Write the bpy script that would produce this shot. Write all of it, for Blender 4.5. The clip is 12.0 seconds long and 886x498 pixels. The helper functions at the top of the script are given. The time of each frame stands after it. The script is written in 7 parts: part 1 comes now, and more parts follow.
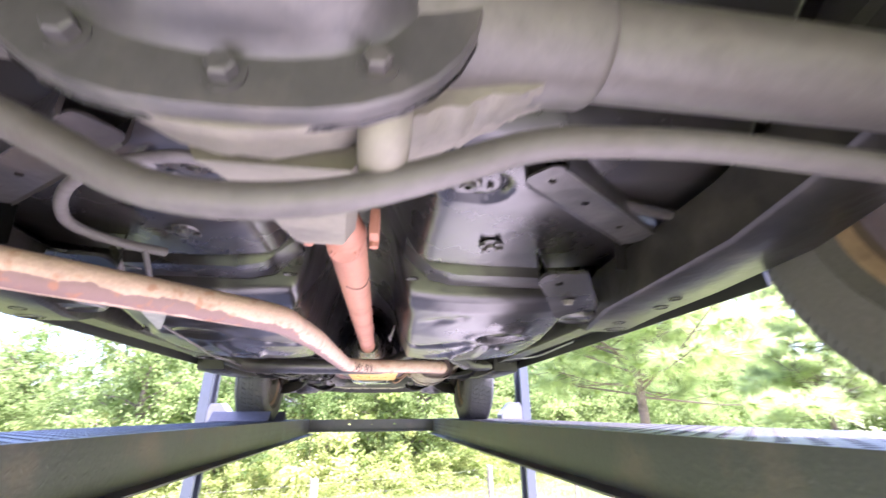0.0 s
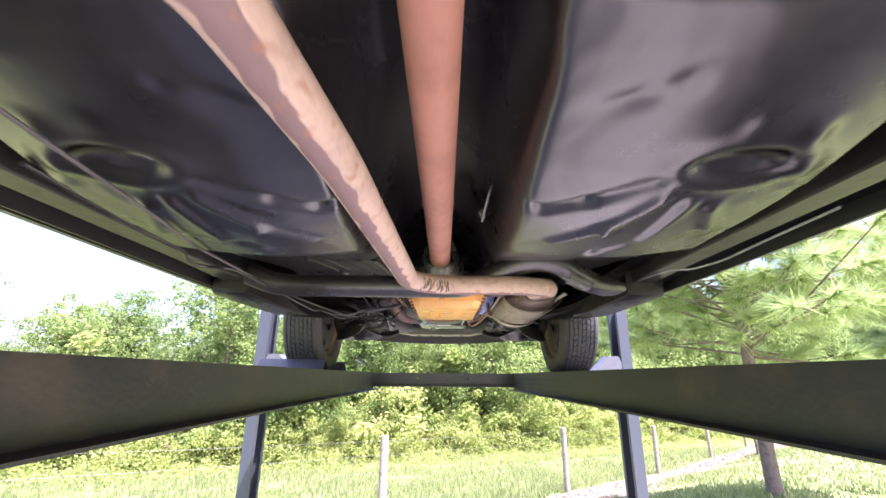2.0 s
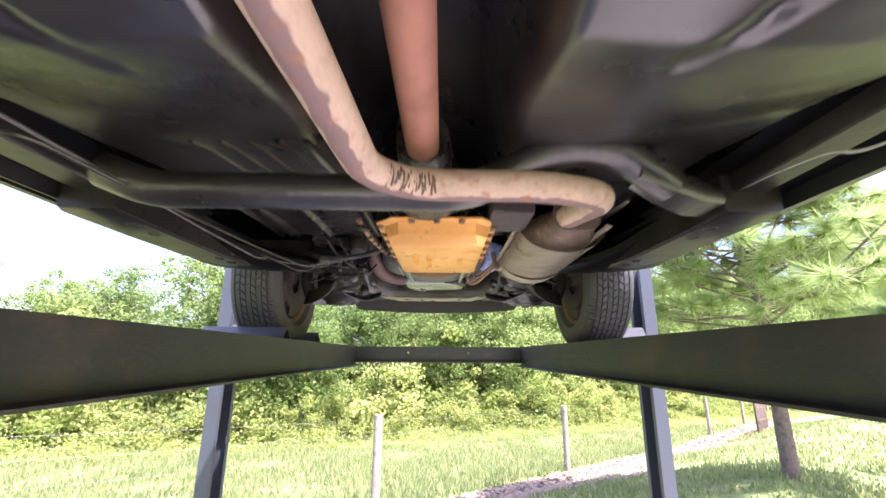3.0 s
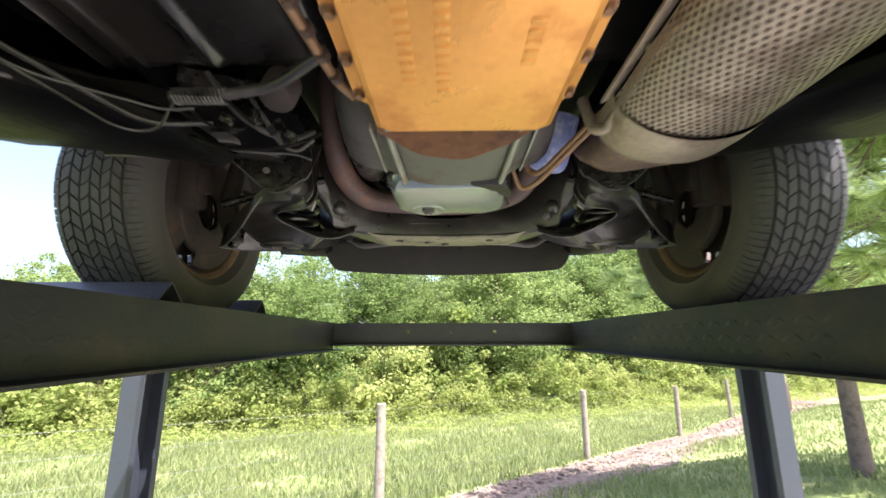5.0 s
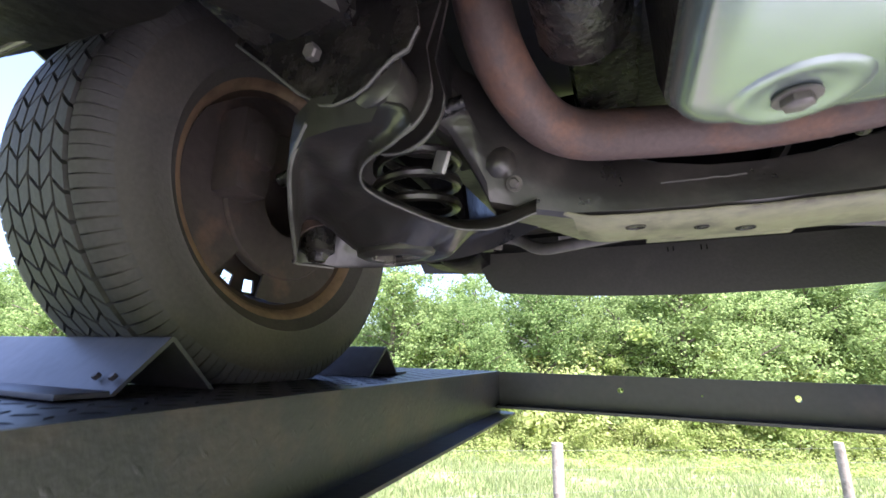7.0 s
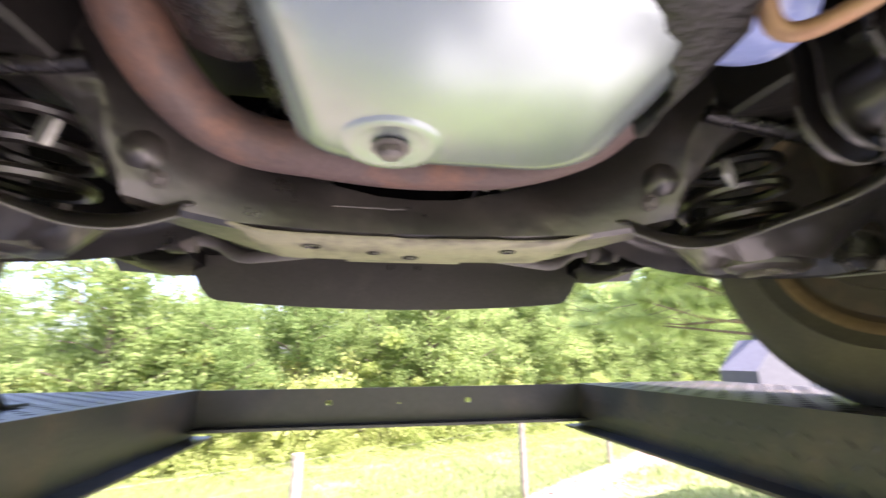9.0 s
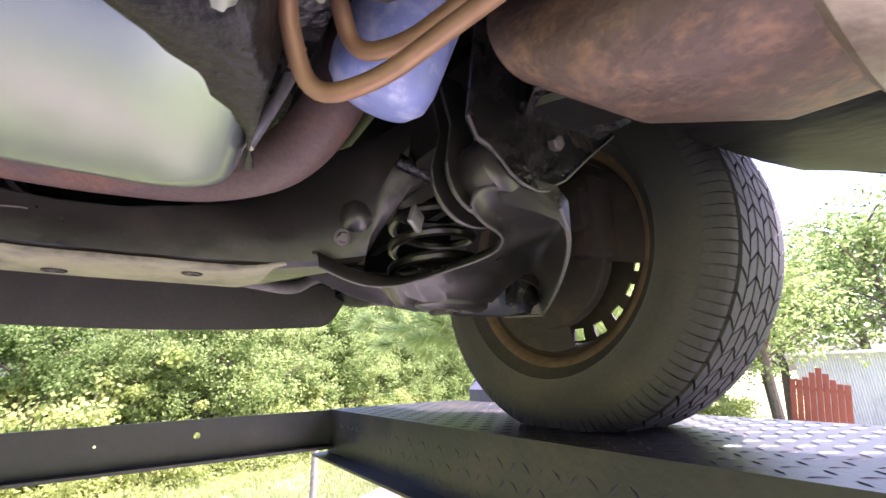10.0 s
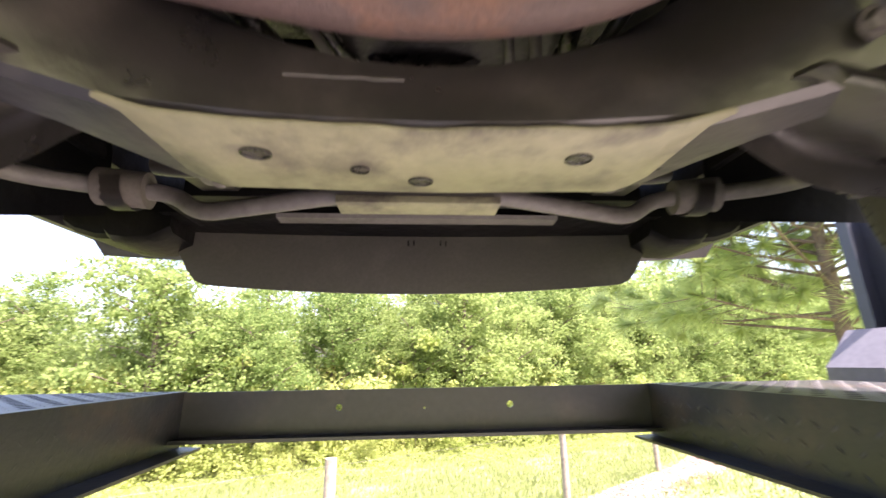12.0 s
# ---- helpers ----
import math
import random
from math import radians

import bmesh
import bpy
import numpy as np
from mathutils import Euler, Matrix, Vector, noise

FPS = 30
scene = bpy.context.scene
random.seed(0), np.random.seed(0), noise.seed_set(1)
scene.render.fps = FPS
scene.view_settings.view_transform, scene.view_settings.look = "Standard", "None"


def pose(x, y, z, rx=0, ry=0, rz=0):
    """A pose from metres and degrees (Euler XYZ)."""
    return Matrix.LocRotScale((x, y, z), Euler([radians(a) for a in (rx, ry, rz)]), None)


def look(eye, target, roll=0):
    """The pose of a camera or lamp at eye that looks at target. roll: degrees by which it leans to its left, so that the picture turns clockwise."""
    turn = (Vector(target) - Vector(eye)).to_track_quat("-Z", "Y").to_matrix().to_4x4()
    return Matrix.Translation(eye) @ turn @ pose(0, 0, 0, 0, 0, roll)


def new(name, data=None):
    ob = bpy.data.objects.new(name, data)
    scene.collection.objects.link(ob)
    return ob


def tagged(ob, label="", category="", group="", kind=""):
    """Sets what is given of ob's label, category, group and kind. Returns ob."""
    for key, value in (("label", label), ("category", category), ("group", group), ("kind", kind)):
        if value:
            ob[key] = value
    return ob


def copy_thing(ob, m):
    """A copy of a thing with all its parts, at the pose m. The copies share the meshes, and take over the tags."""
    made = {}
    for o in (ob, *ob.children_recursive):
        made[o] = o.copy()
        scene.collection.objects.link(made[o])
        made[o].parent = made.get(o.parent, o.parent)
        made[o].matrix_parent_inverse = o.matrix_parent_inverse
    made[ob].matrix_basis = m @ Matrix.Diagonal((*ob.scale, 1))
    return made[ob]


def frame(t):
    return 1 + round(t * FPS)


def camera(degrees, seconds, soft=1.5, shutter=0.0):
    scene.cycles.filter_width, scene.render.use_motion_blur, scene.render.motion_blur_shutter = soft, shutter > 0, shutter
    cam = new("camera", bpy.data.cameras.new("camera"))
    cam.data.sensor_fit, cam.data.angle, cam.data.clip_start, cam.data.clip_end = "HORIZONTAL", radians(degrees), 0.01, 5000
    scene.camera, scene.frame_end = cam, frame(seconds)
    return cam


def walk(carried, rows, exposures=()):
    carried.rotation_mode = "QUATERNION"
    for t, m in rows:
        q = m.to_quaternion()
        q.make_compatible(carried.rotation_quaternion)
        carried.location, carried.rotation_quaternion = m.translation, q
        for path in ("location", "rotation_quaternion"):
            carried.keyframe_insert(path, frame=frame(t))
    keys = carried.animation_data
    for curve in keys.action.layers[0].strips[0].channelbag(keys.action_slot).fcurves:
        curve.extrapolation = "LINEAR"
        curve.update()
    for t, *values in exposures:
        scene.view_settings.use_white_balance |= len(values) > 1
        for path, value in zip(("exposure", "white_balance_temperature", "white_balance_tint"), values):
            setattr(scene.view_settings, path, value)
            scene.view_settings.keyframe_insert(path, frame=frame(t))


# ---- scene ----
cam = camera(94.0, 12.0, shutter=0.5)
PATH = [
    (0, (0.009, -4.429, 2.043), (0.299, -2.594, 2.784), -0.4),
    (0.5, (-0.005, -4.294, 1.996), (0.079, -2.427, 2.708), 0.4),
    (1, (-0.005, -4.122, 1.962), (0.004, -2.23, 2.609), 0.2),
    (1.5, (-0.024, -3.933, 1.96), (-0.011, -2.029, 2.573), 0.2),
    (2, (-0.037, -3.662, 1.972), (-0.025, -1.751, 2.561), 0.4),
    (2.5, (-0.026, -3.366, 1.957), (-0.013, -1.442, 2.502), 0.3),
    (3, (-0.002, -3.074, 1.942), (0.017, -1.137, 2.438), 0.4),
    (3.2, (-0.038, -2.957, 1.934), (-0.007, -1.015, 2.413), 0.3),
    (4.8, (-0.036, -2.166, 1.926), (-0.023, -0.211, 2.348), -0.1),
    (5, (-0.033, -2.083, 1.926), (-0.043, -0.128, 2.345), -0.1),
    (5.5, (-0.058, -1.857, 1.92), (-0.167, 0.093, 2.35), 0.0),
    (6, (-0.108, -1.616, 1.957), (-0.413, 0.311, 2.395), 0.3),
    (6.5, (-0.184, -1.43, 1.99), (-0.792, 0.417, 2.456), 0.9),
    (6.7, (-0.212, -1.391, 2.018), (-0.949, 0.403, 2.505), 1.1),
    (8.3, (-0.244, -1.397, 2.095), (-0.671, 0.479, 2.64), -0.1),
    (8.5, (-0.202, -1.376, 2.083), (-0.437, 0.535, 2.624), 0.1),
    (9, (-0.085, -1.345, 2.079), (0.223, 0.561, 2.6), -0.5),
    (9.5, (0.03, -1.353, 2.087), (0.821, 0.405, 2.622), -0.8),
    (10, (0.09, -1.386, 2.103), (1.172, 0.193, 2.681), -1.6),
    (10.5, (0.095, -1.392, 2.102), (1.178, 0.181, 2.697), -2.4),
    (11, (0.042, -1.333, 2.087), (0.792, 0.429, 2.663), -1.6),
    (11.5, (-0.043, -1.219, 2.069), (0.324, 0.665, 2.629), -1.0),
    (12, (-0.043, -1.082, 2.058), (0.112, 0.839, 2.594), -0.8),
]
EXPOSURES = [(0.0, 3.15, 5500, 39), (0.5, 3.1, 5500, 38), (1.0, 2.8, 5250, 40), (1.5, 2.3, 5550, 36), (2.5, 2.3, 5800, 32), (5.0, 1.8, 6100, 19), (6.0, 2.1, 5400, 24), (6.5, 2.1, 5300, 25), (8.5, 2.75, 6700, 26), (9.3, 2.5, 5850, 36), (10.0, 2.45, 5850, 40), (10.5, 2.5, 5950, 42), (11.0, 2.65, 5850, 41), (12.0, 2.5, 6650, 29)]
walk(cam, [(t, look(eye, target, roll)) for t, eye, target, roll in PATH], EXPOSURES)

# ---------------------------------------------------------------- light
world = bpy.data.worlds.new("sky")
scene.world = world
world.use_nodes = True
wn = world.node_tree.nodes
sky = wn.new("ShaderNodeTexSky")
sky.sky_type = "NISHITA"
sky.sun_disc = False
sky.sun_elevation, sky.sun_rotation = radians(64), radians(129.8)
sky.air_density, sky.dust_density, sky.ozone_density = 1.0, 4.0, 1.0
wn["Background"].inputs["Strength"].default_value = 0.15
world.node_tree.links.new(sky.outputs["Color"], wn["Background"].inputs["Color"])

sun_data = bpy.data.lights.new("sun", "SUN")
sun_data.energy, sun_data.angle, sun_data.color = 5.0, radians(0.6), (1.0, 0.95, 0.86)
sun = new("sun", sun_data)
sun.matrix_world = look((6, -5, 16), (0, 0, 0))


# ---------------------------------------------------------------- material helpers
def mat(name, color, rough=0.5, metal=0.0, spots=None, spot_amount=0.4, scale=12.0, grain=0.3, bump=0.15, bump_scale=60.0, spec=0.5, coat=0.0):
    """A surface with two scales of variation: broad stains towards the colour spots, fine grain, and relief."""
    m = bpy.data.materials.new(name)
    m.use_nodes = True
    nt = m.node_tree
    n, l = nt.nodes, nt.links
    b = n["Principled BSDF"]
    co = n.new("ShaderNodeTexCoord")
    broad = n.new("ShaderNodeTexNoise")
    broad.inputs["Scale"].default_value, broad.inputs["Detail"].default_value, broad.inputs["Roughness"].default_value = scale, 6, 0.62
    l.new(co.outputs["Object"], broad.inputs["Vector"])
    ramp = n.new("ShaderNodeValToRGB")
    ramp.color_ramp.elements[0].position = 0.62 - 0.3 * spot_amount
    ramp.color_ramp.elements[1].position = 0.78 - 0.2 * spot_amount
    l.new(broad.outputs["Fac"], ramp.inputs["Fac"])
    mix = n.new("ShaderNodeMix")
    mix.data_type = "RGBA"
    mix.inputs["A"].default_value = (*color, 1)
    mix.inputs["B"].default_value = (*(spots or [c * 0.6 for c in color]), 1)
    l.new(ramp.outputs["Color"], mix.inputs["Factor"])
    fine = n.new("ShaderNodeTexNoise")
    fine.inputs["Scale"].default_value, fine.inputs["Detail"].default_value = bump_scale, 5
    l.new(co.outputs["Object"], fine.inputs["Vector"])
    span = n.new("ShaderNodeMapRange")
    span.inputs["To Min"].default_value, span.inputs["To Max"].default_value = 1 - grain, 1 + grain
    l.new(fine.outputs["Fac"], span.inputs["Value"])
    mul = n.new("ShaderNodeMix")
    mul.data_type, mul.blend_type = "RGBA", "MULTIPLY"
    mul.inputs["Factor"].default_value = 1.0
    l.new(mix.outputs["Result"], mul.inputs["A"])
    l.new(span.outputs["Result"], mul.inputs["B"])
    l.new(mul.outputs["Result"], b.inputs["Base Color"])
    rr = n.new("ShaderNodeMapRange")
    rr.inputs["To Min"].default_value, rr.inputs["To Max"].default_value = max(0.03, rough - 0.12), min(1, rough + 0.12)
    l.new(broad.outputs["Fac"], rr.inputs["Value"])
    l.new(rr.outputs["Result"], b.inputs["Roughness"])
    b.inputs["Metallic"].default_value = metal
    b.inputs["Specular IOR Level"].default_value = spec
    b.inputs["Coat Weight"].default_value = coat
    if bump:
        bp = n.new("ShaderNodeBump")
        bp.inputs["Strength"].default_value, bp.inputs["Distance"].default_value = bump, 0.004
        l.new(fine.outputs["Fac"], bp.inputs["Height"])
        l.new(bp.outputs["Normal"], b.inputs["Normal"])
    return m


def pipe_mat(name, pale, dark, rust, lo=0.60, hi=0.92):
    """Scaled exhaust tube: a pale crust, with a ragged darker band where the crust came off along the underside."""
    m = mat(name, pale, 0.75, spots=[c * 0.8 for c in pale], scale=20, grain=0.2, bump=0.35, bump_scale=180)
    n, l = m.node_tree.nodes, m.node_tree.links
    b = n["Principled BSDF"]
    src = b.inputs["Base Color"].links[0].from_socket
    uv = n.new("ShaderNodeUVMap")
    sep = n.new("ShaderNodeSeparateXYZ")
    l.new(uv.outputs["UV"], sep.inputs["Vector"])
    co = n.new("ShaderNodeTexCoord")
    nz = n.new("ShaderNodeTexNoise")
    nz.inputs["Scale"].default_value, nz.inputs["Detail"].default_value = 22, 7
    l.new(co.outputs["Object"], nz.inputs["Vector"])
    wob = n.new("ShaderNodeMath")
    wob.operation = "MULTIPLY_ADD"
    wob.inputs[1].default_value, wob.inputs[2].default_value = 0.16, -0.08
    l.new(nz.outputs["Fac"], wob.inputs[0])
    add = n.new("ShaderNodeMath")
    add.operation = "ADD"
    l.new(sep.outputs["X"], add.inputs[0])
    l.new(wob.outputs["Value"], add.inputs[1])
    # the band lies further round towards the rear
    turn = n.new("ShaderNodeMapRange")
    for k, v in (("From Min", 0.8), ("From Max", 1.2), ("To Min", 0.12), ("To Max", 0.0)):
        turn.inputs[k].default_value = v
    l.new(sep.outputs["Y"], turn.inputs["Value"])
    sub = n.new("ShaderNodeMath")
    sub.operation = "SUBTRACT"
    l.new(add.outputs["Value"], sub.inputs[0])
    l.new(turn.outputs["Result"], sub.inputs[1])
    add = sub
    ramp = n.new("ShaderNodeValToRGB")
    e = ramp.color_ramp.elements
    e[0].position, e[0].color = lo, (0, 0, 0, 1)
    e[1].position, e[1].color = lo + 0.012, (1, 1, 1, 1)
    for p, c in ((hi, (1, 1, 1, 1)), (hi + 0.012, (0, 0, 0, 1))):
        k = e.new(p)
        k.color = c
    l.new(add.outputs["Value"], ramp.inputs["Fac"])
    nz2 = n.new("ShaderNodeTexNoise")
    nz2.inputs["Scale"].default_value, nz2.inputs["Detail"].default_value = 45, 6
    l.new(co.outputs["Object"], nz2.inputs["Vector"])
    r2 = n.new("ShaderNodeValToRGB")
    r2.color_ramp.elements[0].position, r2.color_ramp.elements[1].position = 0.57, 0.68
    l.new(nz2.outputs["Fac"], r2.inputs["Fac"])
    m1 = n.new("ShaderNodeMix")
    m1.data_type = "RGBA"
    l.new(ramp.outputs["Color"], m1.inputs["Factor"])
    l.new(src, m1.inputs["A"])
    m1.inputs["B"].default_value = (*dark, 1)
    m2 = n.new("ShaderNodeMix")
    m2.data_type = "RGBA"
    half = n.new("ShaderNodeMath")
    half.operation = "MULTIPLY"
    half.inputs[1].default_value = 0.6
    l.new(r2.outputs["Color"], half.inputs[0])
    l.new(half.outputs["Value"], m2.inputs["Factor"])
    l.new(m1.outputs["Result"], m2.inputs["A"])
    m2.inputs["B"].default_value = (*rust, 1)
    l.new(m2.outputs["Result"], b.inputs["Base Color"])
    return m


def leaf_mat(name, a, b_col, rough=0.55, through_light=0.35):
    m = bpy.data.materials.new(name)
    m.use_nodes = True
    n, l = m.node_tree.nodes, m.node_tree.links
    b = n["Principled BSDF"]
    geo = n.new("ShaderNodeNewGeometry")
    oi = n.new("ShaderNodeObjectInfo")
    ad = n.new("ShaderNodeMath")
    ad.operation = "MULTIPLY_ADD"
    ad.inputs[1].default_value = 0.55
    l.new(geo.outputs["Random Per Island"], ad.inputs[0])
    sc = n.new("ShaderNodeMath")
    sc.operation = "MULTIPLY"
    sc.inputs[1].default_value = 0.45
    l.new(oi.outputs["Random"], sc.inputs[0])
    l.new(sc.outputs["Value"], ad.inputs[2])
    ramp = n.new("ShaderNodeValToRGB")
    ramp.color_ramp.elements[0].color, ramp.color_ramp.elements[1].color = (*a, 1), (*b_col, 1)
    l.new(ad.outputs["Value"], ramp.inputs["Fac"])
    l.new(ramp.outputs["Color"], b.inputs["Base Color"])
    b.inputs["Roughness"].default_value = rough
    b.inputs["Specular IOR Level"].default_value = 0.12
    tr = n.new("ShaderNodeBsdfTranslucent")
    l.new(ramp.outputs["Color"], tr.inputs["Color"])
    mx = n.new("ShaderNodeMixShader")
    mx.inputs["Fac"].default_value = through_light
    l.new(b.outputs["BSDF"], mx.inputs[1])
    l.new(tr.outputs["BSDF"], mx.inputs[2])
    l.new(mx.outputs["Shader"], n["Material Output"].inputs["Surface"])
    return m


# ---------------------------------------------------------------- materials
UNDERCOAT = mat("undercoat", (0.0135, 0.0122, 0.0115), 0.29, spots=(0.03, 0.026, 0.023), spot_amount=0.4, scale=4, bump=0.05, bump_scale=40, spec=0.88)


def waves(m, scale, strength, depth):
    """Broad dents and wrinkles of thin sheet, under the fine relief."""
    n, l = m.node_tree.nodes, m.node_tree.links
    b = n["Principled BSDF"]
    fine = b.inputs["Normal"].links[0].from_node
    nz = n.new("ShaderNodeTexNoise")
    nz.inputs["Scale"].default_value, nz.inputs["Detail"].default_value, nz.inputs["Distortion"].default_value = scale, 2.5, 0.8
    co = n.new("ShaderNodeTexCoord")
    l.new(co.outputs["Object"], nz.inputs["Vector"])
    bp = n.new("ShaderNodeBump")
    bp.inputs["Strength"].default_value, bp.inputs["Distance"].default_value = strength, depth
    l.new(nz.outputs["Fac"], bp.inputs["Height"])
    l.new(bp.outputs["Normal"], fine.inputs["Normal"])


waves(UNDERCOAT, 3.6, 0.3, 0.03)
UNDERSEAL = mat("dull underseal", (0.0042, 0.004, 0.0044), 0.4, spots=(0.01, 0.009, 0.0085), spot_amount=0.4, scale=6, bump=0.25, bump_scale=60, spec=0.09)
waves(UNDERSEAL, 7.0, 0.35, 0.012)
FRAME = mat("frame paint", (0.023, 0.021, 0.0195), 0.31, spots=(0.052, 0.045, 0.04), spot_amount=0.45, scale=9, bump=0.2, bump_scale=70, spec=0.8)
waves(FRAME, 9.0, 0.4, 0.008)
RAIL = mat("rail paint", (0.014, 0.013, 0.0123), 0.36, spots=(0.036, 0.031, 0.027), spot_amount=0.4, scale=7, bump=0.2, bump_scale=70, spec=0.4)
waves(RAIL, 7.0, 0.35, 0.01)
DUSTY = mat("dusty iron", (0.1, 0.092, 0.088), 0.55, spots=(0.06, 0.053, 0.05), scale=7, bump=0.3, bump_scale=80)
AXLE = mat("axle paint", (0.078, 0.07, 0.065), 0.48, spots=(0.068, 0.058, 0.052), spot_amount=0.35, scale=8, bump=0.3, bump_scale=60)
CAST = mat("rough casting", (0.17, 0.155, 0.127), 0.6, spots=(0.11, 0.098, 0.086), scale=9, grain=0.14, bump=0.3, bump_scale=90)
COVER = mat("cover paint", (0.05, 0.047, 0.047), 0.36, spots=(0.085, 0.075, 0.07), scale=9, bump=0.2, bump_scale=70)
PRIMER = mat("red oxide", (0.34, 0.155, 0.098), 0.66, spots=(0.25, 0.108, 0.07), scale=9, grain=0.15, bump=0.12, bump_scale=120)
PIPE = pipe_mat("scaled pipe", (0.5, 0.36, 0.275), (0.2, 0.128, 0.118), (0.32, 0.14, 0.07), 0.66, 0.81)
RUSTPIPE = mat("rusted pipe", (0.095, 0.063, 0.054), 0.6, spots=(0.165, 0.085, 0.054), spot_amount=0.35, scale=14, bump=0.35, bump_scale=150)
CONVERTER = mat("rusted shell", (0.12, 0.082, 0.066), 0.5, spots=(0.26, 0.155, 0.098), spot_amount=0.42, scale=52, bump=0.45, bump_scale=110, metal=0.3)
SHIELD = mat("shield steel", (0.36, 0.31, 0.24), 0.45, spots=(0.17, 0.12, 0.09), scale=16, metal=0.55, bump=0.2, bump_scale=120)
GOLD = mat("orange pan paint", (0.73, 0.36, 0.085), 0.3, metal=0.5, spots=(0.5, 0.2, 0.04), spot_amount=0.3, scale=9, grain=0.12, bump=0.08, bump_scale=90)
SILVER = mat("bare pan", (0.33, 0.385, 0.385), 0.24, metal=0.75, spots=(0.24, 0.275, 0.26), spot_amount=0.3, scale=7, grain=0.06, bump=0.0)
# grime on real parts; also paints the shade of closed holes and slots
GREASE_AND_HOLE = mat("oily grime", (0.011, 0.01, 0.0095), 0.27, spots=(0.03, 0.025, 0.022), spot_amount=0.45, scale=25, bump=1.0, bump_scale=75)
RUSTPLATE = mat("bright rust", (0.26, 0.125, 0.055), 0.55, spots=(0.1, 0.055, 0.036), spot_amount=0.5, scale=18, bump=0.25)
# the pale spots here paint highlights into the enamel's colour
BLUE = mat("blue enamel", (0.25, 0.31, 0.58), 0.32, spots=(0.55, 0.58, 0.7), spot_amount=0.5, scale=30, grain=0.15, bump=0.05)
BRASS = mat("old copper line", (0.27, 0.165, 0.09), 0.5, metal=0.4, spots=(0.24, 0.13, 0.07), scale=25, bump=0.1)
STEELROD = mat("bright rod", (0.6, 0.6, 0.58), 0.3, metal=0.8, bump=0.05)
BOLT = mat("bolt steel", (0.16, 0.145, 0.14), 0.5, metal=0.5, scale=40, bump=0.2)
GALV = mat("galvanised plate", (0.45, 0.45, 0.42), 0.5, metal=0.4, spots=(0.32, 0.32, 0.3), scale=12, bump=0.08)
RUBBER = mat("tyre rubber", (0.066, 0.061, 0.058), 0.72, spots=(0.1, 0.087, 0.073), spot_amount=0.4, scale=4, bump=0.15, bump_scale=150)
TREAD = mat("tread rubber", (0.07, 0.068, 0.071), 0.75, spots=(0.1, 0.094, 0.092), scale=6, bump=0.15, bump_scale=150)
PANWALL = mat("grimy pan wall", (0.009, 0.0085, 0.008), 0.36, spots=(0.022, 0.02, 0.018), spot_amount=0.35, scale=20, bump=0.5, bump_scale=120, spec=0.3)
RIMRUST = mat("rusted rim", (0.068, 0.047, 0.036), 0.6, spots=(0.1, 0.062, 0.042), scale=14, bump=0.2, metal=0.2)
RIMLIP = mat("tan rim lip", (0.21, 0.14, 0.088), 0.5, spots=(0.12, 0.078, 0.052), scale=20, bump=0.15, metal=0.2)
CARRIAGE = mat("carriage enamel", (0.1, 0.1, 0.115), 0.45, spots=(0.1, 0.1, 0.11), scale=4, bump=0.05)
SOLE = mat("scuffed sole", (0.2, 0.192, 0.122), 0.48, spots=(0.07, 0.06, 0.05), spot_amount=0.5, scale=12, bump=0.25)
HUB = mat("rusted hub", (0.042, 0.033, 0.03), 0.7, spots=(0.085, 0.052, 0.04), spot_amount=0.3, scale=14, bump=0.4)
DAM = mat("black plastic", (0.045, 0.042, 0.04), 0.6, spots=(0.065, 0.06, 0.055), scale=6, bump=0.2, bump_scale=120)
LIFT = mat("lift enamel", (0.018, 0.0187, 0.0215), 0.4, spots=(0.05, 0.038, 0.03), spot_amount=0.45, scale=7, bump=0.2, bump_scale=80, spec=0.55)
LIFTBAR = mat("cross beam enamel", (0.035, 0.037, 0.038), 0.45, spots=(0.06, 0.055, 0.05), scale=8, bump=0.12)
POST = mat("post enamel", (0.05, 0.057, 0.074), 0.4, spots=(0.05, 0.054, 0.062), scale=3, grain=0.12, bump=0.06)
BODY = mat("body paint", (0.02, 0.02, 0.022), 0.35, scale=4, bump=0.05)
WOODPOST = mat("weathered wood", (0.3, 0.26, 0.2), 0.85, spots=(0.17, 0.145, 0.11), scale=7, bump=0.5, bump_scale=40)
WIRE = mat("galvanised wire", (0.22, 0.22, 0.21), 0.6, metal=0.3, bump=0.0)
BARK = mat("bark", (0.16, 0.12, 0.095), 0.9, spots=(0.08, 0.06, 0.05), scale=8, bump=0.9, bump_scale=25)
SHEET = mat("corrugated sheet", (0.6, 0.61, 0.64), 0.5, metal=0.0, spots=(0.5, 0.51, 0.53), scale=1.5, bump=0.05)
REDWOOD = mat("red stain boards", (0.28, 0.07, 0.045), 0.8, spots=(0.2, 0.05, 0.035), scale=5, bump=0.3, bump_scale=30)
CHIPS = mat("wood chips", (0.22, 0.165, 0.132), 0.9, spots=(0.11, 0.078, 0.06), scale=6, bump=0.5, bump_scale=30)
GROUND = mat("turf", (0.16, 0.2, 0.06), 0.95, spots=(0.27, 0.26, 0.11), spot_amount=0.5, scale=0.8, grain=0.4, bump=0.8, bump_scale=18)
BOUNCE_PAD = mat("concrete", (0.385, 0.355, 0.32), 0.85, spots=(0.28, 0.265, 0.255), scale=1.5, bump=0.3, bump_scale=40)
GRASS = leaf_mat("grass blades", (0.122, 0.2, 0.05), (0.365, 0.38, 0.185), 0.8, 0.45)
LEAF = leaf_mat("broad leaves", (0.105, 0.175, 0.047), (0.34, 0.42, 0.15), 0.7, 0.6)
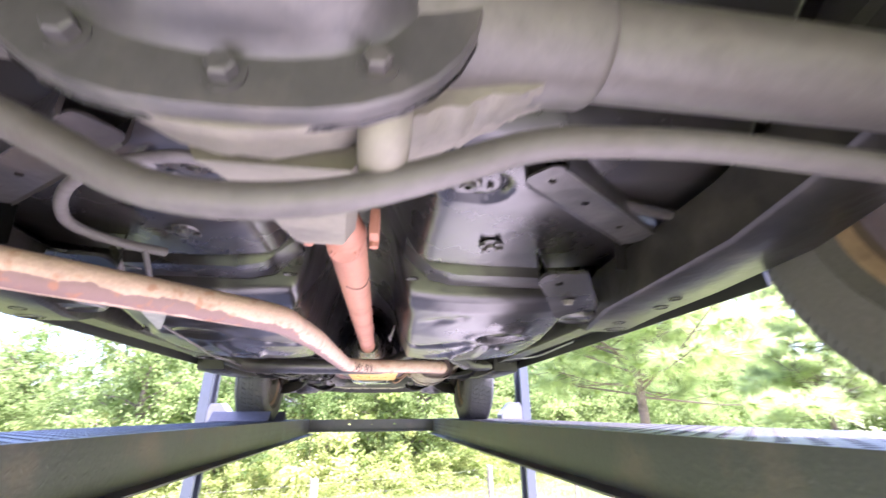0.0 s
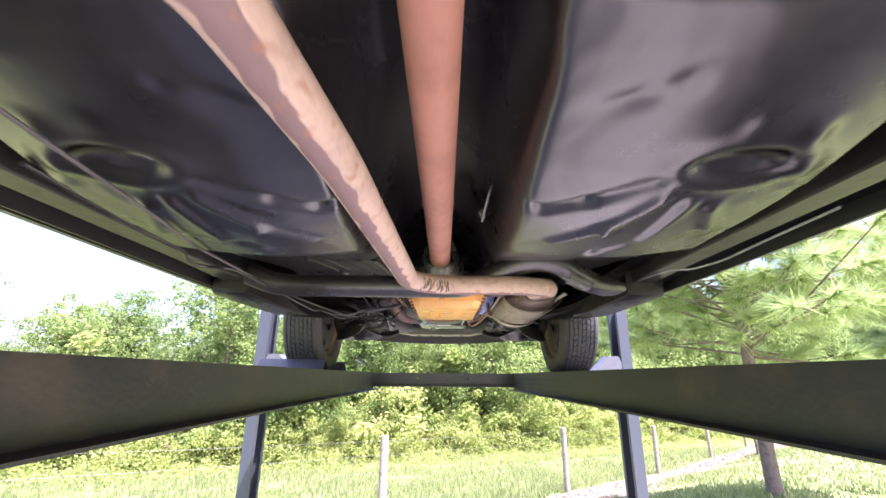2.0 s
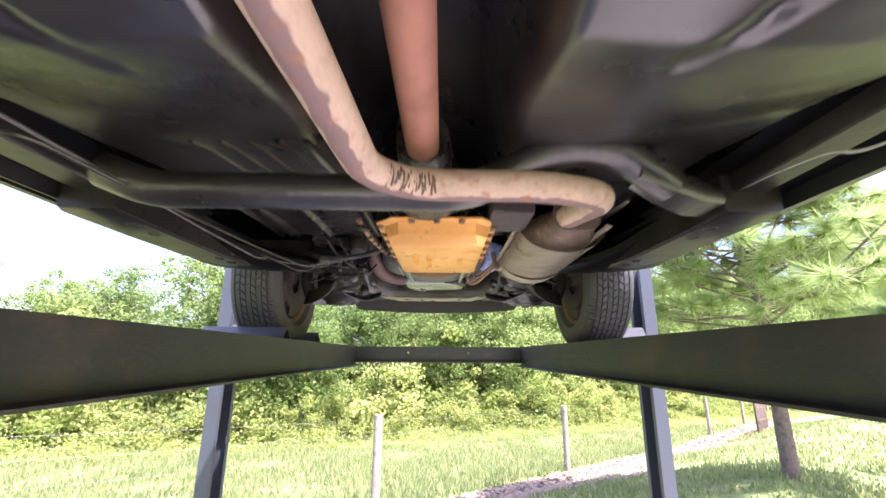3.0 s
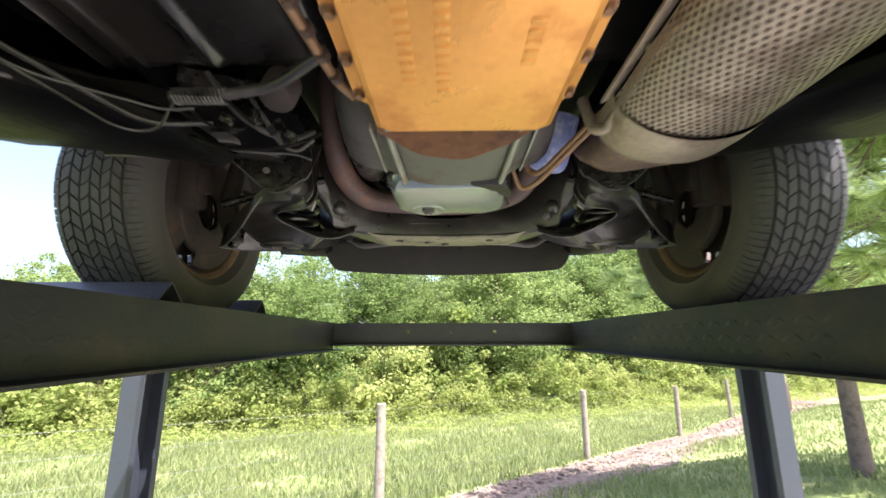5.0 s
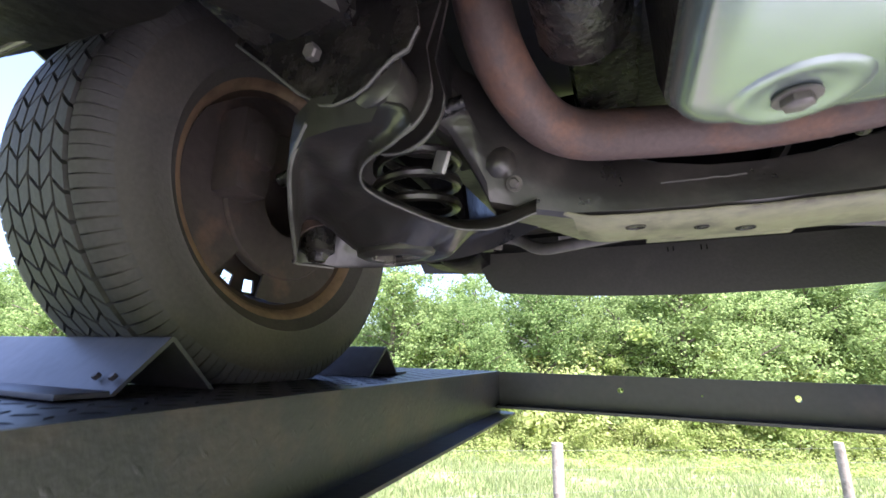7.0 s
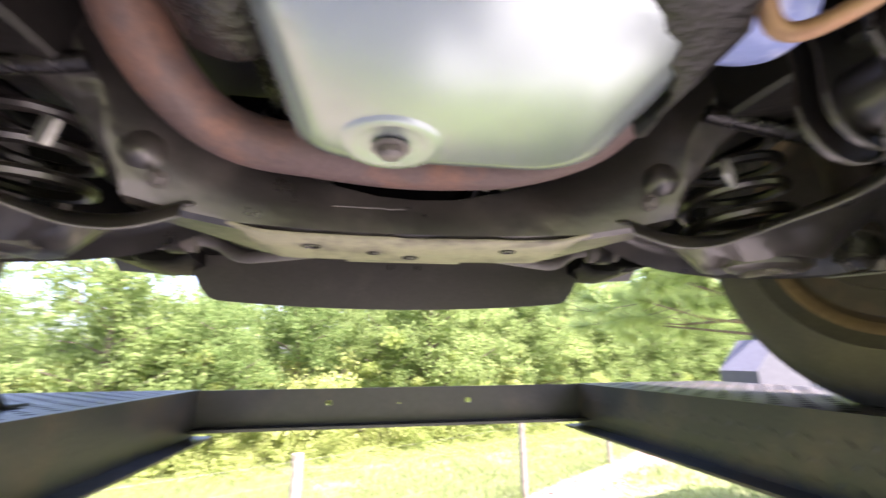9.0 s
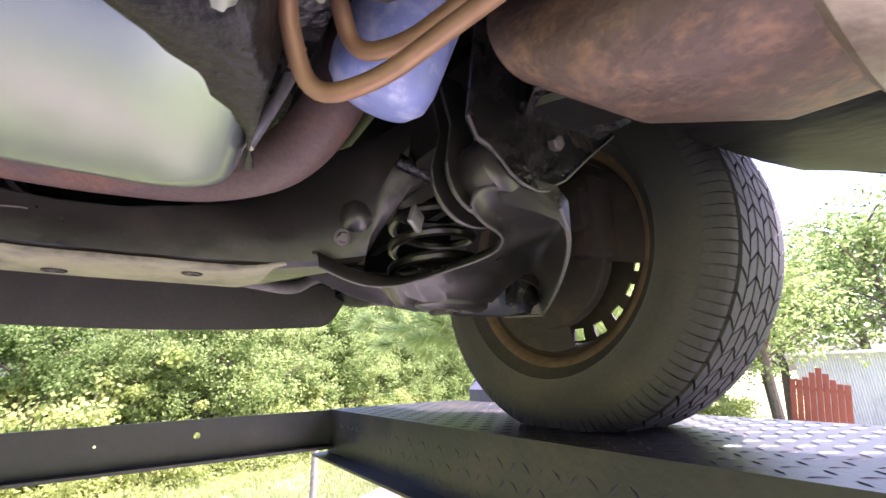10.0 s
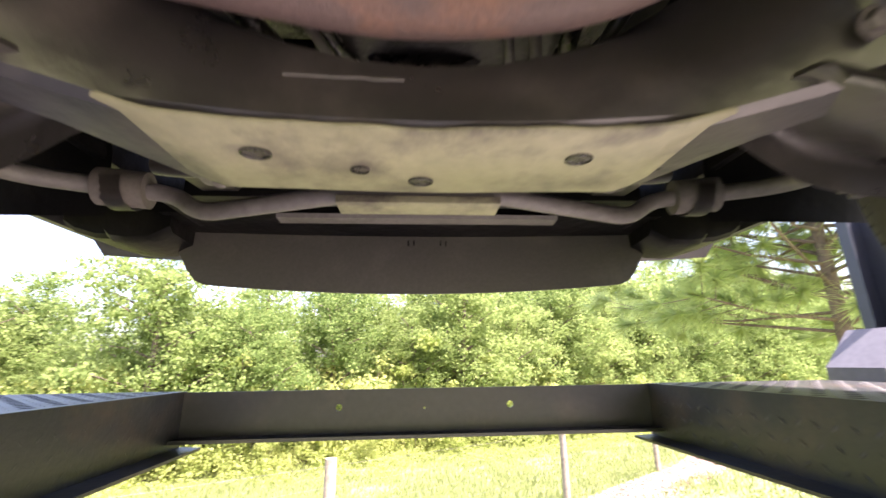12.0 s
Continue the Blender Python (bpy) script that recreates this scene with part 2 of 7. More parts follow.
BELL = mat("dull bell casting", (0.075, 0.07, 0.065), 0.55, spots=(0.045, 0.036, 0.03), scale=10, grain=0.2, bump=0.4, bump_scale=80)
STEEL_COVER = mat("stained cover steel", (0.26, 0.28, 0.23), 0.38, metal=0.4, spots=(0.15, 0.085, 0.05), spot_amount=0.35, scale=6, grain=0.08, bump=0.06)
# pale grey for the spring, and for glints painted along sheet edges
LIP = mat("worn sheet edge", (0.11, 0.107, 0.1), 0.4, spots=(0.03, 0.028, 0.027), scale=30, bump=0.3)
WEED = leaf_mat("weed leaves", (0.2, 0.28, 0.06), (0.5, 0.52, 0.2), 0.75, 0.6)
NEEDLE = leaf_mat("pine needles", (0.2, 0.32, 0.09), (0.5, 0.58, 0.26), 0.6, 0.55)


# ---------------------------------------------------------------- mesh helpers
def part(name, bm, material, parent=None, label="", angle=38):
    """Link a bmesh as one mesh object, under a thing or a part."""
    me = bpy.data.meshes.new(name)
    bmesh.ops.recalc_face_normals(bm, faces=bm.faces[:])
    bm.to_mesh(me)
    bm.free()
    for p in me.polygons:
        p.use_smooth = True
    me.set_sharp_from_angle(angle=radians(angle))
    me.materials.append(material)
    ob = new(name, me)
    if parent:
        ob.parent = parent
    if label:
        tagged(ob, label)
    return ob


def fillet(pts, rad, steps=7):
    """Round the corners of a line of points."""
    pts = [Vector(p) for p in pts]
    out = [pts[0]]
    for a, b, c in zip(pts, pts[1:], pts[2:]):
        k = min(rad, (a - b).length * 0.49, (c - b).length * 0.49)
        p, q = b + (a - b).normalized() * k, b + (c - b).normalized() * k
        for i in range(steps + 1):
            t = i / steps
            out.append(p * (1 - t) ** 2 + b * 2 * t * (1 - t) + q * t * t)
    out.append(pts[-1])
    return out


def smooth_line(pts, per):
    """A smooth line through all the points, with per steps between each pair."""
    P = [Vector(p) for p in pts]
    P = [P[0] * 2 - P[1]] + P + [P[-1] * 2 - P[-2]]
    out = []
    for a, b, c, d in zip(P, P[1:], P[2:], P[3:]):
        for k in range(per):
            t = k / per
            out.append((b * 2 + (c - a) * t + (a * 2 - b * 5 + c * 4 - d) * t * t + (b * 3 - a - c * 3 + d) * t ** 3) * 0.5)
    return out + [P[-2]]


def tube(bm, pts, r, n=16, rad=0.0, caps=True, squash=1.0):
    """A tube along pts; r is one radius or one for each end; UV: angle, length."""
    pts = fillet(pts, rad) if rad else [Vector(p) for p in pts]
    uv = bm.loops.layers.uv.verify()
    r0, r1 = r if isinstance(r, (tuple, list)) else (r, r)
    total = sum((b - a).length for a, b in zip(pts, pts[1:])) or 1
    rings, run = [], 0.0
    side = None
    for i, p in enumerate(pts):
        d = (pts[min(i + 1, len(pts) - 1)] - pts[max(i - 1, 0)]).normalized()
        s = d.cross(Vector((0, 0, 1)))
        if s.length < 0.15:
            s = side if side is not None else Vector((1, 0, 0))
            s = s - d * s.dot(d)
        s.normalize()
        side = s
        u = s.cross(d)
        if i:
            run += (p - pts[i - 1]).length
        rr = r0 + (r1 - r0) * run / total
        rings.append(([bm.verts.new(p + s * math.cos(2 * math.pi * k / n) * rr + u * math.sin(2 * math.pi * k / n) * rr * squash) for k in range(n)], run))
    for (a, la), (b, lb) in zip(rings, rings[1:]):
        for k in range(n):
            f = bm.faces.new((a[k], a[(k + 1) % n], b[(k + 1) % n], b[k]))
            for lp, w in zip(f.loops, ((k / n, la), ((k + 1) / n, la), ((k + 1) / n, lb), (k / n, lb))):
                lp[uv].uv = w
    if caps:
        bm.faces.new(rings[0][0][::-1])
        bm.faces.new(rings[-1][0])
    return bm


def box(bm, c, s, bev=0.0, m=None, taper=1.0):
    """A box of size s at c, its edges rounded by bev; m turns it about its centre; taper narrows its lower face."""
    r = bmesh.ops.create_cube(bm, size=1.0)
    vs = r["verts"]
    for v in vs:
        k = taper if v.co.z < 0 else 1.0
        v.co = Vector((v.co.x * s[0] * k, v.co.y * s[1] * k, v.co.z * s[2]))
        v.co = (m @ v.co if m else v.co) + Vector(c)
    if bev:
        es = list({e for v in vs for e in v.link_edges})
        bmesh.ops.bevel(bm, geom=es, offset=bev, segments=2, affect="EDGES", profile=0.6)
    return bm


def lathe(bm, profile, m=None, n=32, close=False):
    """Turn (radius, height) pairs about z, then place by m."""
    rings = []
    for r, h in profile:
        if r < 1e-6:
            rings.append([bm.verts.new((0, 0, h))])
        else:
            rings.append([bm.verts.new((r * math.cos(2 * math.pi * k / n), r * math.sin(2 * math.pi * k / n), h)) for k in range(n)])
    pairs = list(zip(rings, rings[1:])) + ([(rings[-1], rings[0])] if close else [])
    for a, b in pairs:
        for k in range(n):
            va = [a[k], a[(k + 1) % n]] if len(a) > 1 else [a[0]]
            vb = [b[(k + 1) % n], b[k]] if len(b) > 1 else [b[0]]
            if len(va) + len(vb) > 2:
                bm.faces.new(va + vb)
    if m:
        for ring in rings:
            for v in ring:
                v.co = m @ v.co
    return bm


def loft(bm, loops, cap=True, closed=True):
    """Skin loops of equal length."""
    rows = [[bm.verts.new(p) for p in lp] for lp in loops]
    n = len(rows[0])
    for a, b in zip(rows, rows[1:]):
        for k in range(n if closed else n - 1):
            bm.faces.new((a[k], a[(k + 1) % n], b[(k + 1) % n], b[k]))
    if cap and closed:
        bm.faces.new(rows[0][::-1])
        bm.faces.new(rows[-1])
    return bm


def rounded(cx, cy, w, h, r, n=4):
    """A rounded rectangle, counted round."""
    out = []
    for sx, sy, a0 in ((1, 1, 0), (-1, 1, 90), (-1, -1, 180), (1, -1, 270)):
        for i in range(n + 1):
            a = radians(a0 + 90 * i / n)
            out.append((cx + sx * (w / 2 - r) + r * math.cos(a), cy + sy * (h / 2 - r) + r * math.sin(a)))
    return out


def plate(bm, outline, thick, m=None, holes=()):
    """A sheet with the outline and round or shaped holes, in the xy plane, thick upwards; placed by m."""
    es = []
    new_v = []
    for lp in (outline, *holes):
        vs = [bm.verts.new((p[0], p[1], 0)) for p in lp]
        new_v += vs
        es += [bm.edges.new((vs[i], vs[(i + 1) % len(vs)])) for i in range(len(vs))]
    f = [g for g in bmesh.ops.triangle_fill(bm, use_beauty=True, edges=es)["geom"] if isinstance(g, bmesh.types.BMFace)]
    if thick:
        ext = bmesh.ops.extrude_face_region(bm, geom=f)["geom"]
        up = [g for g in ext if isinstance(g, bmesh.types.BMVert)]
        for v in up:
            v.co.z += thick
        new_v += up
    if m:
        for v in new_v:
            v.co = m @ v.co
    return bm


def ring(cx, cy, r, n=12, ry=None):
    return [(cx + r * math.cos(2 * math.pi * k / n), cy + (ry or r) * math.sin(2 * math.pi * k / n)) for k in range(n)]


def hexbolt(bm, c, axis, r=0.011, h=0.008, washer=True):
    """A hexagon head on a washer, standing out along axis."""
    m = Matrix.Translation(c) @ Vector(axis).to_track_quat("Z", "Y").to_matrix().to_4x4()
    if washer:
        lathe(bm, [(0, 0), (r * 1.45, 0), (r * 1.45, 0.002), (0, 0.002)], m, 14)
    lathe(bm, [(0, 0.002), (r, 0.002), (r, h), (r * 0.8, h + 0.0015), (0, h + 0.0015)], m, 6)
    return bm


def thing(name, m, label, category, group="", kind=""):
    ob = new(name)
    ob.matrix_world = m
    return tagged(ob, label, category, group, kind)


def ease(a, b, x):
    t = min(1, max(0, (x - a) / (b - a)))
    return t * t * (3 - 2 * t)


def lerp_table(tab, x):
    if x <= tab[0][0]:
        return tab[0][1]
    for (a, u), (b, v) in zip(tab, tab[1:]):
        if x <= b:
            return u + (v - u) * (x - a) / (b - a)
    return tab[-1][1]


F0, F1 = Vector((-1.08, 5.05)), Vector((3.56, 9.28))  # first and second post of the field fence
step = F1 - F0
along = step.normalized()
nrm = Vector((step.y, -step.x)).normalized()
PINE = (5.35, 3.75)


def ground_z(x, y):
    """The meadow falls away gently towards the wood; on the near side of the fence a bank rises to the lift."""
    yy = max(-6.0, y)
    fall = 0.082 * min(yy, 14) + 0.035 * max(0, min(yy, 40) - 14)
    z = -0.35 - fall
    bank = min(1, max(0, ((Vector((x, y)) - F0).dot(nrm) - 0.9) / 4.4))
    bank *= 1 - ease(12, 24, x)
    z += (0.1 - z) * bank
    z += 0.1 * (1 - ease(0.1, 1.1, math.hypot(x - PINE[0], y - PINE[1])))
    return z + 0.05 * (1 - 0.7 * bank) * noise.noise((x * 0.25, y * 0.25, 3.1))


# ---------------------------------------------------------------- ground
def make_ground():
    bm = bmesh.new()
    xs = [-400, -150, -70, -40, -25] + [-14 + i * 0.5 for i in range(65)] + [22, 28, 35, 45, 70, 150, 400]
    ys = [-400, -120, -50, -20, -10] + [-7 + i * 0.5 for i in range(54)] + [22, 26, 32, 40, 70, 150, 400]
    grid = [[bm.verts.new((x, y, ground_z(x, y))) for x in xs] for y in ys]
    for a, b in zip(grid, grid[1:]):
        for k in range(len(xs) - 1):
            bm.faces.new((a[k], a[k + 1], b[k + 1], b[k]))
    g = part("ground", bm, GROUND)
    return tagged(g, "rough mown green and straw-coloured grass field", "ground", kind="structure")


make_ground()
# unseen pale pad, added under the lift to bounce sunlight on to the underbody
bm = bmesh.new()
box(bm, (0.65, -2.6, -0.12), (5.7, 7.6, 0.5), 0.02)
tagged(part("pavement", bm, BOUNCE_PAD), "unseen pale pad added under the lift to bounce light", "pavement", kind="structure")


# ---------------------------------------------------------------- car lift
lift = thing("car_lift", pose(0, 0, 0), "dark grey steel four-post car lift with diamond-plate runways, raised", "car lift")
TOP, GAP, RUN_W, RUN_H = 2.0, 1.2, 0.52, 0.134
RUN_Y0, RUN_Y1 = -5.3, 0.06


def tread_bars(bm, x0, x1, y0, y1, to_world, high, pitch=0.031):
    """Raised diamond-plate bars, turned alternately, on a flat stretch."""
    nx, ny = int((x1 - x0) / pitch), int((y1 - y0) / pitch)
    for i in range(nx):
        for j in range(ny):
            cx, cy = x0 + (i + 0.5) * pitch, y0 + (j + 0.5) * pitch
            s = 1 if (i + j) % 2 else -1
            d, e = Vector((0.7071, 0.7071 * s, 0)), Vector((-0.7071 * s, 0.7071, 0))
            c = Vector((cx, cy, 0))
            L, w, h = 0.0118, 0.003, high
            pts = [c + d * L, c + e * w, c - d * L, c - e * w, c + d * L * 0.55 + Vector((0, 0, h)), c - d * L * 0.55 + Vector((0, 0, h))]
            v = [bm.verts.new(to_world(p)) for p in pts]
            for q in ((0, 1, 5, 4), (1, 2, 5), (2, 3, 4, 5), (3, 0, 4)):
                bm.faces.new([v[k] for k in q])


def make_runway(side):
    inner, outer = side * GAP / 2, side * (GAP / 2 + RUN_W)
    prof = [(0, 0), (RUN_W, 0), (RUN_W, -RUN_H), (RUN_W - 0.045, -RUN_H), (RUN_W - 0.045, -RUN_H + 0.006), (RUN_W - 0.006, -RUN_H + 0.006),
            (RUN_W - 0.006, -0.006), (0.006, -0.006), (0.006, -RUN_H + 0.006), (0.006, -RUN_H), (-0.05, -RUN_H - 0.002), (-0.05, -RUN_H + 0.004), (0, -RUN_H + 0.006)]
    prof = [(inner + side * a, TOP + b) for a, b in prof]
    bm = bmesh.new()
    loft(bm, [[(x, y, z) for x, z in prof] for y in (RUN_Y0, RUN_Y1)])
    run = part("runway", bm, LIFT, lift)
    bm = bmesh.new()
    lo, hi = min(inner, outer), max(inner, outer)
    tread_bars(bm, lo + 0.008, hi - 0.008, -4.4, RUN_Y1 - 0.005, lambda p: Vector((p.x, p.y, TOP + p.z)), 0.0011)
    # the wall's tread is worn towards the rear
    for y0, y1, high in ((-4.2, -2.3, 0.00035), (-2.3, -1.4, 0.0005), (-1.4, RUN_Y1 - 0.005, 0.0009 if side > 0 else 0.0004)):
        tread_bars(bm, -RUN_H + 0.012, -0.006, y0, y1, lambda p: Vector((inner - side * p.z, p.y, TOP + p.x)), high)
    t = part("tread_bar", bm, LIFT, run)
    tagged(t, kind="stuff")
    return run


make_runway(-1)
make_runway(1)

# front cross beam: an angle with its foot towards the runways, bolt holes through it
bm = bmesh.new()
holes = [ring(x, z, 0.009, 12) for x, z in ((-0.221, -0.045), (0.218, -0.045))] + [ring(-0.005, -0.05, 0.0035, 8)]
plate(bm, [(-0.6, -0.106), (0.6, -0.106), (0.6, -0.002), (-0.6, -0.002)], 0.008, Matrix.Translation((0, 0.055, TOP)) @ pose(0, 0, 0, 90, 0, 0), holes)
plate(bm, [(-0.6, 0.0), (0.6, 0.0), (0.6, 0.046), (-0.6, 0.046)], 0.008, Matrix.Translation((0, 0.001, TOP - 0.114)), [ring(x, 0.022, 0.007, 10) for x in (-0.53, 0.522)])
part("cross_beam", bm, LIFTBAR, lift)


def make_post(side):
    """An upright of folded plate, with the carriage that carries the runway's end."""
    bm = bmesh.new()
    foot = 0.13
    pr = [(0.045, -0.11), (0.045, 0.11), (-0.045, 0.11), (-0.045, 0.07), (-0.038, 0.07), (-0.038, 0.103), (0.038, 0.103), (0.038, -0.103), (-0.038, -0.103), (-0.038, -0.07), (-0.045, -0.07), (-0.045, -0.11)]
    loft(bm, [[(side * (1.6 + a), 0.17 + b, z) for a, b in pr] for z in (foot, 2.62)])
    p = part("post", bm, POST, lift)
    bm = bmesh.new()
    box(bm, (side * 1.6, 0.17, foot + 0.006), (0.34, 0.34, 0.012), 0.002)
    part("base_plate", bm, POST, p)
    bm = bmesh.new()
    s = side
    loft(bm, [[(s * 1.33, y, 1.94), (s * 1.33, y, 2.03), (s * 1.44, y, 2.15), (s * 1.53, y, 2.15), (s * 1.55, y, 2.1), (s * 1.55, y, 1.94)] for y in (0.06, 0.24)])
    part("carriage", bm, CARRIAGE, p, "pale grey sloped post carriage")
    bm = bmesh.new()
    box(bm, (s * 1.34, 0.15, 1.9), (0.44, 0.14, 0.08), 0.004)
    part("carriage_arm", bm, POST, p)


make_post(-1)
make_post(1)


# ---------------------------------------------------------------- wheel chocks on the left runway
def make_chock(name_label, m):
    """A folded steel chock: a wedge of bent plate with side cheeks and bolts."""
    c = thing("wheel_chock", m, name_label, "wheel chock", "chocks at the front wheel")
    t = 0.006
    prof = [(0.068, 0.0), (0.003, 0.0645), (0.0, 0.0655), (-0.003, 0.0645), (-0.062, 0.0)]
    inn = [(0.062, 0.0), (0.001, 0.059), (0.0, 0.0594), (-0.001, 0.059), (-0.056, 0.0)]
    bm = bmesh.new()
    loft(bm, [[(x, y, z) for y, z in prof + inn[::-1]] for x in (-0.2, 0.2)])
    part("folded_plate", bm, CARRIAGE, c, angle=20)
    bm = bmesh.new()
    box(bm, (0, -0.085, 0.003), (0.4, 0.05, 0.006), 0.001)
    part("foot_strip", bm, CARRIAGE, c)
    for x in (0.155, 0.185):
        bm = bmesh.new()
        hexbolt(bm, (x, -0.0485, 0.0165), (0, -0.73, 0.68), 0.0045, 0.006, False)
        part("bolt", bm, BOLT, c)
    return c


chock = make_chock("grey folded steel wheel chock behind the tyre on the runway", pose(-0.933, -1.031, TOP + 0.002))
copy_thing(chock, pose(-0.933, -0.5, TOP + 0.002, 0, 0, 180))

# ---------------------------------------------------------------- the car, seen from beneath
car = thing("car", pose(-0.02, 0, TOP, 0, 0, -0.7), "black full-size car with a rusty exhaust, raised on a lift", "car")

RIBS = [  # pressed ribs of the front floor: x, y, x, y, width, height
    (0.152, -2.985, 0.2, -2.972, 0.013, 0.011), (0.2, -2.972, 0.27, -3.012, 0.013, 0.011), (0.27, -3.012, 0.36, -3.075, 0.014, 0.009), (0.25, -2.835, 0.325, -2.93, 0.014, -0.011), (0.325, -2.93, 0.384, -3.035, 0.014, -0.01),
    (0.428, -2.864, 0.436, -3.02, 0.014, -0.01), (0.56, -2.86, 0.486, -3.0, 0.015, -0.009), (0.44, -3.195, 0.52, -3.18, 0.02, -0.006), (0.52, -3.18, 0.6, -3.05, 0.02, -0.006), (0.32, -2.67, 0.36, -2.763, 0.014, 0.006), (0.36, -2.763, 0.4, -2.82, 0.014, 0.006),
]
FLOOR_FRONT = [(0.42, 0.012), (0.565, 0.014), (0.625, 0.008)]  # ribs along the toe board: x, width
FLOOR = [(-4.3, 0.6), (-4.15, 0.56), (-4.03, 0.47), (-3.97, 0.395), (-3.92, 0.374), (-3.53, 0.365), (-3.52, 0.372), (-3.505, 0.42), (-3.37, 0.42), (-3.35, 0.325),
         (-3.3, 0.305), (-3.2, 0.288), (-3.1, 0.268), (-3.0, 0.256), (-2.9, 0.251), (-2.72, 0.25), (-2.66, 0.264), (-2.5, 0.305), (-2.3, 0.35), (-2.0, 0.395), (-1.7, 0.415), (-1.42, 0.425), (-1.385, 0.44), (-1.36, 0.58), (-1.2, 0.62)]


def floor_z(x, y):
    a = abs(x)
    z = lerp_table(FLOOR, y)
    for ax, ay, bx, by, w, h in RIBS:
        px, py, dx, dy = a - ax, y - ay, bx - ax, by - ay
        t = min(1, max(0, (px * dx + py * dy) / (dx * dx + dy * dy)))
        d = math.hypot(px - t * dx, py - t * dy)
        z += h * math.exp(-(d / w) ** 2)
    if y > -3.35:
        d = math.hypot((a - 0.465) / 0.07, (y + 3.115) / 0.036)
        z += 0.010 * (1 - ease(0.75, 1.2, d)) - 0.006 * math.exp(-((d - 1.4) / 0.35) ** 2)
        z -= 0.012 * math.exp(-((a - 0.38) / 0.16) ** 2 - ((y + 2.88) / 0.2) ** 2)
        z += 0.007 * math.exp(-((a - 0.25) / 0.035) ** 2 - ((y + 3.225 + 0.35 * (a - 0.25)) / 0.02) ** 2) + 0.005 * math.exp(-((a - 0.31) / 0.018) ** 2 - ((y + 3.26) / 0.016) ** 2)
    else:
        d = math.hypot(max(0, abs(a - 0.2) - 0.032), y + 3.868)
        z += 0.012 * (ease(0.030, 0.035, d) - ease(0.039, 0.045, d)) + 0.006 * (1 - ease(0.03, 0.036, d))
    if y > -2.0:
        for rx, w in FLOOR_FRONT:
            z -= 0.011 * (1 - ease(w, w + 0.006, abs(a - rx))) * ease(-1.95, -1.85, y) * (1 - ease(-1.41, -1.395, y))
    wall = 0.065 + 0.05 * ease(-3.5, -3.2, y) + 0.02 * ease(-3.2, -2.6, y) + 0.05 * ease(-2.5, -2.2, y)
    top = 0.56 + 0.06 * ease(-2.6, -1.9, y) - 5.0 * a * a
    z += (top - z) * (1 - ease(wall - 0.03 * ease(-3.4, -3.2, y), wall + 0.058 + 0.067 * (1 - ease(-3.5, -3.3, y)), a))
    # the sheet is crowned between tunnel and sill
    z += 0.016 * ((a - 0.36) / 0.24) ** 2 * (1 - ease(-2.6, -2.3, y))
    z += 0.1 * ease(0.62, 0.66, a)
    return z + 0.003 * noise.noise((x * 4, y * 4, 0))


def make_floor():
    bm = bmesh.new()
    nx, ny = 210, 420
    rows = []
    for j in range(ny + 1):
        y = -4.3 + 3.1 * j / ny
        rows.append([bm.verts.new((-0.8 + 1.6 * i / nx, y, floor_z(-0.8 + 1.6 * i / nx, y))) for i in range(nx + 1)])
    for a, b in zip(rows, rows[1:]):
        for k in range(nx):
            bm.faces.new((a[k], a[k + 1], b[k + 1], b[k]))
    top = bmesh.ops.extrude_face_region(bm, geom=bm.faces[:])["geom"]
    for v in top:
        if isinstance(v, bmesh.types.BMVert):
            v.co.z += 0.004
    return part("floor_pan", bm, UNDERCOAT, car, "black undercoated floor pan with pressed ribs and tunnel", angle=60)


floor_pan = make_floor()

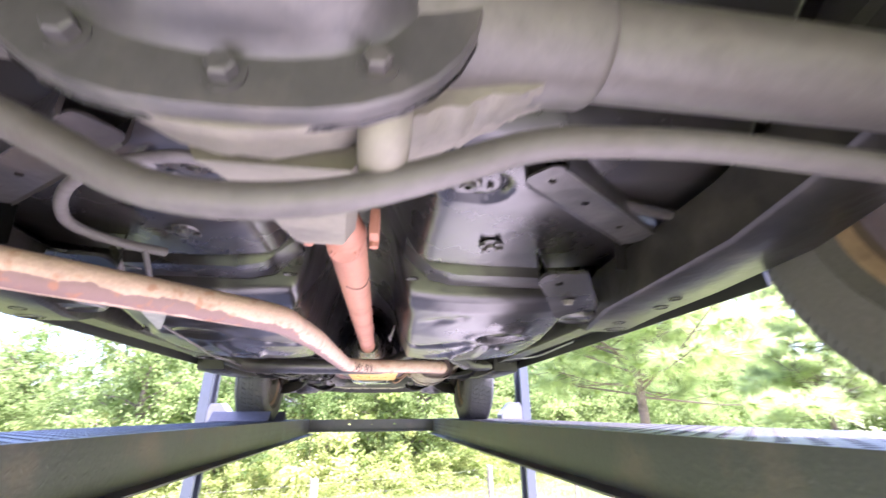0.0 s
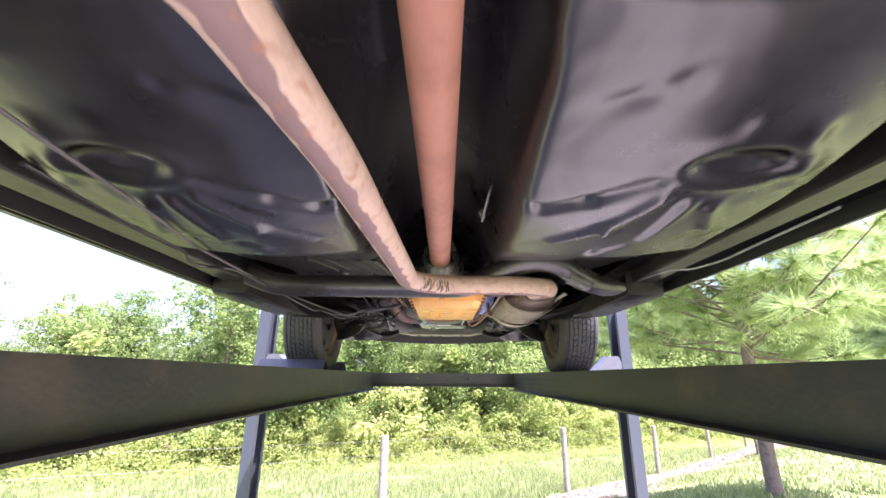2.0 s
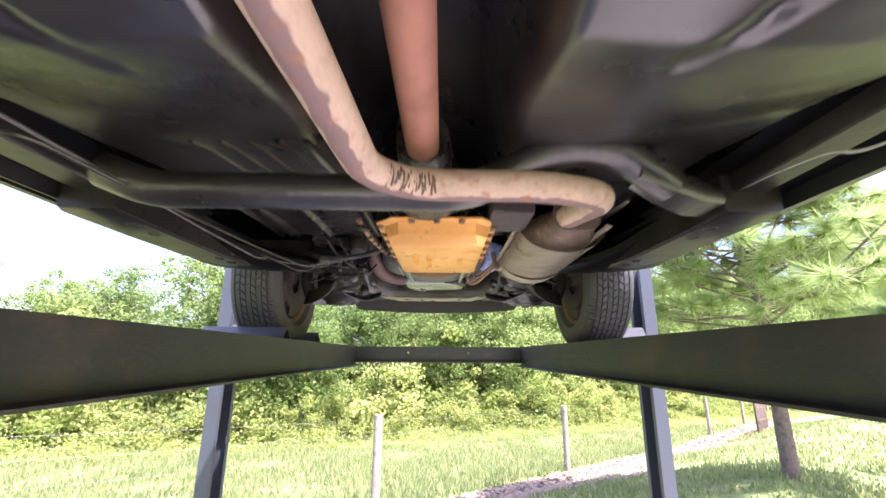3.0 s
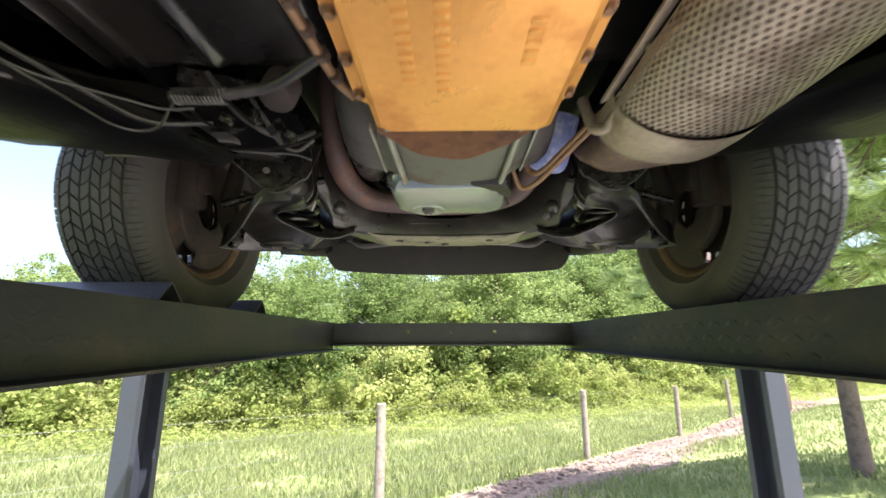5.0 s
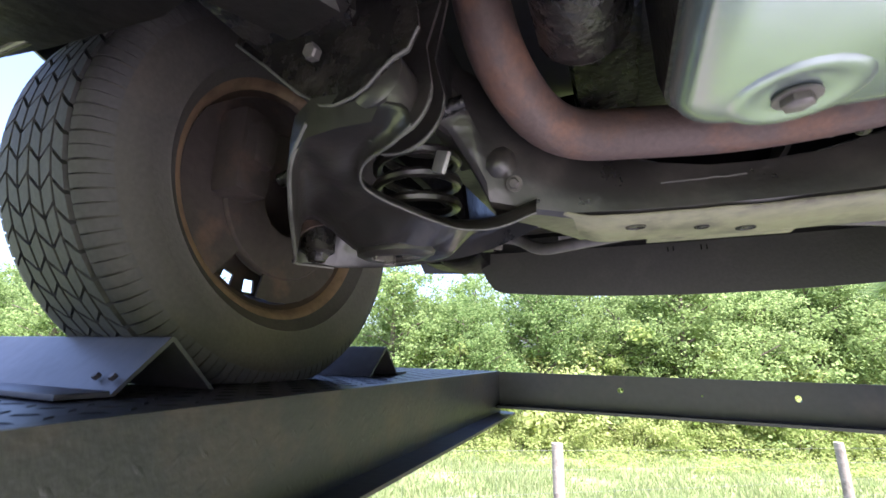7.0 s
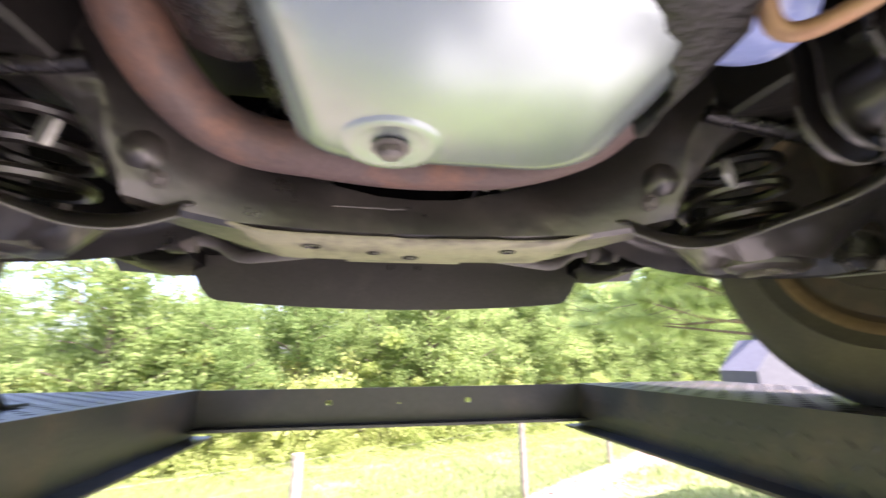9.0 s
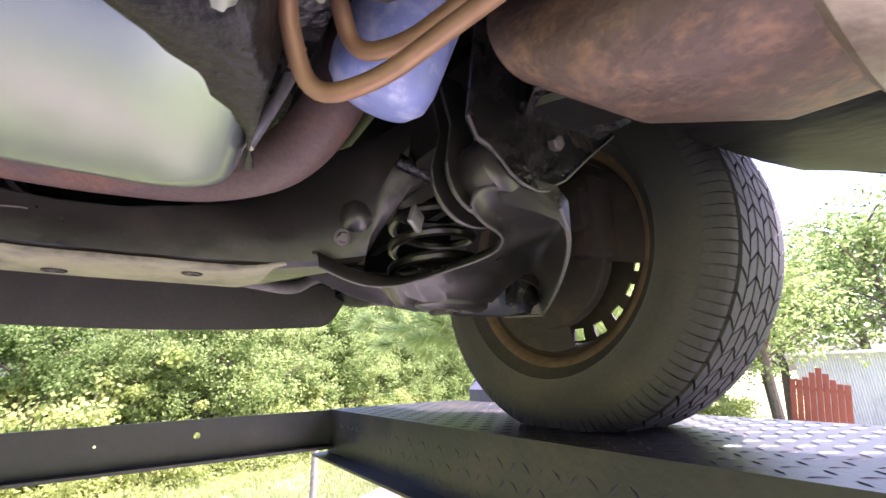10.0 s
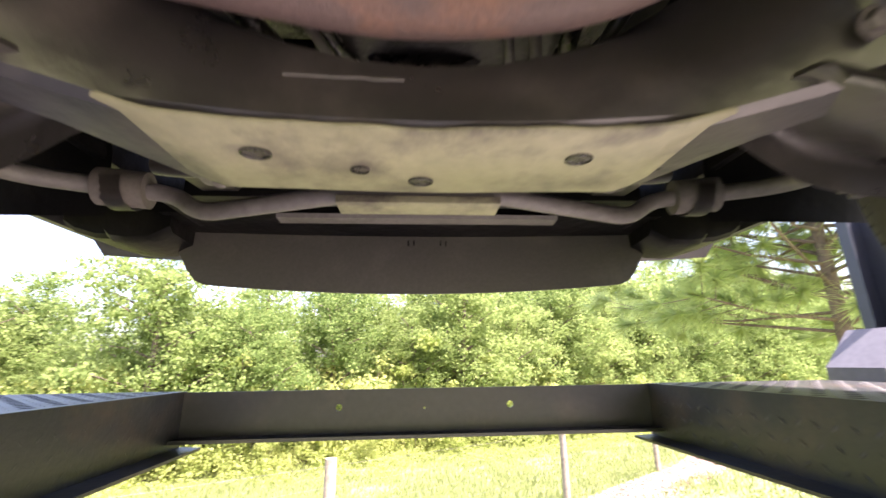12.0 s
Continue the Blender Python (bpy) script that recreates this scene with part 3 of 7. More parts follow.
# cross member under the front edge of the seat pan, one length each side of the tunnel
for s in (-1, 1):
    bm = bmesh.new()
    ends = [(0.13, 0.44, -0.02), (0.2, 0.375, 0.0), (0.26, 0.362, 0.0), (0.56, 0.362, 0.0)]
    loops = []
    for x, z, dy in ends:
        loops.append([(s * x, -3.485, z + 0.045), (s * x, -3.47, z), (s * x, -3.395, z - 0.003), (s * x, -3.365, z + 0.004), (s * x, -3.365, z + 0.045)])
    loft(bm, loops)
    xm = part("floor_crossmember", bm, UNDERCOAT, car)
    for hx, hr in ((0.148, 0.011), (0.51, 0.02)):
        bm = bmesh.new()
        lathe(bm, [(hr * 0.8, 0.004), (hr, 0.0), (hr * 1.15, -0.002), (hr * 1.25, 0.002)], pose(s * hx, -3.43, 0.361) @ Matrix.Diagonal((1.3, 0.8, 1, 1)), 16)
        part("drain_grommet", bm, GREASE_AND_HOLE, xm)
    # clipped plug in the seat pan
    bm = bmesh.new()
    lathe(bm, [(0, -0.007), (0.010, -0.006), (0.012, 0.0), (0.024, 0.001), (0.026, 0.004)], pose(s * 0.295, -3.66, 0.363), 14)
    for k in range(4):
        box(bm, (s * 0.295 + 0.022 * math.cos(k * 1.57 + 0.4), -3.66 + 0.022 * math.sin(k * 1.57 + 0.4), 0.361), (0.012, 0.012, 0.006), 0.0015)
    part("floor_plug", bm, FRAME, floor_pan)
    # oval seat-belt anchor pressing: nut and slot
    bm = bmesh.new()
    lathe(bm, [(0.006, -0.002), (0.012, -0.003), (0.014, 0.002), (0.022, 0.001), (0.024, 0.006)], pose(s * 0.205, -3.868, 0.377), 16)
    box(bm, (s * 0.165, -3.868, 0.377), (0.006, 0.018, 0.008), 0.001)
    lathe(bm, [(0, -0.002), (0.005, -0.001), (0.006, 0.003)], pose(s * 0.242, -3.868, 0.377), 10)
    part("belt_anchor", bm, FRAME, floor_pan)
    # blanking plug and its lip in the front floor
    bm = bmesh.new()
    lathe(bm, [(0, 0.006), (0.03, 0.005), (0.04, -0.002), (0.047, -0.003), (0.05, 0.004)], pose(s * 0.465, -3.115, floor_z(0.465, -3.115) - 0.004) @ Matrix.Diagonal((1.35, 0.62, 1, 1)), 24)
    part("blanking_plug", bm, UNDERCOAT, floor_pan)


# perimeter frame: side rails that kick out round the floor
def rail_loops(s, pts, h):
    loops = []
    for x, y, z, w in pts:
        loops.append([(s * (x + a * w), y, z + b * h) for a, b in ((-0.5, 0.06), (-0.44, 0), (0.44, 0), (0.5, 0.06), (0.5, 0.94), (0.44, 1), (-0.44, 1), (-0.5, 0.94))])
    return loops


for s in (-1, 1):
    bm = bmesh.new()
    pts = [(0.645, -4.5, 0.42, 0.12), (0.645, -4.3, 0.37, 0.13), (0.645, -4.1, 0.3, 0.14), (0.642, -3.95, 0.266, 0.15), (0.64, -3.75, 0.254, 0.155), (0.642, -3.58, 0.25, 0.15), (0.67, -3.42, 0.247, 0.12), (0.705, -3.3, 0.262, 0.085), (0.725, -3.2, 0.288, 0.07), (0.73, -2.5, 0.295, 0.07), (0.735, -2.216, 0.296, 0.08),
           (0.74, -2.212, 0.252, 0.128), (0.741, -2.2, 0.2475, 0.134), (0.741, -2.0, 0.248, 0.134), (0.741, -1.75, 0.252, 0.13), (0.735, -1.52, 0.268, 0.12), (0.66, -1.4, 0.3, 0.1), (0.48, -1.28, 0.33, 0.085), (0.43, -1.1, 0.365, 0.085), (0.42, -1.0, 0.37, 0.085), (0.43, -0.4, 0.41, 0.085), (0.43, -0.15, 0.43, 0.085)]
    loft(bm, rail_loops(s, pts, 0.105))
    rail = part("frame_rail", bm, RAIL, car)
    # closed dishes: the holes' inner shade is put into their near-black colour
    for hx, hy, hz, r in ((0.655, -3.703, 0.2525, 0.011), (0.668, -3.636, 0.2512, 0.013), (0.655, -3.49, 0.2485, 0.013), (0.69, -3.41, 0.2475, 0.024), (0.71, -2.1, 0.2475, 0.015), (0.715, -2.02, 0.248, 0.013), (0.705, -1.71, 0.253, 0.012), (0.71, -1.62, 0.2595, 0.014)):
        bm = bmesh.new()
        lathe(bm, [(0, 0.012), (r * 0.9, 0.01), (r, -0.001), (r * 1.12, -0.0015), (r * 1.2, 0.003)], pose(s * hx, hy, hz), 14)
        part("access_hole", bm, GREASE_AND_HOLE, rail)
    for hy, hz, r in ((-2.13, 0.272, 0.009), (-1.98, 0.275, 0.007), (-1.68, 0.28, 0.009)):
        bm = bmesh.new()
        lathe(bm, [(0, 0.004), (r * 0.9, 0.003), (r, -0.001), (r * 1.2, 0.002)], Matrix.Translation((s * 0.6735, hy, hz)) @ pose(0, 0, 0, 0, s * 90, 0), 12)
        part("access_hole", bm, GREASE_AND_HOLE, rail)
    # body mount: a strap that hangs from the cross member to a cup on the rail
    bm = bmesh.new()
    strap = fillet([(0.45, -3.7, 0), (0.395, -3.695, 0), (0.39, -3.66, 0), (0.455, -3.55, 0), (0.5, -3.465, 0), (0.62, -3.455, 0), (0.64, -3.49, 0), (0.555, -3.58, 0), (0.475, -3.71, 0), (0.45, -3.7, 0)], 0.022, 4)[:-1]
    plate(bm, [(p.x, p.y) for p in strap], 0.007, None, [ring(0.437, -3.655, 0.009, 12)])
    for v in bm.verts:
        v.co = Vector((s * v.co.x, v.co.y, v.co.z + 0.296 - 0.15 * (v.co.y + 3.7)))
    loft(bm, [[(s * x, y, 0.299 - 0.15 * (y + 3.7)), (s * (x + 0.004), y, 0.299 - 0.15 * (y + 3.7)), (s * (x + 0.004), y, 0.36), (s * x, y, 0.36)] for x, y in ((0.395, -3.65), (0.455, -3.55), (0.5, -3.47))])
    cup = part("body_mount", bm, UNDERCOAT, car)
    bm = bmesh.new()
    lathe(bm, [(0, 0.02), (0.036, 0.018), (0.042, 0.0), (0.052, -0.004), (0.058, 0.004), (0.06, 0.05)], pose(s * 0.575, -3.462, 0.262) @ Matrix.Diagonal((1.15, 0.8, 1, 1)), 22)
    part("mount_cup", bm, FRAME, cup)
    bm = bmesh.new()
    hexbolt(bm, (s * 0.49, -3.575, 0.2775), (0, 0.15, -1), 0.011, 0.01)
    part("bolt", bm, BOLT, cup)
    # rocker panel with its pinch weld
    bm = bmesh.new()
    aside = -0.02 if s < 0 else 0.012
    loft(bm, [[(s * (a + aside), y, z + dz) for a, z in ((0.84, 0.31), (0.846, 0.28), (0.85, 0.28), (0.856, 0.305), (0.9, 0.335), (0.93, 0.42), (0.93, 0.56), (0.84, 0.56))] for y, dz in ((-3.72, 0), (-3.4, 0), (-2.4, 0), (-1.6, 0), (-1.42, 0.012), (-1.3, 0.05), (-1.24, 0.085))])
    part("rocker_panel", bm, BODY, car)
    bm = bmesh.new()
    loft(bm, [[(s * a, y, z) for a, z in ((0.64, 0.345), (0.842 + aside, 0.315), (0.842 + aside, 0.322), (0.64, 0.352))] for y in (-3.72, -2.4, -1.9)])
    part("rocker_inner", bm, UNDERSEAL, car)

for s in (-1, 1):
    bm = bmesh.new()
    loft(bm, [[(s * max(x + inset, 0.65 + inset * 0.7 if x > 0.6 else 0) if x < 0.7 else s * x, y, z + (x - 0.47) * rise) for x, z in ((0.5, zb + 0.062), (0.472, zb + 0.05), (0.46, zb + 0.03), (0.468, zb + 0.01), (0.49, zb), (0.65, zb - 0.003), (0.8, zb + 0.002), (0.88, zb + 0.012), (0.92, zb + 0.03), (0.94, zb + 0.06), (0.945, 0.6), (0.82, 0.6), (0.79, zb + 0.064))] for y, zb, rise, inset in ((-2.1, 0.31, 0, 0.22), (-1.95, 0.295, 0, 0.215), (-1.7, 0.28, 0, 0.19), (-1.58, 0.272, 0, 0.14), (-1.5, 0.27, 0, 0.06), (-1.42, 0.271, 0.01, 0), (-1.36, 0.274, 0.045, 0), (-1.31, 0.28, 0.095, 0), (-1.27, 0.287, 0.13, 0), (-1.238, 0.294, 0.153, 0))])
    box_part = part("torque_box", bm, UNDERSEAL, car)
    # closed near-black dish, painted with the shade of an oval hole
    bm = bmesh.new()
    lathe(bm, [(0, 0.01), (0.9, 0.008), (1.0, -0.001), (1.1, -0.0015), (1.2, 0.004)], pose(s * 0.72, -1.5, 0.272) @ Matrix.Diagonal((0.06, 0.03, 1, 1)), 18)
    part("access_hole", bm, GREASE_AND_HOLE, box_part)

# apron that closes the wing behind each front wheel
for s in (-1, 1):
    bm = bmesh.new()
    loft(bm, [[(s * x, y, z), (s * x, y + 0.006, z), (s * x, y + 0.006, 0.72), (s * x, y, 0.72)] for x, y, z in ((0.46, -1.236, 0.33), (0.56, -1.236, 0.335), (0.7, -1.236, 0.35), (0.84, -1.236, 0.365), (0.93, -1.236, 0.39))])
    part("wheel_apron", bm, UNDERSEAL, car)

# lower lip of the frame rail where it turns in before the wheel
bm = bmesh.new()
edge = smooth_line([(-0.74, -1.249, 0.318), (-0.634, -1.248, 0.316), (-0.563, -1.247, 0.321), (-0.483, -1.246, 0.328), (-0.401, -1.245, 0.322), (-0.33, -1.244, 0.318), (-0.288, -1.243, 0.306)], 5)
loft(bm, [[(p.x, p.y, p.z), (p.x, p.y - 0.012, p.z + 0.001), (p.x, p.y - 0.016, p.z + 0.006), (p.x, p.y - 0.1, p.z + 0.05), (p.x, p.y - 0.1, p.z + 0.056), (p.x, p.y, p.z + 0.01)] for p in edge])
lip = part("rail_lip", bm, UNDERSEAL, car)
# pale bead along the lip: the lit edge is put into its colour
bm = bmesh.new()
tube(bm, [(p.x, p.y - 0.006, p.z) for p in edge], 0.0028, 8)
part("turned_edge", bm, LIP, lip)

# body shell: flanks with wheel arches, bonnet and deck above
def arch_profile(y0, y1, low, arches, top, nose):
    pts = [(y0, top), (y0, low)]
    for c, r in arches:
        pts += [(c + r * math.cos(radians(180 - k * 15)), max(low, 0.31 + r * math.sin(radians(180 - k * 15)) * 1.02)) for k in range(13)]
    return pts[:-1] + [(pts[-1][0], nose), (y1, nose), (y1, top)]


for s in (-1, 1):
    bm = bmesh.new()
    out = arch_profile(-5.3, 0.32, 0.305, ((-4.13, 0.41), (-0.87, 0.46)), 0.85, 0.42)
    plate(bm, [(y, z) for y, z in out], 0.02, Matrix(((0, 0, s, s * 0.93), (1, 0, 0, 0), (0, 1, 0, 0), (0, 0, 0, 1))))
    part("body_side", bm, BODY, car)
    # rolled lip of the front wheel arch
    bm = bmesh.new()
    loft(bm, [[(s * x, -0.81 + r * math.cos(radians(a)), 0.338 + r * math.sin(radians(a))) for x, r in ((0.945, 0.475), (0.978, 0.475), (0.978, 0.345), (0.973, 0.345), (0.973, 0.469), (0.945, 0.469))] for a in range(24, 157, 6)])
    part("arch_lip", bm, BODY, car)
    bm = bmesh.new()
    loft(bm, [[(s * 0.54, -0.81 + 0.43 * math.cos(radians(k * 15)), 0.31 + 0.43 * math.sin(radians(k * 15))),
               (s * 0.93, -0.81 + 0.43 * math.cos(radians(k * 15)), 0.31 + 0.43 * math.sin(radians(k * 15)))] for k in range(12)], cap=False, closed=False)
    part("wheel_house", bm, UNDERSEAL, car)
    bm = bmesh.new()
    loft(bm, [[(s * 0.54, -4.13 + 0.43 * math.cos(radians(k * 15)), 0.31 + 0.43 * math.sin(radians(k * 15))),
               (s * 0.93, -4.13 + 0.43 * math.cos(radians(k * 15)), 0.31 + 0.43 * math.sin(radians(k * 15)))] for k in range(13)], cap=False, closed=False)
    part("wheel_house", bm, UNDERSEAL, car)
bm = bmesh.new()
box(bm, (0, -2.5, 0.86), (1.9, 5.65, 0.03), 0.01)
part("body_top", bm, BODY, car)
bm = bmesh.new()
box(bm, (0, -5.3, 0.62), (1.9, 0.03, 0.5), 0.01)
part("tail_panel", bm, BODY, car)
for s in (-1, 1):
    bm = bmesh.new()
    box(bm, (s * 0.56, -0.6, 0.62), (0.02, 1.7, 0.42), 0.004)
    part("inner_wing", bm, UNDERSEAL, car)
bm = bmesh.new()
box(bm, (0, -4.75, 0.47), (1.3, 0.9, 0.1), 0.03)
part("boot_floor", bm, UNDERCOAT, car)

# ---------------------------------------------------------------- rear axle
AY, AZ = -4.18, 0.335
axle = part("rear_axle", tube(bmesh.new(), [(-0.72, AY, AZ), (0.72, AY, AZ)], 0.043, 24), AXLE, car, "grey painted rear axle")
for s in (-1, 1):
    bm = bmesh.new()
    lathe(bm, [(0.078, 0.07), (0.072, 0.11), (0.058, 0.17), (0.0525, 0.205), (0.051, 0.243), (0.049, 0.248), (0.046, 0.251), (0.043, 0.252)], Matrix.Translation((0, AY, AZ)) @ pose(0, 0, 0, 0, s * 90, 0), 30)
    part("tube_collar", bm, AXLE, axle)
# housing: a bulb that narrows into the pinion nose
bm = bmesh.new()
secs = [(-0.042, 0.152, 0.147, 0.01), (-0.034, 0.153, 0.148, 0.01), (-0.026, 0.146, 0.142, 0.008), (-0.012, 0.136, 0.134, 0.004), (0.0, 0.126, 0.127, 0.0), (0.02, 0.116, 0.117, 0.002), (0.04, 0.106, 0.106, 0.004), (0.06, 0.096, 0.096, 0.005), (0.08, 0.083, 0.086, 0.005), (0.09, 0.075, 0.08, 0.005)]
loops = []
for dy, a, b, dz in secs:
    row = []
    for k in range(72):
        th = 2 * math.pi * k / 72
        rough = 1 + (0.03 * noise.noise((math.cos(th) * 9, math.sin(th) * 9, dy * 70)) + 0.012 * noise.noise((th * 14, dy * 160, 2))) * ease(-0.036, -0.02, dy)
        row.append((a * rough * math.cos(th) - 0.01, AY + dy, AZ + dz - 0.005 + b * rough * math.sin(th)))
    loops.append(row)
loft(bm, loops)
part("differential_housing", bm, CAST, axle, "pale rough-cast differential housing")
bm = bmesh.new()
loft(bm, [[(x * k, AY + dy, z) for x, z in ((-w, 0.40), (-w, zb + 0.02), (-w + 0.012, zb), (w - 0.012, zb), (w, zb + 0.02), (w, 0.40))] for dy, w, zb, k in ((0.02, 0.066, 0.21, 1), (0.08, 0.058, 0.225, 1), (0.245, 0.042, 0.244, 1), (0.268, 0.037, 0.25, 1))])
part("pinion_housing", bm, CAST, axle)
bm = bmesh.new()
tube(bm, [(0.078, AY - 0.026, 0.262), (0.078, AY - 0.022, 0.214), (0.077, AY - 0.0, 0.205), (0.075, AY + 0.06, 0.235)], (0.019, 0.016), 18, rad=0.014)
part("casting_boss", bm, CAST, axle)
bm = bmesh.new()
loops = []
for i in range(29):
    t = i / 28
    x = 0.07 + 0.172 * t
    zb = 0.222 + 0.077 * t ** 0.85
    row = []
    for j in range(9):
        v = j / 8
        y = -4.19 + (0.135 - 0.075 * t) * v
        row.append((x, y, zb + 0.03 * v * v + 0.006 * noise.noise((x * 70, y * 70, 1.0)) + 0.004 * noise.noise((x * 190, y * 190, 5.0))))
    loops.append([(x, -4.19, 0.36)] + row + [(x, row[-1][1], 0.36)])
loft(bm, loops)
part("casting_web", bm, CAST, axle, "coarse pale sand-cast web of the housing")
# cover with its flange and bolts
CY = AY - 0.045
bm = bmesh.new()


def cover_loop(k, y, dz=0.0):
    pts = []
    for i in range(40):
        a = 2 * math.pi * i / 40
        c, sn = math.cos(a), math.sin(a)
        q = 1 / ((abs(c) ** 2.6 + abs(sn) ** 2.6) ** (1 / 2.6))
        pts.append((-0.012 + 0.158 * k * q * c, y, 0.352 + dz + 0.155 * k * q * sn))
    return pts


loft(bm, [cover_loop(1.0, CY + 0.004), cover_loop(1.0, CY - 0.006), cover_loop(0.985, CY - 0.009), cover_loop(0.765, CY - 0.010), cover_loop(0.745, CY - 0.013), cover_loop(0.725, CY - 0.024), cover_loop(0.7, CY - 0.038), cover_loop(0.665, CY - 0.046), cover_loop(0.6, CY - 0.051), cover_loop(0.4, CY - 0.053), cover_loop(0.1, CY - 0.054)])
cover = part("differential_cover", bm, COVER, axle, "dark grey painted differential cover")
bm = bmesh.new()
loft(bm, [cover_loop(0.9, CY + 0.0045), cover_loop(1.002, CY + 0.0045), cover_loop(1.008, CY + 0.007), cover_loop(1.0, CY + 0.0095), cover_loop(0.9, CY + 0.0095)], cap=False)
part("gasket", bm, GREASE_AND_HOLE, cover)
for k in range(10):
    a = radians(270 + 36 * k)
    c, sn = math.cos(a), math.sin(a)
    q = 0.845 / ((abs(c) ** 2.6 + abs(sn) ** 2.6) ** (1 / 2.6))
    bm = bmesh.new()
    hexbolt(bm, (-0.012 + 0.158 * q * c, CY - 0.009, 0.352 + 0.155 * q * sn), (0, -1, 0), 0.009, 0.009)
    part("bolt", bm, COVER, axle)

# rear anti-roll bar, dipping under the differential
bm = bmesh.new()
tube(bm, [(-0.7, -4.175, 0.295), (-0.56, -4.178, 0.29), (-0.33, -4.18, 0.285), (-0.16, -4.18, 0.22), (-0.075, -4.18, 0.175), (-0.02, -4.18, 0.168), (0.05, -4.18, 0.176), (0.12, -4.18, 0.202), (0.195, -4.18, 0.235), (0.33, -4.18, 0.246), (0.5, -4.18, 0.238), (0.71, -4.178, 0.232)], 0.0125, 18, rad=0.06)
part("anti_roll_bar", bm, AXLE, car, "grey painted steel anti-roll bar")
for s in (-1, 1):
    # upper arm: a pressed channel with three holes in its web
    bm = bmesh.new()
    turn = 36.6 if s > 0 else 143.4
    M = pose(s * 0.4, -3.882, 0.347, 0, 0, turn)
    w = 0.029
    near = -0.145 if s > 0 else -0.2
    far = 0.2 if s > 0 else 0.145
    arm_line = fillet([(0, -w, 0), (far, -w, 0), (far, w, 0), (near, w, 0), (near, -w, 0), (0, -w, 0)], 0.018, 4)[:-1]
    plate(bm, [(p.x, p.y) for p in arm_line], 0.004, M, [ring(x * s, 0.0, 0.0075, 10, 0.0055) for x in (-0.112, -0.017, 0.109)])
    for q in (-1, 1):
        loft(bm, [[M @ Vector((x, q * (w - 0.001), 0.0)), M @ Vector((x, q * (w + 0.003), -0.003)), M @ Vector((x, q * (w + 0.007), 0.006)), M @ Vector((x, q * (w + 0.007), 0.04)), M @ Vector((x, q * (w + 0.003), 0.04)), M @ Vector((x, q * (w + 0.001), 0.004))] for x in (near + 0.02, far - 0.01)])
    bmesh.ops.remove_doubles(bm, verts=bm.verts[:], dist=0.0015)
    part("upper_arm", bm, FRAME, car, "black pressed-steel suspension arm")
    part("axle_hose", tube(bmesh.new(), [(s * 0.44, -3.87, 0.37), (s * 0.5, -3.862, 0.362), (s * 0.56, -3.848, 0.36), (s * 0.7, -3.822, 0.37)], 0.01, 10, rad=0.03), FRAME, car)

# ---------------------------------------------------------------- propeller shaft
bm = bmesh.new()
tube(bm, [(0.012, -3.78, 0.325), (0.012, -3.7, 0.328), (0.01, -2.25, 0.36)], 0.0345, 28)
shaft = part("drive_shaft", bm, PRIMER, car, "red-oxide primed steel drive shaft")
bm = bmesh.new()
lathe(bm, [(0.0352, 0), (0.0362, 0.003), (0.0362, 0.008), (0.0352, 0.011)], Matrix.Translation((0.011, -2.8, 0.348)) @ pose(0, 0, 0, 91.3, 0, 0), 28)
part("weld_bead", bm, PRIMER, shaft)
bm = bmesh.new()
lathe(bm, [(0.0, -0.02), (0.024, -0.018), (0.03, 0.0), (0.033, 0.02), (0.037, 0.04)], Matrix.Translation((0.012, -3.825, 0.322)) @ pose(0, 0, 0, -90, 0, 0), 24)
part("shaft_yoke", bm, PRIMER, shaft)
bm = bmesh.new()
lathe(bm, [(0, -0.004), (0.015, -0.004), (0.017, -0.002), (0.02, -0.002), (0.022, 0.004), (0.026, 0.005), (0.03, 0.02), (0.03, 0.03)], Matrix.Translation((0.012, -3.772, 0.288)) @ pose(0, 0, 0, -14, 0, 0), 28)
part("joint_cap", bm, PRIMER, shaft)
bm = bmesh.new()
tube(bm, [(0.012 + 0.0352 * math.sin(radians(a)), -3.545 + 0.016 * math.sin(radians(a * 2)), 0.3312 - 0.0352 * math.cos(radians(a))) for a in range(-20, 101, 12)], 0.0016, 6)
part("weld_bead", bm, RUSTPIPE, shaft)
for s in (-1, 1):
    bm = bmesh.new()
    box(bm, (0.012 + s * 0.05, -3.825, 0.318), (0.016, 0.05, 0.045), 0.006)
    lathe(bm, [(0, -0.010), (0.007, -0.010), (0.009, 0.008), (0, 0.01)], Matrix.Translation((0.012 + s * 0.05, -3.812, 0.298)), 14)
    part("yoke_ear", bm, PRIMER, shaft, "orange primed universal-joint ear")

# ---------------------------------------------------------------- exhaust
bm = bmesh.new()
tube(bm, [(-0.9, -4.12, 0.28), (-0.51, -3.80, 0.248), (-0.33, -3.63, 0.247), (-0.148, -3.465, 0.245), (-0.118, -3.15, 0.252), (-0.085, -2.40, 0.258), (0.0, -2.335, 0.258), (0.26, -2.325, 0.26), (0.395, -2.27, 0.262), (0.375, -2.06, 0.29)], 0.031, 28, rad=0.06)
pipe = part("exhaust_pipe", bm, PIPE, car, "pale scaled and rusty exhaust pipe")
bm = bmesh.new()
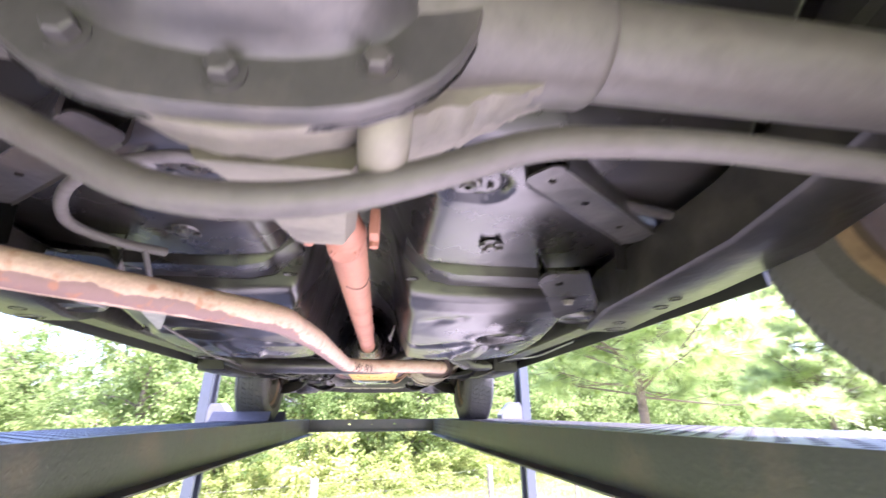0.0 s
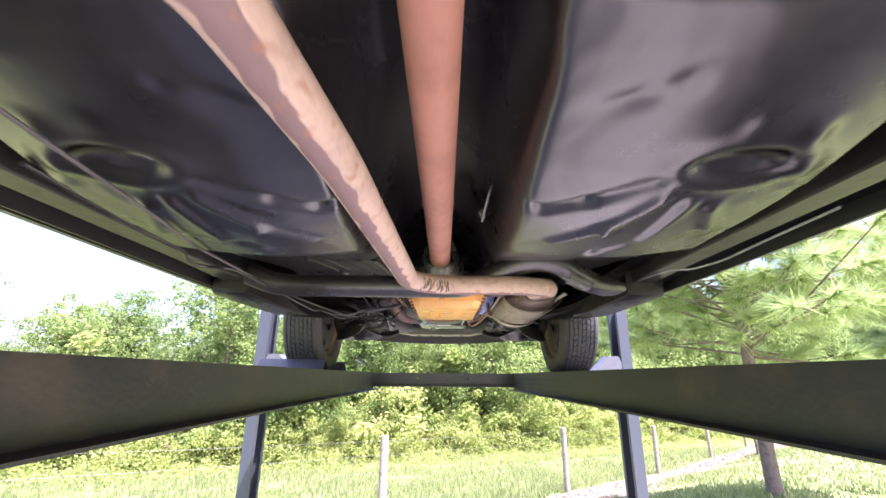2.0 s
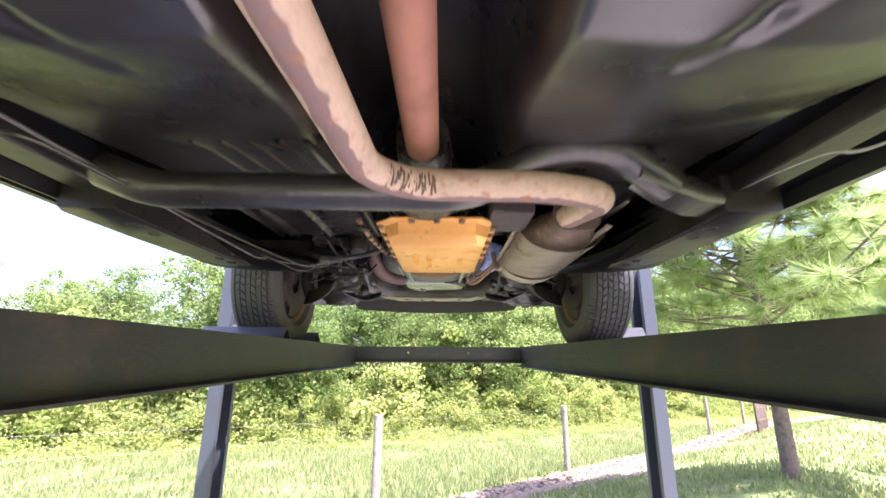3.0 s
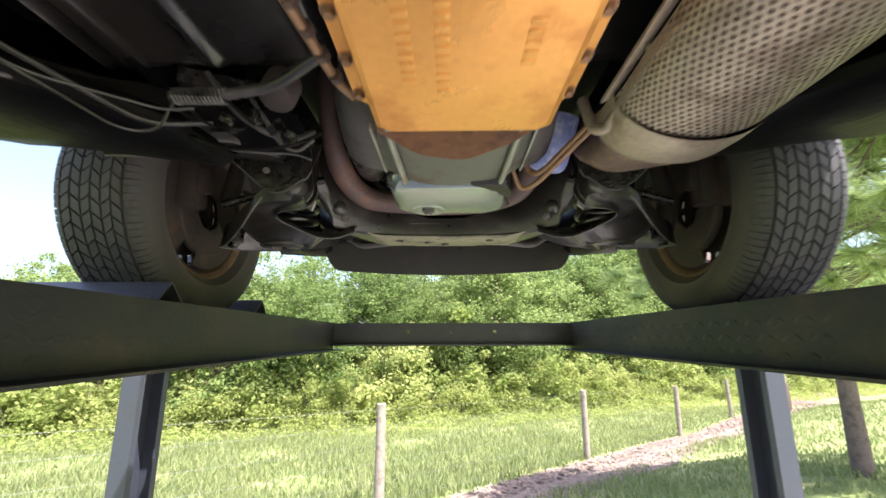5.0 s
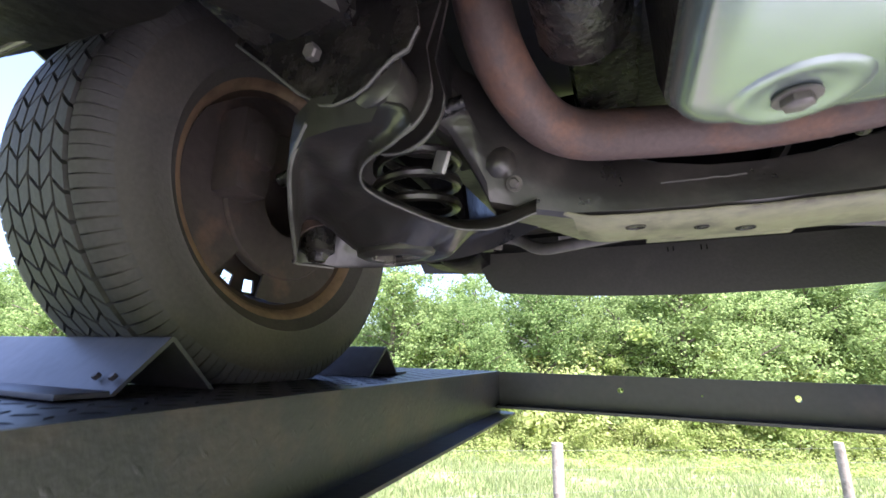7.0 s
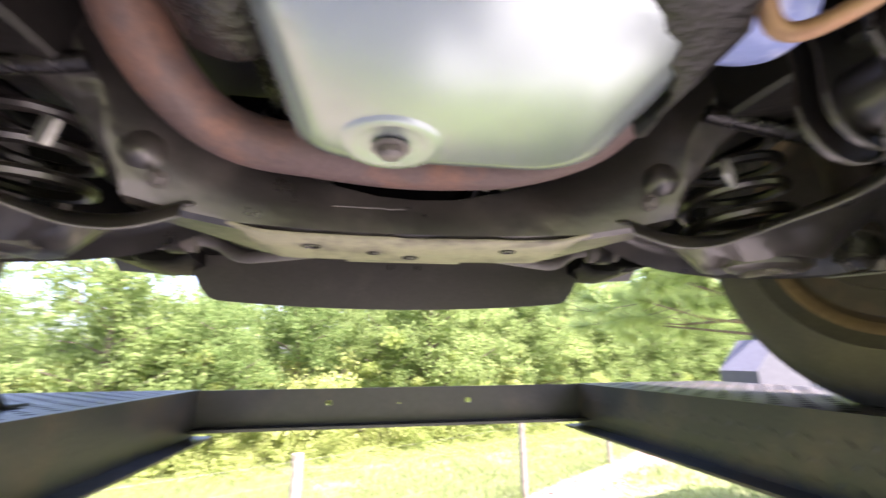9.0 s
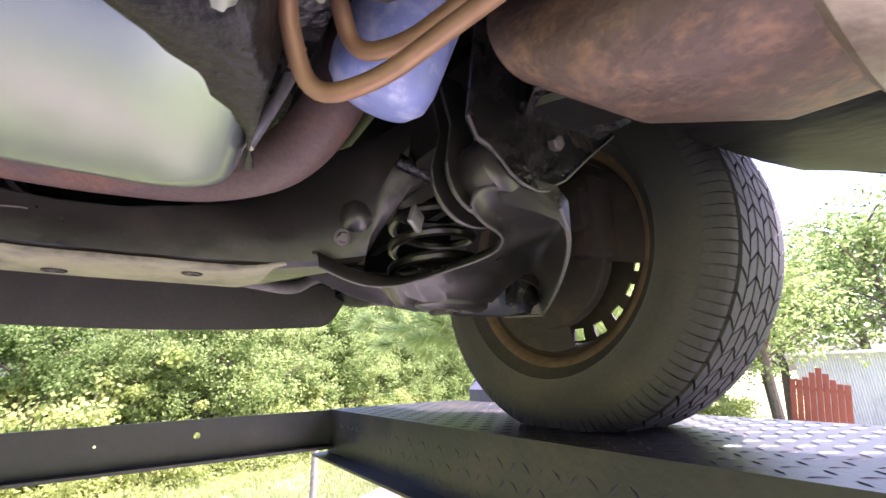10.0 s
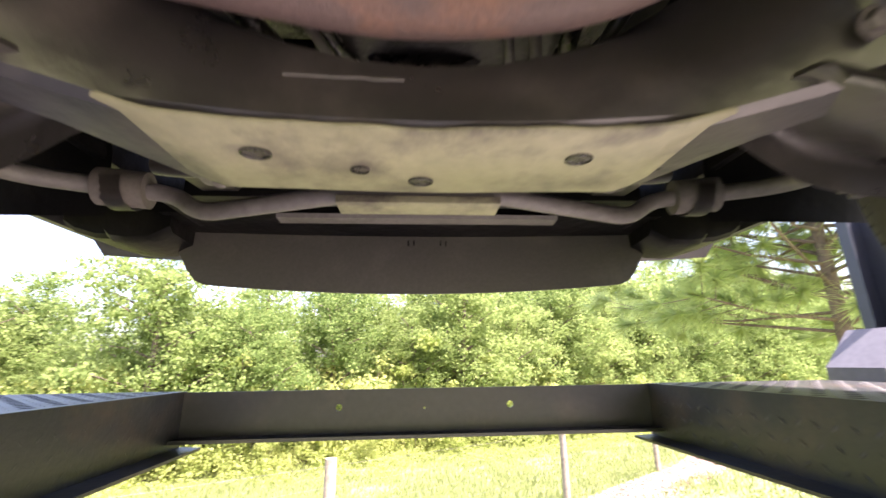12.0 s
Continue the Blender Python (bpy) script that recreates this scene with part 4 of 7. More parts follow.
for i in range(18):
    x, k = -0.058 + i * 0.0057, 0.0312
    w = min(1, max(0, (0.02 - x) / 0.04))
    yc, th = -2.335 - (0.765 * -x if x < -0.02 else 0.765 * 0.02 * w * w), radians(37.4) * w
    yc -= 0.0035 * math.exp(-((x - 0.004) / 0.016) ** 2)
    tube(bm, [(x - math.sin(th) * k * math.cos(radians(a)) + 0.0016 * math.sin(i * 2.3 + a * 0.05), yc + math.cos(th) * k * math.cos(radians(a)), 0.258 + k * math.sin(radians(a))) for a in range(160 + 9 * (i % 3), 250 - 13 * (i % 4), 9)], 0.0022, 8)
part("crimp_mark", bm, CONVERTER, pipe)


def oval(cx, cz, w, h, y, n=28, p=2.6):
    out = []
    for k in range(n):
        a = 2 * math.pi * k / n
        c, sn = math.cos(a), math.sin(a)
        q = 1 / ((abs(c) ** p + abs(sn) ** p) ** (1 / p))
        out.append((cx + w / 2 * q * c, y, cz + h / 2 * q * sn))
    return out


bm = bmesh.new()
loft(bm, [oval(cx, cz, w, h, y, 36, 2.15) for cx, cz, w, h, y in ((0.405, 0.3, 0.07, 0.07, -2.03), (0.405, 0.305, 0.1, 0.085, -1.98), (0.41, 0.31, 0.2, 0.11, -1.88), (0.41, 0.31, 0.225, 0.12, -1.82), (0.41, 0.31, 0.225, 0.12, -1.40), (0.41, 0.312, 0.2, 0.11, -1.31), (0.37, 0.32, 0.14, 0.1, -1.25), (0.33, 0.35, 0.07, 0.07, -1.2))])
cat = part("catalytic_converter", bm, CONVERTER, car, "rust-mottled oval catalytic converter")
bm = bmesh.new()
plate(bm, rounded(0, 0, 0.12, 0.085, 0.03), 0.014, Matrix.Translation((0.4, -2.045, 0.297)) @ pose(0, 0, 0, 90, 0, 0))
part("flange", bm, RUSTPIPE, cat)


# perforated heat shield: a trough with punched holes in rows
bm = bmesh.new()
n_a, y0, y1 = 30, -1.9, -1.475
steps = int((y1 - y0) / 0.0102)
for i in range(steps):
    for k in range(-1, n_a):
        off = 0.5 if i % 2 else 0.0
        lo_a, hi_a = max(0.0, k + off), min(float(n_a), k + 1 + off)
        if hi_a - lo_a < 0.01:
            continue
        a0, a1 = math.pi * (1.04 + 0.92 * lo_a / n_a), math.pi * (1.04 + 0.92 * hi_a / n_a)
        ya, yb = y0 + (y1 - y0) * i / steps, y0 + (y1 - y0) * (i + 1) / steps
        pt = lambda u, v: (0.41 + 0.13 * math.cos(a0 + (a1 - a0) * u), ya + (yb - ya) * v, 0.315 + 0.08 * math.sin(a0 + (a1 - a0) * u))
        o = [bm.verts.new(pt(u, v)) for u, v in ((0, 0), (1, 0), (1, 1), (0, 1))]
        if hi_a - lo_a < 0.9:
            bm.faces.new(o)
            continue
        h = [bm.verts.new(pt(0.5 + 0.31 * math.cos(math.pi / 4 * e - 1.9635), 0.5 + 0.33 * math.sin(math.pi / 4 * e - 1.9635))) for e in range(8)]
        for e in range(4):
            bm.faces.new((o[e], o[(e + 1) % 4], h[2 * e + 1], h[2 * e]))
            bm.faces.new((o[(e + 1) % 4], h[(2 * e + 2) % 8], h[2 * e + 1]))
bmesh.ops.remove_doubles(bm, verts=bm.verts[:], dist=0.0003)
part("heat_shield", bm, SHIELD, cat, "perforated steel heat shield")
bm = bmesh.new()
for y, dy in ((-1.47, 0.05), ):
    loft(bm, [[(0.41 + w * math.cos(math.pi * (1 + k / 18)), yy, 0.315 + d * math.sin(math.pi * (1 + k / 18))) for k in range(19)] for yy, w, d in ((y - 0.005, 0.1315, 0.0865), (y + 0.03, 0.132, 0.089), (y + 0.085, 0.127, 0.086), (y + 0.11, 0.118, 0.074), (y + 0.115, 0.112, 0.062))], cap=False, closed=False)
part("shield_rim", bm, SHIELD, cat, "smooth pale lip of the heat shield")
for s in (-1, 1):
    bm = bmesh.new()
    box(bm, (0.41 + s * 0.134, -1.68, 0.316), (0.02, 0.46, 0.006), 0.002, pose(0, 0, 0, 0, s * 20, 0).to_3x3())
    part("shield_edge", bm, SHIELD, cat)

# crossover pipe under the sump
bm = bmesh.new()
tube(bm, [(-0.317, -1.08, 0.65), (-0.317, -1.032, 0.502), (-0.3, -0.972, 0.387), (-0.25, -0.862, 0.344), (-0.02, -0.814, 0.341), (0.139, -0.839, 0.342), (0.222, -0.923, 0.349), (0.258, -0.99, 0.411), (0.272, -1.03, 0.562), (0.272, -1.05, 0.65)], 0.0335, 28, rad=0.07)
part("crossover_pipe", bm, RUSTPIPE, car, "brown rusted exhaust crossover pipe")

# ---------------------------------------------------------------- gearbox and its cross member
bm = bmesh.new()
tube(bm, [(-0.635, -2.3, 0.3), (-0.54, -2.29, 0.264), (0.1, -2.28, 0.262), (0.2, -2.3, 0.305), (0.29, -2.32, 0.345), (0.39, -2.32, 0.345), (0.46, -2.3, 0.312), (0.52, -2.275, 0.285)], 0.037, 22, rad=0.07)
loft(bm, [[(x, y + a * w, z + b * h) for a, b in ((-0.5, 0.2), (-0.44, 0), (0.44, 0), (0.5, 0.2), (0.5, 0.8), (0.44, 1), (-0.44, 1), (-0.5, 0.8))] for x, y, z, w, h in ((0.44, -2.3, 0.283, 0.07, 0.07), (0.5, -2.275, 0.262, 0.084, 0.06), (0.56, -2.245, 0.256, 0.096, 0.05), (0.6, -2.22, 0.254, 0.1, 0.046), (0.66, -2.19, 0.262, 0.1, 0.03))])
part("gearbox_crossmember", bm, FRAME, car, "black tubular gearbox cross member")
bm = bmesh.new()
loft(bm, [oval(0.01, cz, w, h, y, 24, 2.4) for w, h, y, cz in ((0.11, 0.11, -2.3, 0.38), (0.13, 0.13, -2.2, 0.38), (0.2, 0.2, -2.0, 0.4), (0.27, 0.2, -1.95, 0.41), (0.28, 0.2, -1.5, 0.41), (0.3, 0.22, -1.42, 0.42))])
gearbox = part("gearbox", bm, GREASE_AND_HOLE, car)
bm = bmesh.new()
loft(bm, [oval(0.008, cz, w, h, y, 48, 4.2) for w, h, y, cz in ((0.3, 0.22, -1.455, 0.42), (0.37, 0.25, -1.435, 0.425), (0.43, 0.275, -1.38, 0.43), (0.46, 0.285, -1.29, 0.436), (0.475, 0.3, -1.225, 0.44), (0.475, 0.3, -1.21, 0.44))])
part("bell_housing", bm, BELL, gearbox, "dull grey-brown cast bell housing")


def pan_loop(x0, x1, y0, y1, z, cut):
    return [(x0 + cut, y0, z), (x1 - cut, y0, z), (x1, y0 + cut, z), (x1, y1 - cut, z), (x1 - cut, y1, z), (x0 + cut, y1, z), (x0, y1 - cut, z), (x0, y0 + cut, z)]


bm = bmesh.new()
loft(bm, [pan_loop(-0.175, 0.175, -1.99, -1.43, 0.312, 0.05), pan_loop(-0.175, 0.175, -1.99, -1.43, 0.307, 0.05), pan_loop(-0.155, 0.155, -1.96, -1.445, 0.305, 0.045), pan_loop(-0.147, 0.147, -1.925, -1.452, 0.279, 0.035), pan_loop(-0.14, 0.14, -1.872, -1.455, 0.2605, 0.018), pan_loop(-0.132, 0.132, -1.86, -1.46, 0.258, 0.016)])
pan = part("fluid_pan", bm, GOLD, gearbox, "orange painted gearbox fluid pan", angle=16)
pan.location.x = 0.035
for s in (-1, 1):
    for k in range(6):
        bm = bmesh.new()
        hexbolt(bm, (0.035 + s * 0.165, -1.92 + k * 0.085, 0.307), (0, 0, -1), 0.008, 0.009)
        part("pan_bolt", bm, BRASS, gearbox)
for k in range(3):
    bm = bmesh.new()
    hexbolt(bm, (-0.035 + 0.07 * k, -1.975, 0.307), (0, 0, -1), 0.008, 0.009)
    part("pan_bolt", bm, BRASS, gearbox)
# pressed lettering, too faint to read: raised bars
for x, y0, n in ((-0.075, -1.73, 9), (-0.03, -1.76, 12), (0.075, -1.7, 5)):
    for k in range(n):
        bm = bmesh.new()
        box(bm, (0.035 + x, y0 + k * 0.017, 0.2575), (0.018, 0.009, 0.0016), 0.0004)
        part("pressed_mark", bm, GOLD, gearbox)
# bell housing cover
bm = bmesh.new()
rows = []
for y, w, z in ((-1.45, 0.15, 0.29), (-1.4, 0.152, 0.275), (-1.3, 0.15, 0.268), (-1.2, 0.146, 0.262)):
    rows.append([(0.02 + w * (2 * k / 12 - 1), y - 0.03 * abs(2 * k / 12 - 1) ** 2, z + 0.03 * abs(2 * k / 12 - 1) ** 3) for k in range(13)])
loft(bm, rows, cap=False, closed=False)
bmesh.ops.solidify(bm, geom=bm.faces[:], thickness=0.003)
part("converter_cover", bm, STEEL_COVER, gearbox, "dull stained steel converter cover")
bm = bmesh.new()
rows = []
for v in range(4):
    rows.append([(0.02 + 0.132 * u, -1.452 + v / 3 * (0.018 + 0.092 * math.cos(u * 1.5) + 0.003 * math.sin(u * 9)), 0.279 + 0.004 * (1 - v / 3) + 0.026 * abs(u * 0.78) ** 3 - v / 3 * 0.0175) for u in [k / 16 - 1 for k in range(33)]])
loft(bm, rows, cap=False, closed=False)
bmesh.ops.solidify(bm, geom=bm.faces[:], thickness=0.003)
part("rusted_plate", bm, RUSTPLATE, gearbox, "rust-orange edge of the flex plate cover")
for s in (-1, 1):
    bm = bmesh.new()
    tube(bm, [(0.02 + s * 0.118, -1.43, 0.2835), (0.02 + s * 0.112, -1.3, 0.2735), (0.02 + s * 0.106, -1.21, 0.2665)], 0.0075, 10)
    part("cover_rib", bm, STEEL_COVER, gearbox)
    bm = bmesh.new()
    box(bm, (0.02 + s * 0.15, -1.31, 0.312), (0.005, 0.2, 0.045), 0.002)
    part("cover_ear", bm, STEEL_COVER, gearbox)

# ---------------------------------------------------------------- engine
bm = bmesh.new()
box(bm, (0, -0.95, 0.57), (0.46, 0.62, 0.26), 0.04)
engine = part("engine", bm, GREASE_AND_HOLE, car)
bm = bmesh.new()


def sump(x0, x1, y0, y1, z, r):
    return [(x, y, z) for x, y in rounded((x0 + x1) / 2, (y0 + y1) / 2, x1 - x0, y1 - y0, r, 6)]


loft(bm, [sump(-0.133, 0.161, -1.212, -0.965, 0.292, 0.048), sump(-0.131, 0.158, -1.208, -0.968, 0.28, 0.05), sump(-0.126, 0.152, -1.202, -0.974, 0.268, 0.05), sump(-0.116, 0.142, -1.194, -0.983, 0.2625, 0.048), sump(-0.1, 0.126, -1.182, -0.996, 0.26, 0.045)])
oilpan = part("oil_pan", bm, SILVER, engine, "shiny silver-green engine oil pan", angle=60)
bm = bmesh.new()
loft(bm, [sump(-0.135, 0.165, -1.28, -0.6, 0.45, 0.03), sump(-0.135, 0.165, -1.28, -0.6, 0.44, 0.03), sump(-0.14, 0.158, -1.222, -0.957, 0.425, 0.04), sump(-0.1385, 0.1585, -1.2185, -0.9595, 0.316, 0.045), sump(-0.135, 0.159, -1.2145, -0.963, 0.289, 0.048)])
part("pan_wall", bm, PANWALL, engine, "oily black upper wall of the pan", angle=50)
bm = bmesh.new()
lathe(bm, [(0.011, 0.0), (0.02, 0.0004), (0.03, 0.0), (0.036, -0.0012), (0.043, -0.0004), (0.047, 0.001)], pose(-0.045, -1.02, 0.2592), 24)
part("drain_boss", bm, SILVER, engine)
bm = bmesh.new()
hexbolt(bm, (-0.045, -1.02, 0.2575), (0, 0, -1), 0.0115, 0.008)
part("drain_plug", bm, BOLT, engine)
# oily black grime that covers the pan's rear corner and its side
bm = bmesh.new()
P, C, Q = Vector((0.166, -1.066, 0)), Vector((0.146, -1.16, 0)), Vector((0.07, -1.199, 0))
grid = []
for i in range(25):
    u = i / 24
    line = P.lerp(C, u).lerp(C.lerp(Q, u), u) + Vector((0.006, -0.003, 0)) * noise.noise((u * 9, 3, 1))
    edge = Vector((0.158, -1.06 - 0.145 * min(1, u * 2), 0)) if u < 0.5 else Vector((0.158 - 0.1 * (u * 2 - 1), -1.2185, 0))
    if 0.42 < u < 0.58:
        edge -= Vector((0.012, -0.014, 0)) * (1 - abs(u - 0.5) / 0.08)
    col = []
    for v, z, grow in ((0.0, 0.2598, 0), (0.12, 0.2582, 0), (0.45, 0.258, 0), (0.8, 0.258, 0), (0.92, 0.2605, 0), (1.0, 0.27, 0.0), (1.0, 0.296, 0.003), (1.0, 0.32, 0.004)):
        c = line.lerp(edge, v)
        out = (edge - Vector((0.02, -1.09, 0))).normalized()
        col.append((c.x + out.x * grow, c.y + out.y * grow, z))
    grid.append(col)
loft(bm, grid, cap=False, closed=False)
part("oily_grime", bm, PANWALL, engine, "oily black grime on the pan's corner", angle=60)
# oil filter
FM = Matrix.Translation((0.258, -1.075, 0.345)) @ pose(0, 0, 0, 20, 14, 0) @ Matrix.Diagonal((1.12, 1.12, 1.1, 1))
bm = bmesh.new()
lathe(bm, [(0, 0.0), (0.02, 0.0), (0.034, 0.004), (0.043, 0.014), (0.046, 0.03), (0.046, 0.13), (0.0, 0.13)], FM, 32)
part("oil_filter", bm, BLUE, engine, "blue spin-on oil filter")
# cooler lines
for pts in ([(0.15, -1.25, 0.37), (0.155, -1.19, 0.30), (0.178, -1.172, 0.258), (0.208, -1.2, 0.264), (0.31, -1.36, 0.34)], [(0.17, -1.25, 0.39), (0.18, -1.195, 0.33), (0.2, -1.182, 0.292), (0.224, -1.205, 0.294), (0.325, -1.36, 0.37)]):
    part("cooler_line", tube(bmesh.new(), pts, 0.0058, 12, rad=0.035), BRASS, engine, "brassy cooler line")
part("dipstick_tube", tube(bmesh.new(), [(0.166, -1.0, 0.312), (0.18, -1.0, 0.35), (0.199, -0.998, 0.405), (0.217, -0.997, 0.502)], 0.0062, 12, rad=0.02), STEELROD, engine)
# starter and fuel pump bulk beside the sump
bm = bmesh.new()
lathe(bm, [(0, 0), (0.04, 0.004), (0.05, 0.02), (0.05, 0.17), (0.035, 0.19), (0, 0.19)], Matrix.Translation((-0.2, -0.97, 0.405)) @ pose(0, 0, 0, 90, 0, 0), 22)
part("starter_motor", bm, GREASE_AND_HOLE, engine)
bm = bmesh.new()
lathe(bm, [(0, 0), (0.028, 0.003), (0.034, 0.012), (0.034, 0.06), (0, 0.06)], Matrix.Translation((-0.3, -1.42, 0.345)) @ pose(0, 0, 0, -30, 0, 0), 20)
part("mount_bush", bm, HUB, engine)

# ---------------------------------------------------------------- front suspension
# cross member: broad flat sole, hollowed back, ends that rise to the rails
bm = bmesh.new()
loops = []
HALF = ((0.0, -0.78, -0.64, 0.248, 0.312), (0.06, -0.781, -0.641, 0.248, 0.315), (0.12, -0.785, -0.645, 0.248, 0.327), (0.18, -0.792, -0.65, 0.249, 0.35), (0.24, -0.80, -0.655, 0.25, 0.382), (0.3, -0.84, -0.755, 0.252, 0.42), (0.345, -0.865, -0.79, 0.258, 0.44),
        (0.36, -0.88, -0.79, 0.295, 0.45), (0.39, -0.915, -0.78, 0.352, 0.46), (0.43, -0.955, -0.72, 0.382, 0.48), (0.46, -0.98, -0.68, 0.40, 0.5))
for x, yr, yf, zb, zt in [(-r[0], *r[1:]) for r in HALF[:0:-1]] + list(HALF):
    k = 1 - ease(0.15, 0.36, abs(x))
    loops.append([(x, yr - 0.03 + 0.03 * k, min(zb + 0.085, zt - 0.006)), (x, yr - 0.012 + 0.012 * k, zb + 0.03), (x, yr + 0.002, zb + 0.006), (x, yr + 0.012, zb), (x, yf - 0.012, zb), (x, yf, zb + 0.012), (x, yf, zt), (x, yr - 0.02 + 0.035 * k, zt)])
loft(bm, loops)
xmember = part("front_crossmember", bm, FRAME, car, "black steel front cross member", angle=30)
bm = bmesh.new()
tube(bm, [(x, lerp_table([(0.0, -0.7805), (0.12, -0.7855), (0.24, -0.802)], abs(x)), 0.29 + 0.002 * noise.noise((x * 60, 0, 0))) for x in [-0.12 + 0.1 * k / 30 for k in range(31)]], 0.0013, 8)
part("weld_seam", bm, DUSTY, xmember)
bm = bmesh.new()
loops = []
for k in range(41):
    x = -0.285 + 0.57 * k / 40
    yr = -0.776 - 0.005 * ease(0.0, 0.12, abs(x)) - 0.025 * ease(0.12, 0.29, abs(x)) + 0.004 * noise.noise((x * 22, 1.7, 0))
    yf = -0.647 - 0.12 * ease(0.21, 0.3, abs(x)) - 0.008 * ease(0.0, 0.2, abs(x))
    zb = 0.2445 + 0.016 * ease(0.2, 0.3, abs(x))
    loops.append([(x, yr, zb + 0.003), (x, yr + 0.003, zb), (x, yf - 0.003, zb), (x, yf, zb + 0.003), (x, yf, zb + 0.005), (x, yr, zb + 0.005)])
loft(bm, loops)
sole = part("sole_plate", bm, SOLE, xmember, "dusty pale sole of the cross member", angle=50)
# flat dark discs on the sole, coloured like the shade inside holes
for x, y, r in ((-0.155, -0.735, 0.013), (-0.065, -0.705, 0.009), (-0.005, -0.68, 0.012), (0.145, -0.735, 0.012)):
    bm = bmesh.new()
    lathe(bm, [(0, 0.0005), (r * 0.92, 0.0005), (r, -0.0012), (r * 1.1, -0.0008), (r * 1.14, 0.002)], Matrix.Translation((x, y, 0.2436)) @ Matrix.Diagonal((1, 0.8, 1, 1)), 16)
    part("sole_hole", bm, GREASE_AND_HOLE, sole)
for s in (-1, 1):
    bm = bmesh.new()
    lathe(bm, [(0, 0.012), (0.01, 0.011), (0.02, 0.006), (0.027, -0.004), (0.03, -0.03)], Matrix.Translation((s * 0.333, -0.874, 0.322)) @ pose(0, 0, 0, 80, 0, 0), 24)
    part("pivot_boss", bm, FRAME, xmember)
    bm = bmesh.new()
    hexbolt(bm, (s * 0.308, -0.866, 0.284), (0, -1, -0.3), 0.008, 0.007)
    part("pivot_bolt", bm, BOLT, xmember)
    # lower wishbone: one pressed sheet swept from the rear bush round to the front pivot, edges turned down, bulged under the spring
    OUTER = [(0.452, -1.118, 0.278), (0.484, -1.1, 0.25), (0.532, -1.045, 0.228), (0.6, -0.962, 0.214), (0.66, -0.89, 0.21), (0.7, -0.845, 0.214), (0.675, -0.775, 0.218), (0.56, -0.722, 0.224), (0.41, -0.712, 0.24), (0.28, -0.755, 0.27)]
    INNER = [(0.345, -1.105, 0.254), (0.374, -1.088, 0.25), (0.43, -1.052, 0.254), (0.466, -1.0, 0.257), (0.462, -0.962, 0.252), (0.44, -0.932, 0.244), (0.41, -0.905, 0.233), (0.375, -0.886, 0.224), (0.33, -0.873, 0.226), (0.28, -0.863, 0.245)]
    EDGE = [(0.0, -0.012), (0.015, -0.008), (0.045, 0.014), (0.1, 0.022), (0.2, 0.023), (0.35, 0.02), (0.5, 0.016), (0.65, 0.014), (0.8, 0.013), (0.9, 0.012), (0.96, 0.007), (0.985, 0.0), (1.0, -0.005)]
    bm = bmesh.new()
    rows = []
    for p, q in zip(smooth_line(OUTER, 5), smooth_line(INNER, 5)):
        row = []
        for u, dz in EDGE:
            c = p.lerp(q, u)
            d = math.hypot((c.x - 0.5) / 0.105, (c.y + 0.825) / 0.085)
            c.z += dz - (dz + 0.02 + 0.45 * (c.z - 0.222)) * (1 - ease(0.7, 1.15, d)) * (1 if 0.01 < u < 0.99 else 0)
            c.z += 0.02 * (1 - ease(0.16, 0.3, math.hypot((c.x - 0.515) / 1.5, c.y + 0.825) * 5))
            if 0.02 < u < 0.9:
                c.z += 0.032 * ease(1.1, 1.6, d) * ease(0.47, 0.56, c.x) * (1 - ease(0.5, 0.9, u))
            row.append((s * c.x, c.y, c.z))
        rows.append(row)
    loft(bm, rows, cap=False, closed=False)
    bmesh.ops.recalc_face_normals(bm, faces=bm.faces[:])
    ex = bmesh.ops.extrude_face_region(bm, geom=bm.faces[:])["geom"]
    for v in ex:
        if isinstance(v, bmesh.types.BMVert):
            v.co.z += 0.004
    arm = part("lower_wishbone", bm, FRAME, car, "black pressed-steel lower wishbone", angle=70)
    # turned lips as pale beads, the edge glint painted into their colour
    for line, drop, r in ((OUTER[:7], -0.012, 0.0026), (INNER, -0.005, 0.0018)):
        bm = bmesh.new()
        tube(bm, [(s * p.x, p.y, p.z + drop) for p in smooth_line(line, 6)], r, 8)
        part("turned_edge", bm, LIP, arm, "pale sheet edge with painted glint")
    bm = bmesh.new()
    loft(bm, [[(s * x, y, z), (s * x2, y2, z2)] for (x, y, z), (x2, y2, z2) in (((0.372, -1.112, 0.282), (0.388, -1.104, 0.262)), ((0.41, -1.12, 0.288), (0.42, -1.112, 0.258)), ((0.444, -1.124, 0.288), (0.452, -1.116, 0.252)), ((0.466, -1.12, 0.276), (0.484, -1.104, 0.239)), ((0.484, -1.105, 0.26), (0.505, -1.08, 0.226)))], cap=False, closed=False)
    bmesh.ops.solidify(bm, geom=bm.faces[:], thickness=0.004)
    part("arm_flange", bm, FRAME, arm)
    bm = bmesh.new()
    lathe(bm, [(0.022, 0.014), (0.026, 0.0), (0.032, -0.003), (0.04, -0.002), (0.05, 0.004), (0.052, 0.014)], Matrix.Translation((s * 0.515, -0.825, 0.203)) @ Matrix.Diagonal((1.35, 0.8, 1, 1)), 26)
    part("spring_seat", bm, FRAME, arm)
    # solid dark disc that paints the shade within the spring seat
    bm = bmesh.new()
    lathe(bm, [(0, 0), (1.0, 0), (1.0, 0.004), (0, 0.004)], Matrix.Translation((s * 0.515, -0.825, 0.2075)) @ Matrix.Diagonal((0.038, 0.022, 1, 1)), 20)
    part("seat_recess", bm, GREASE_AND_HOLE, arm)
    bm = bmesh.new()
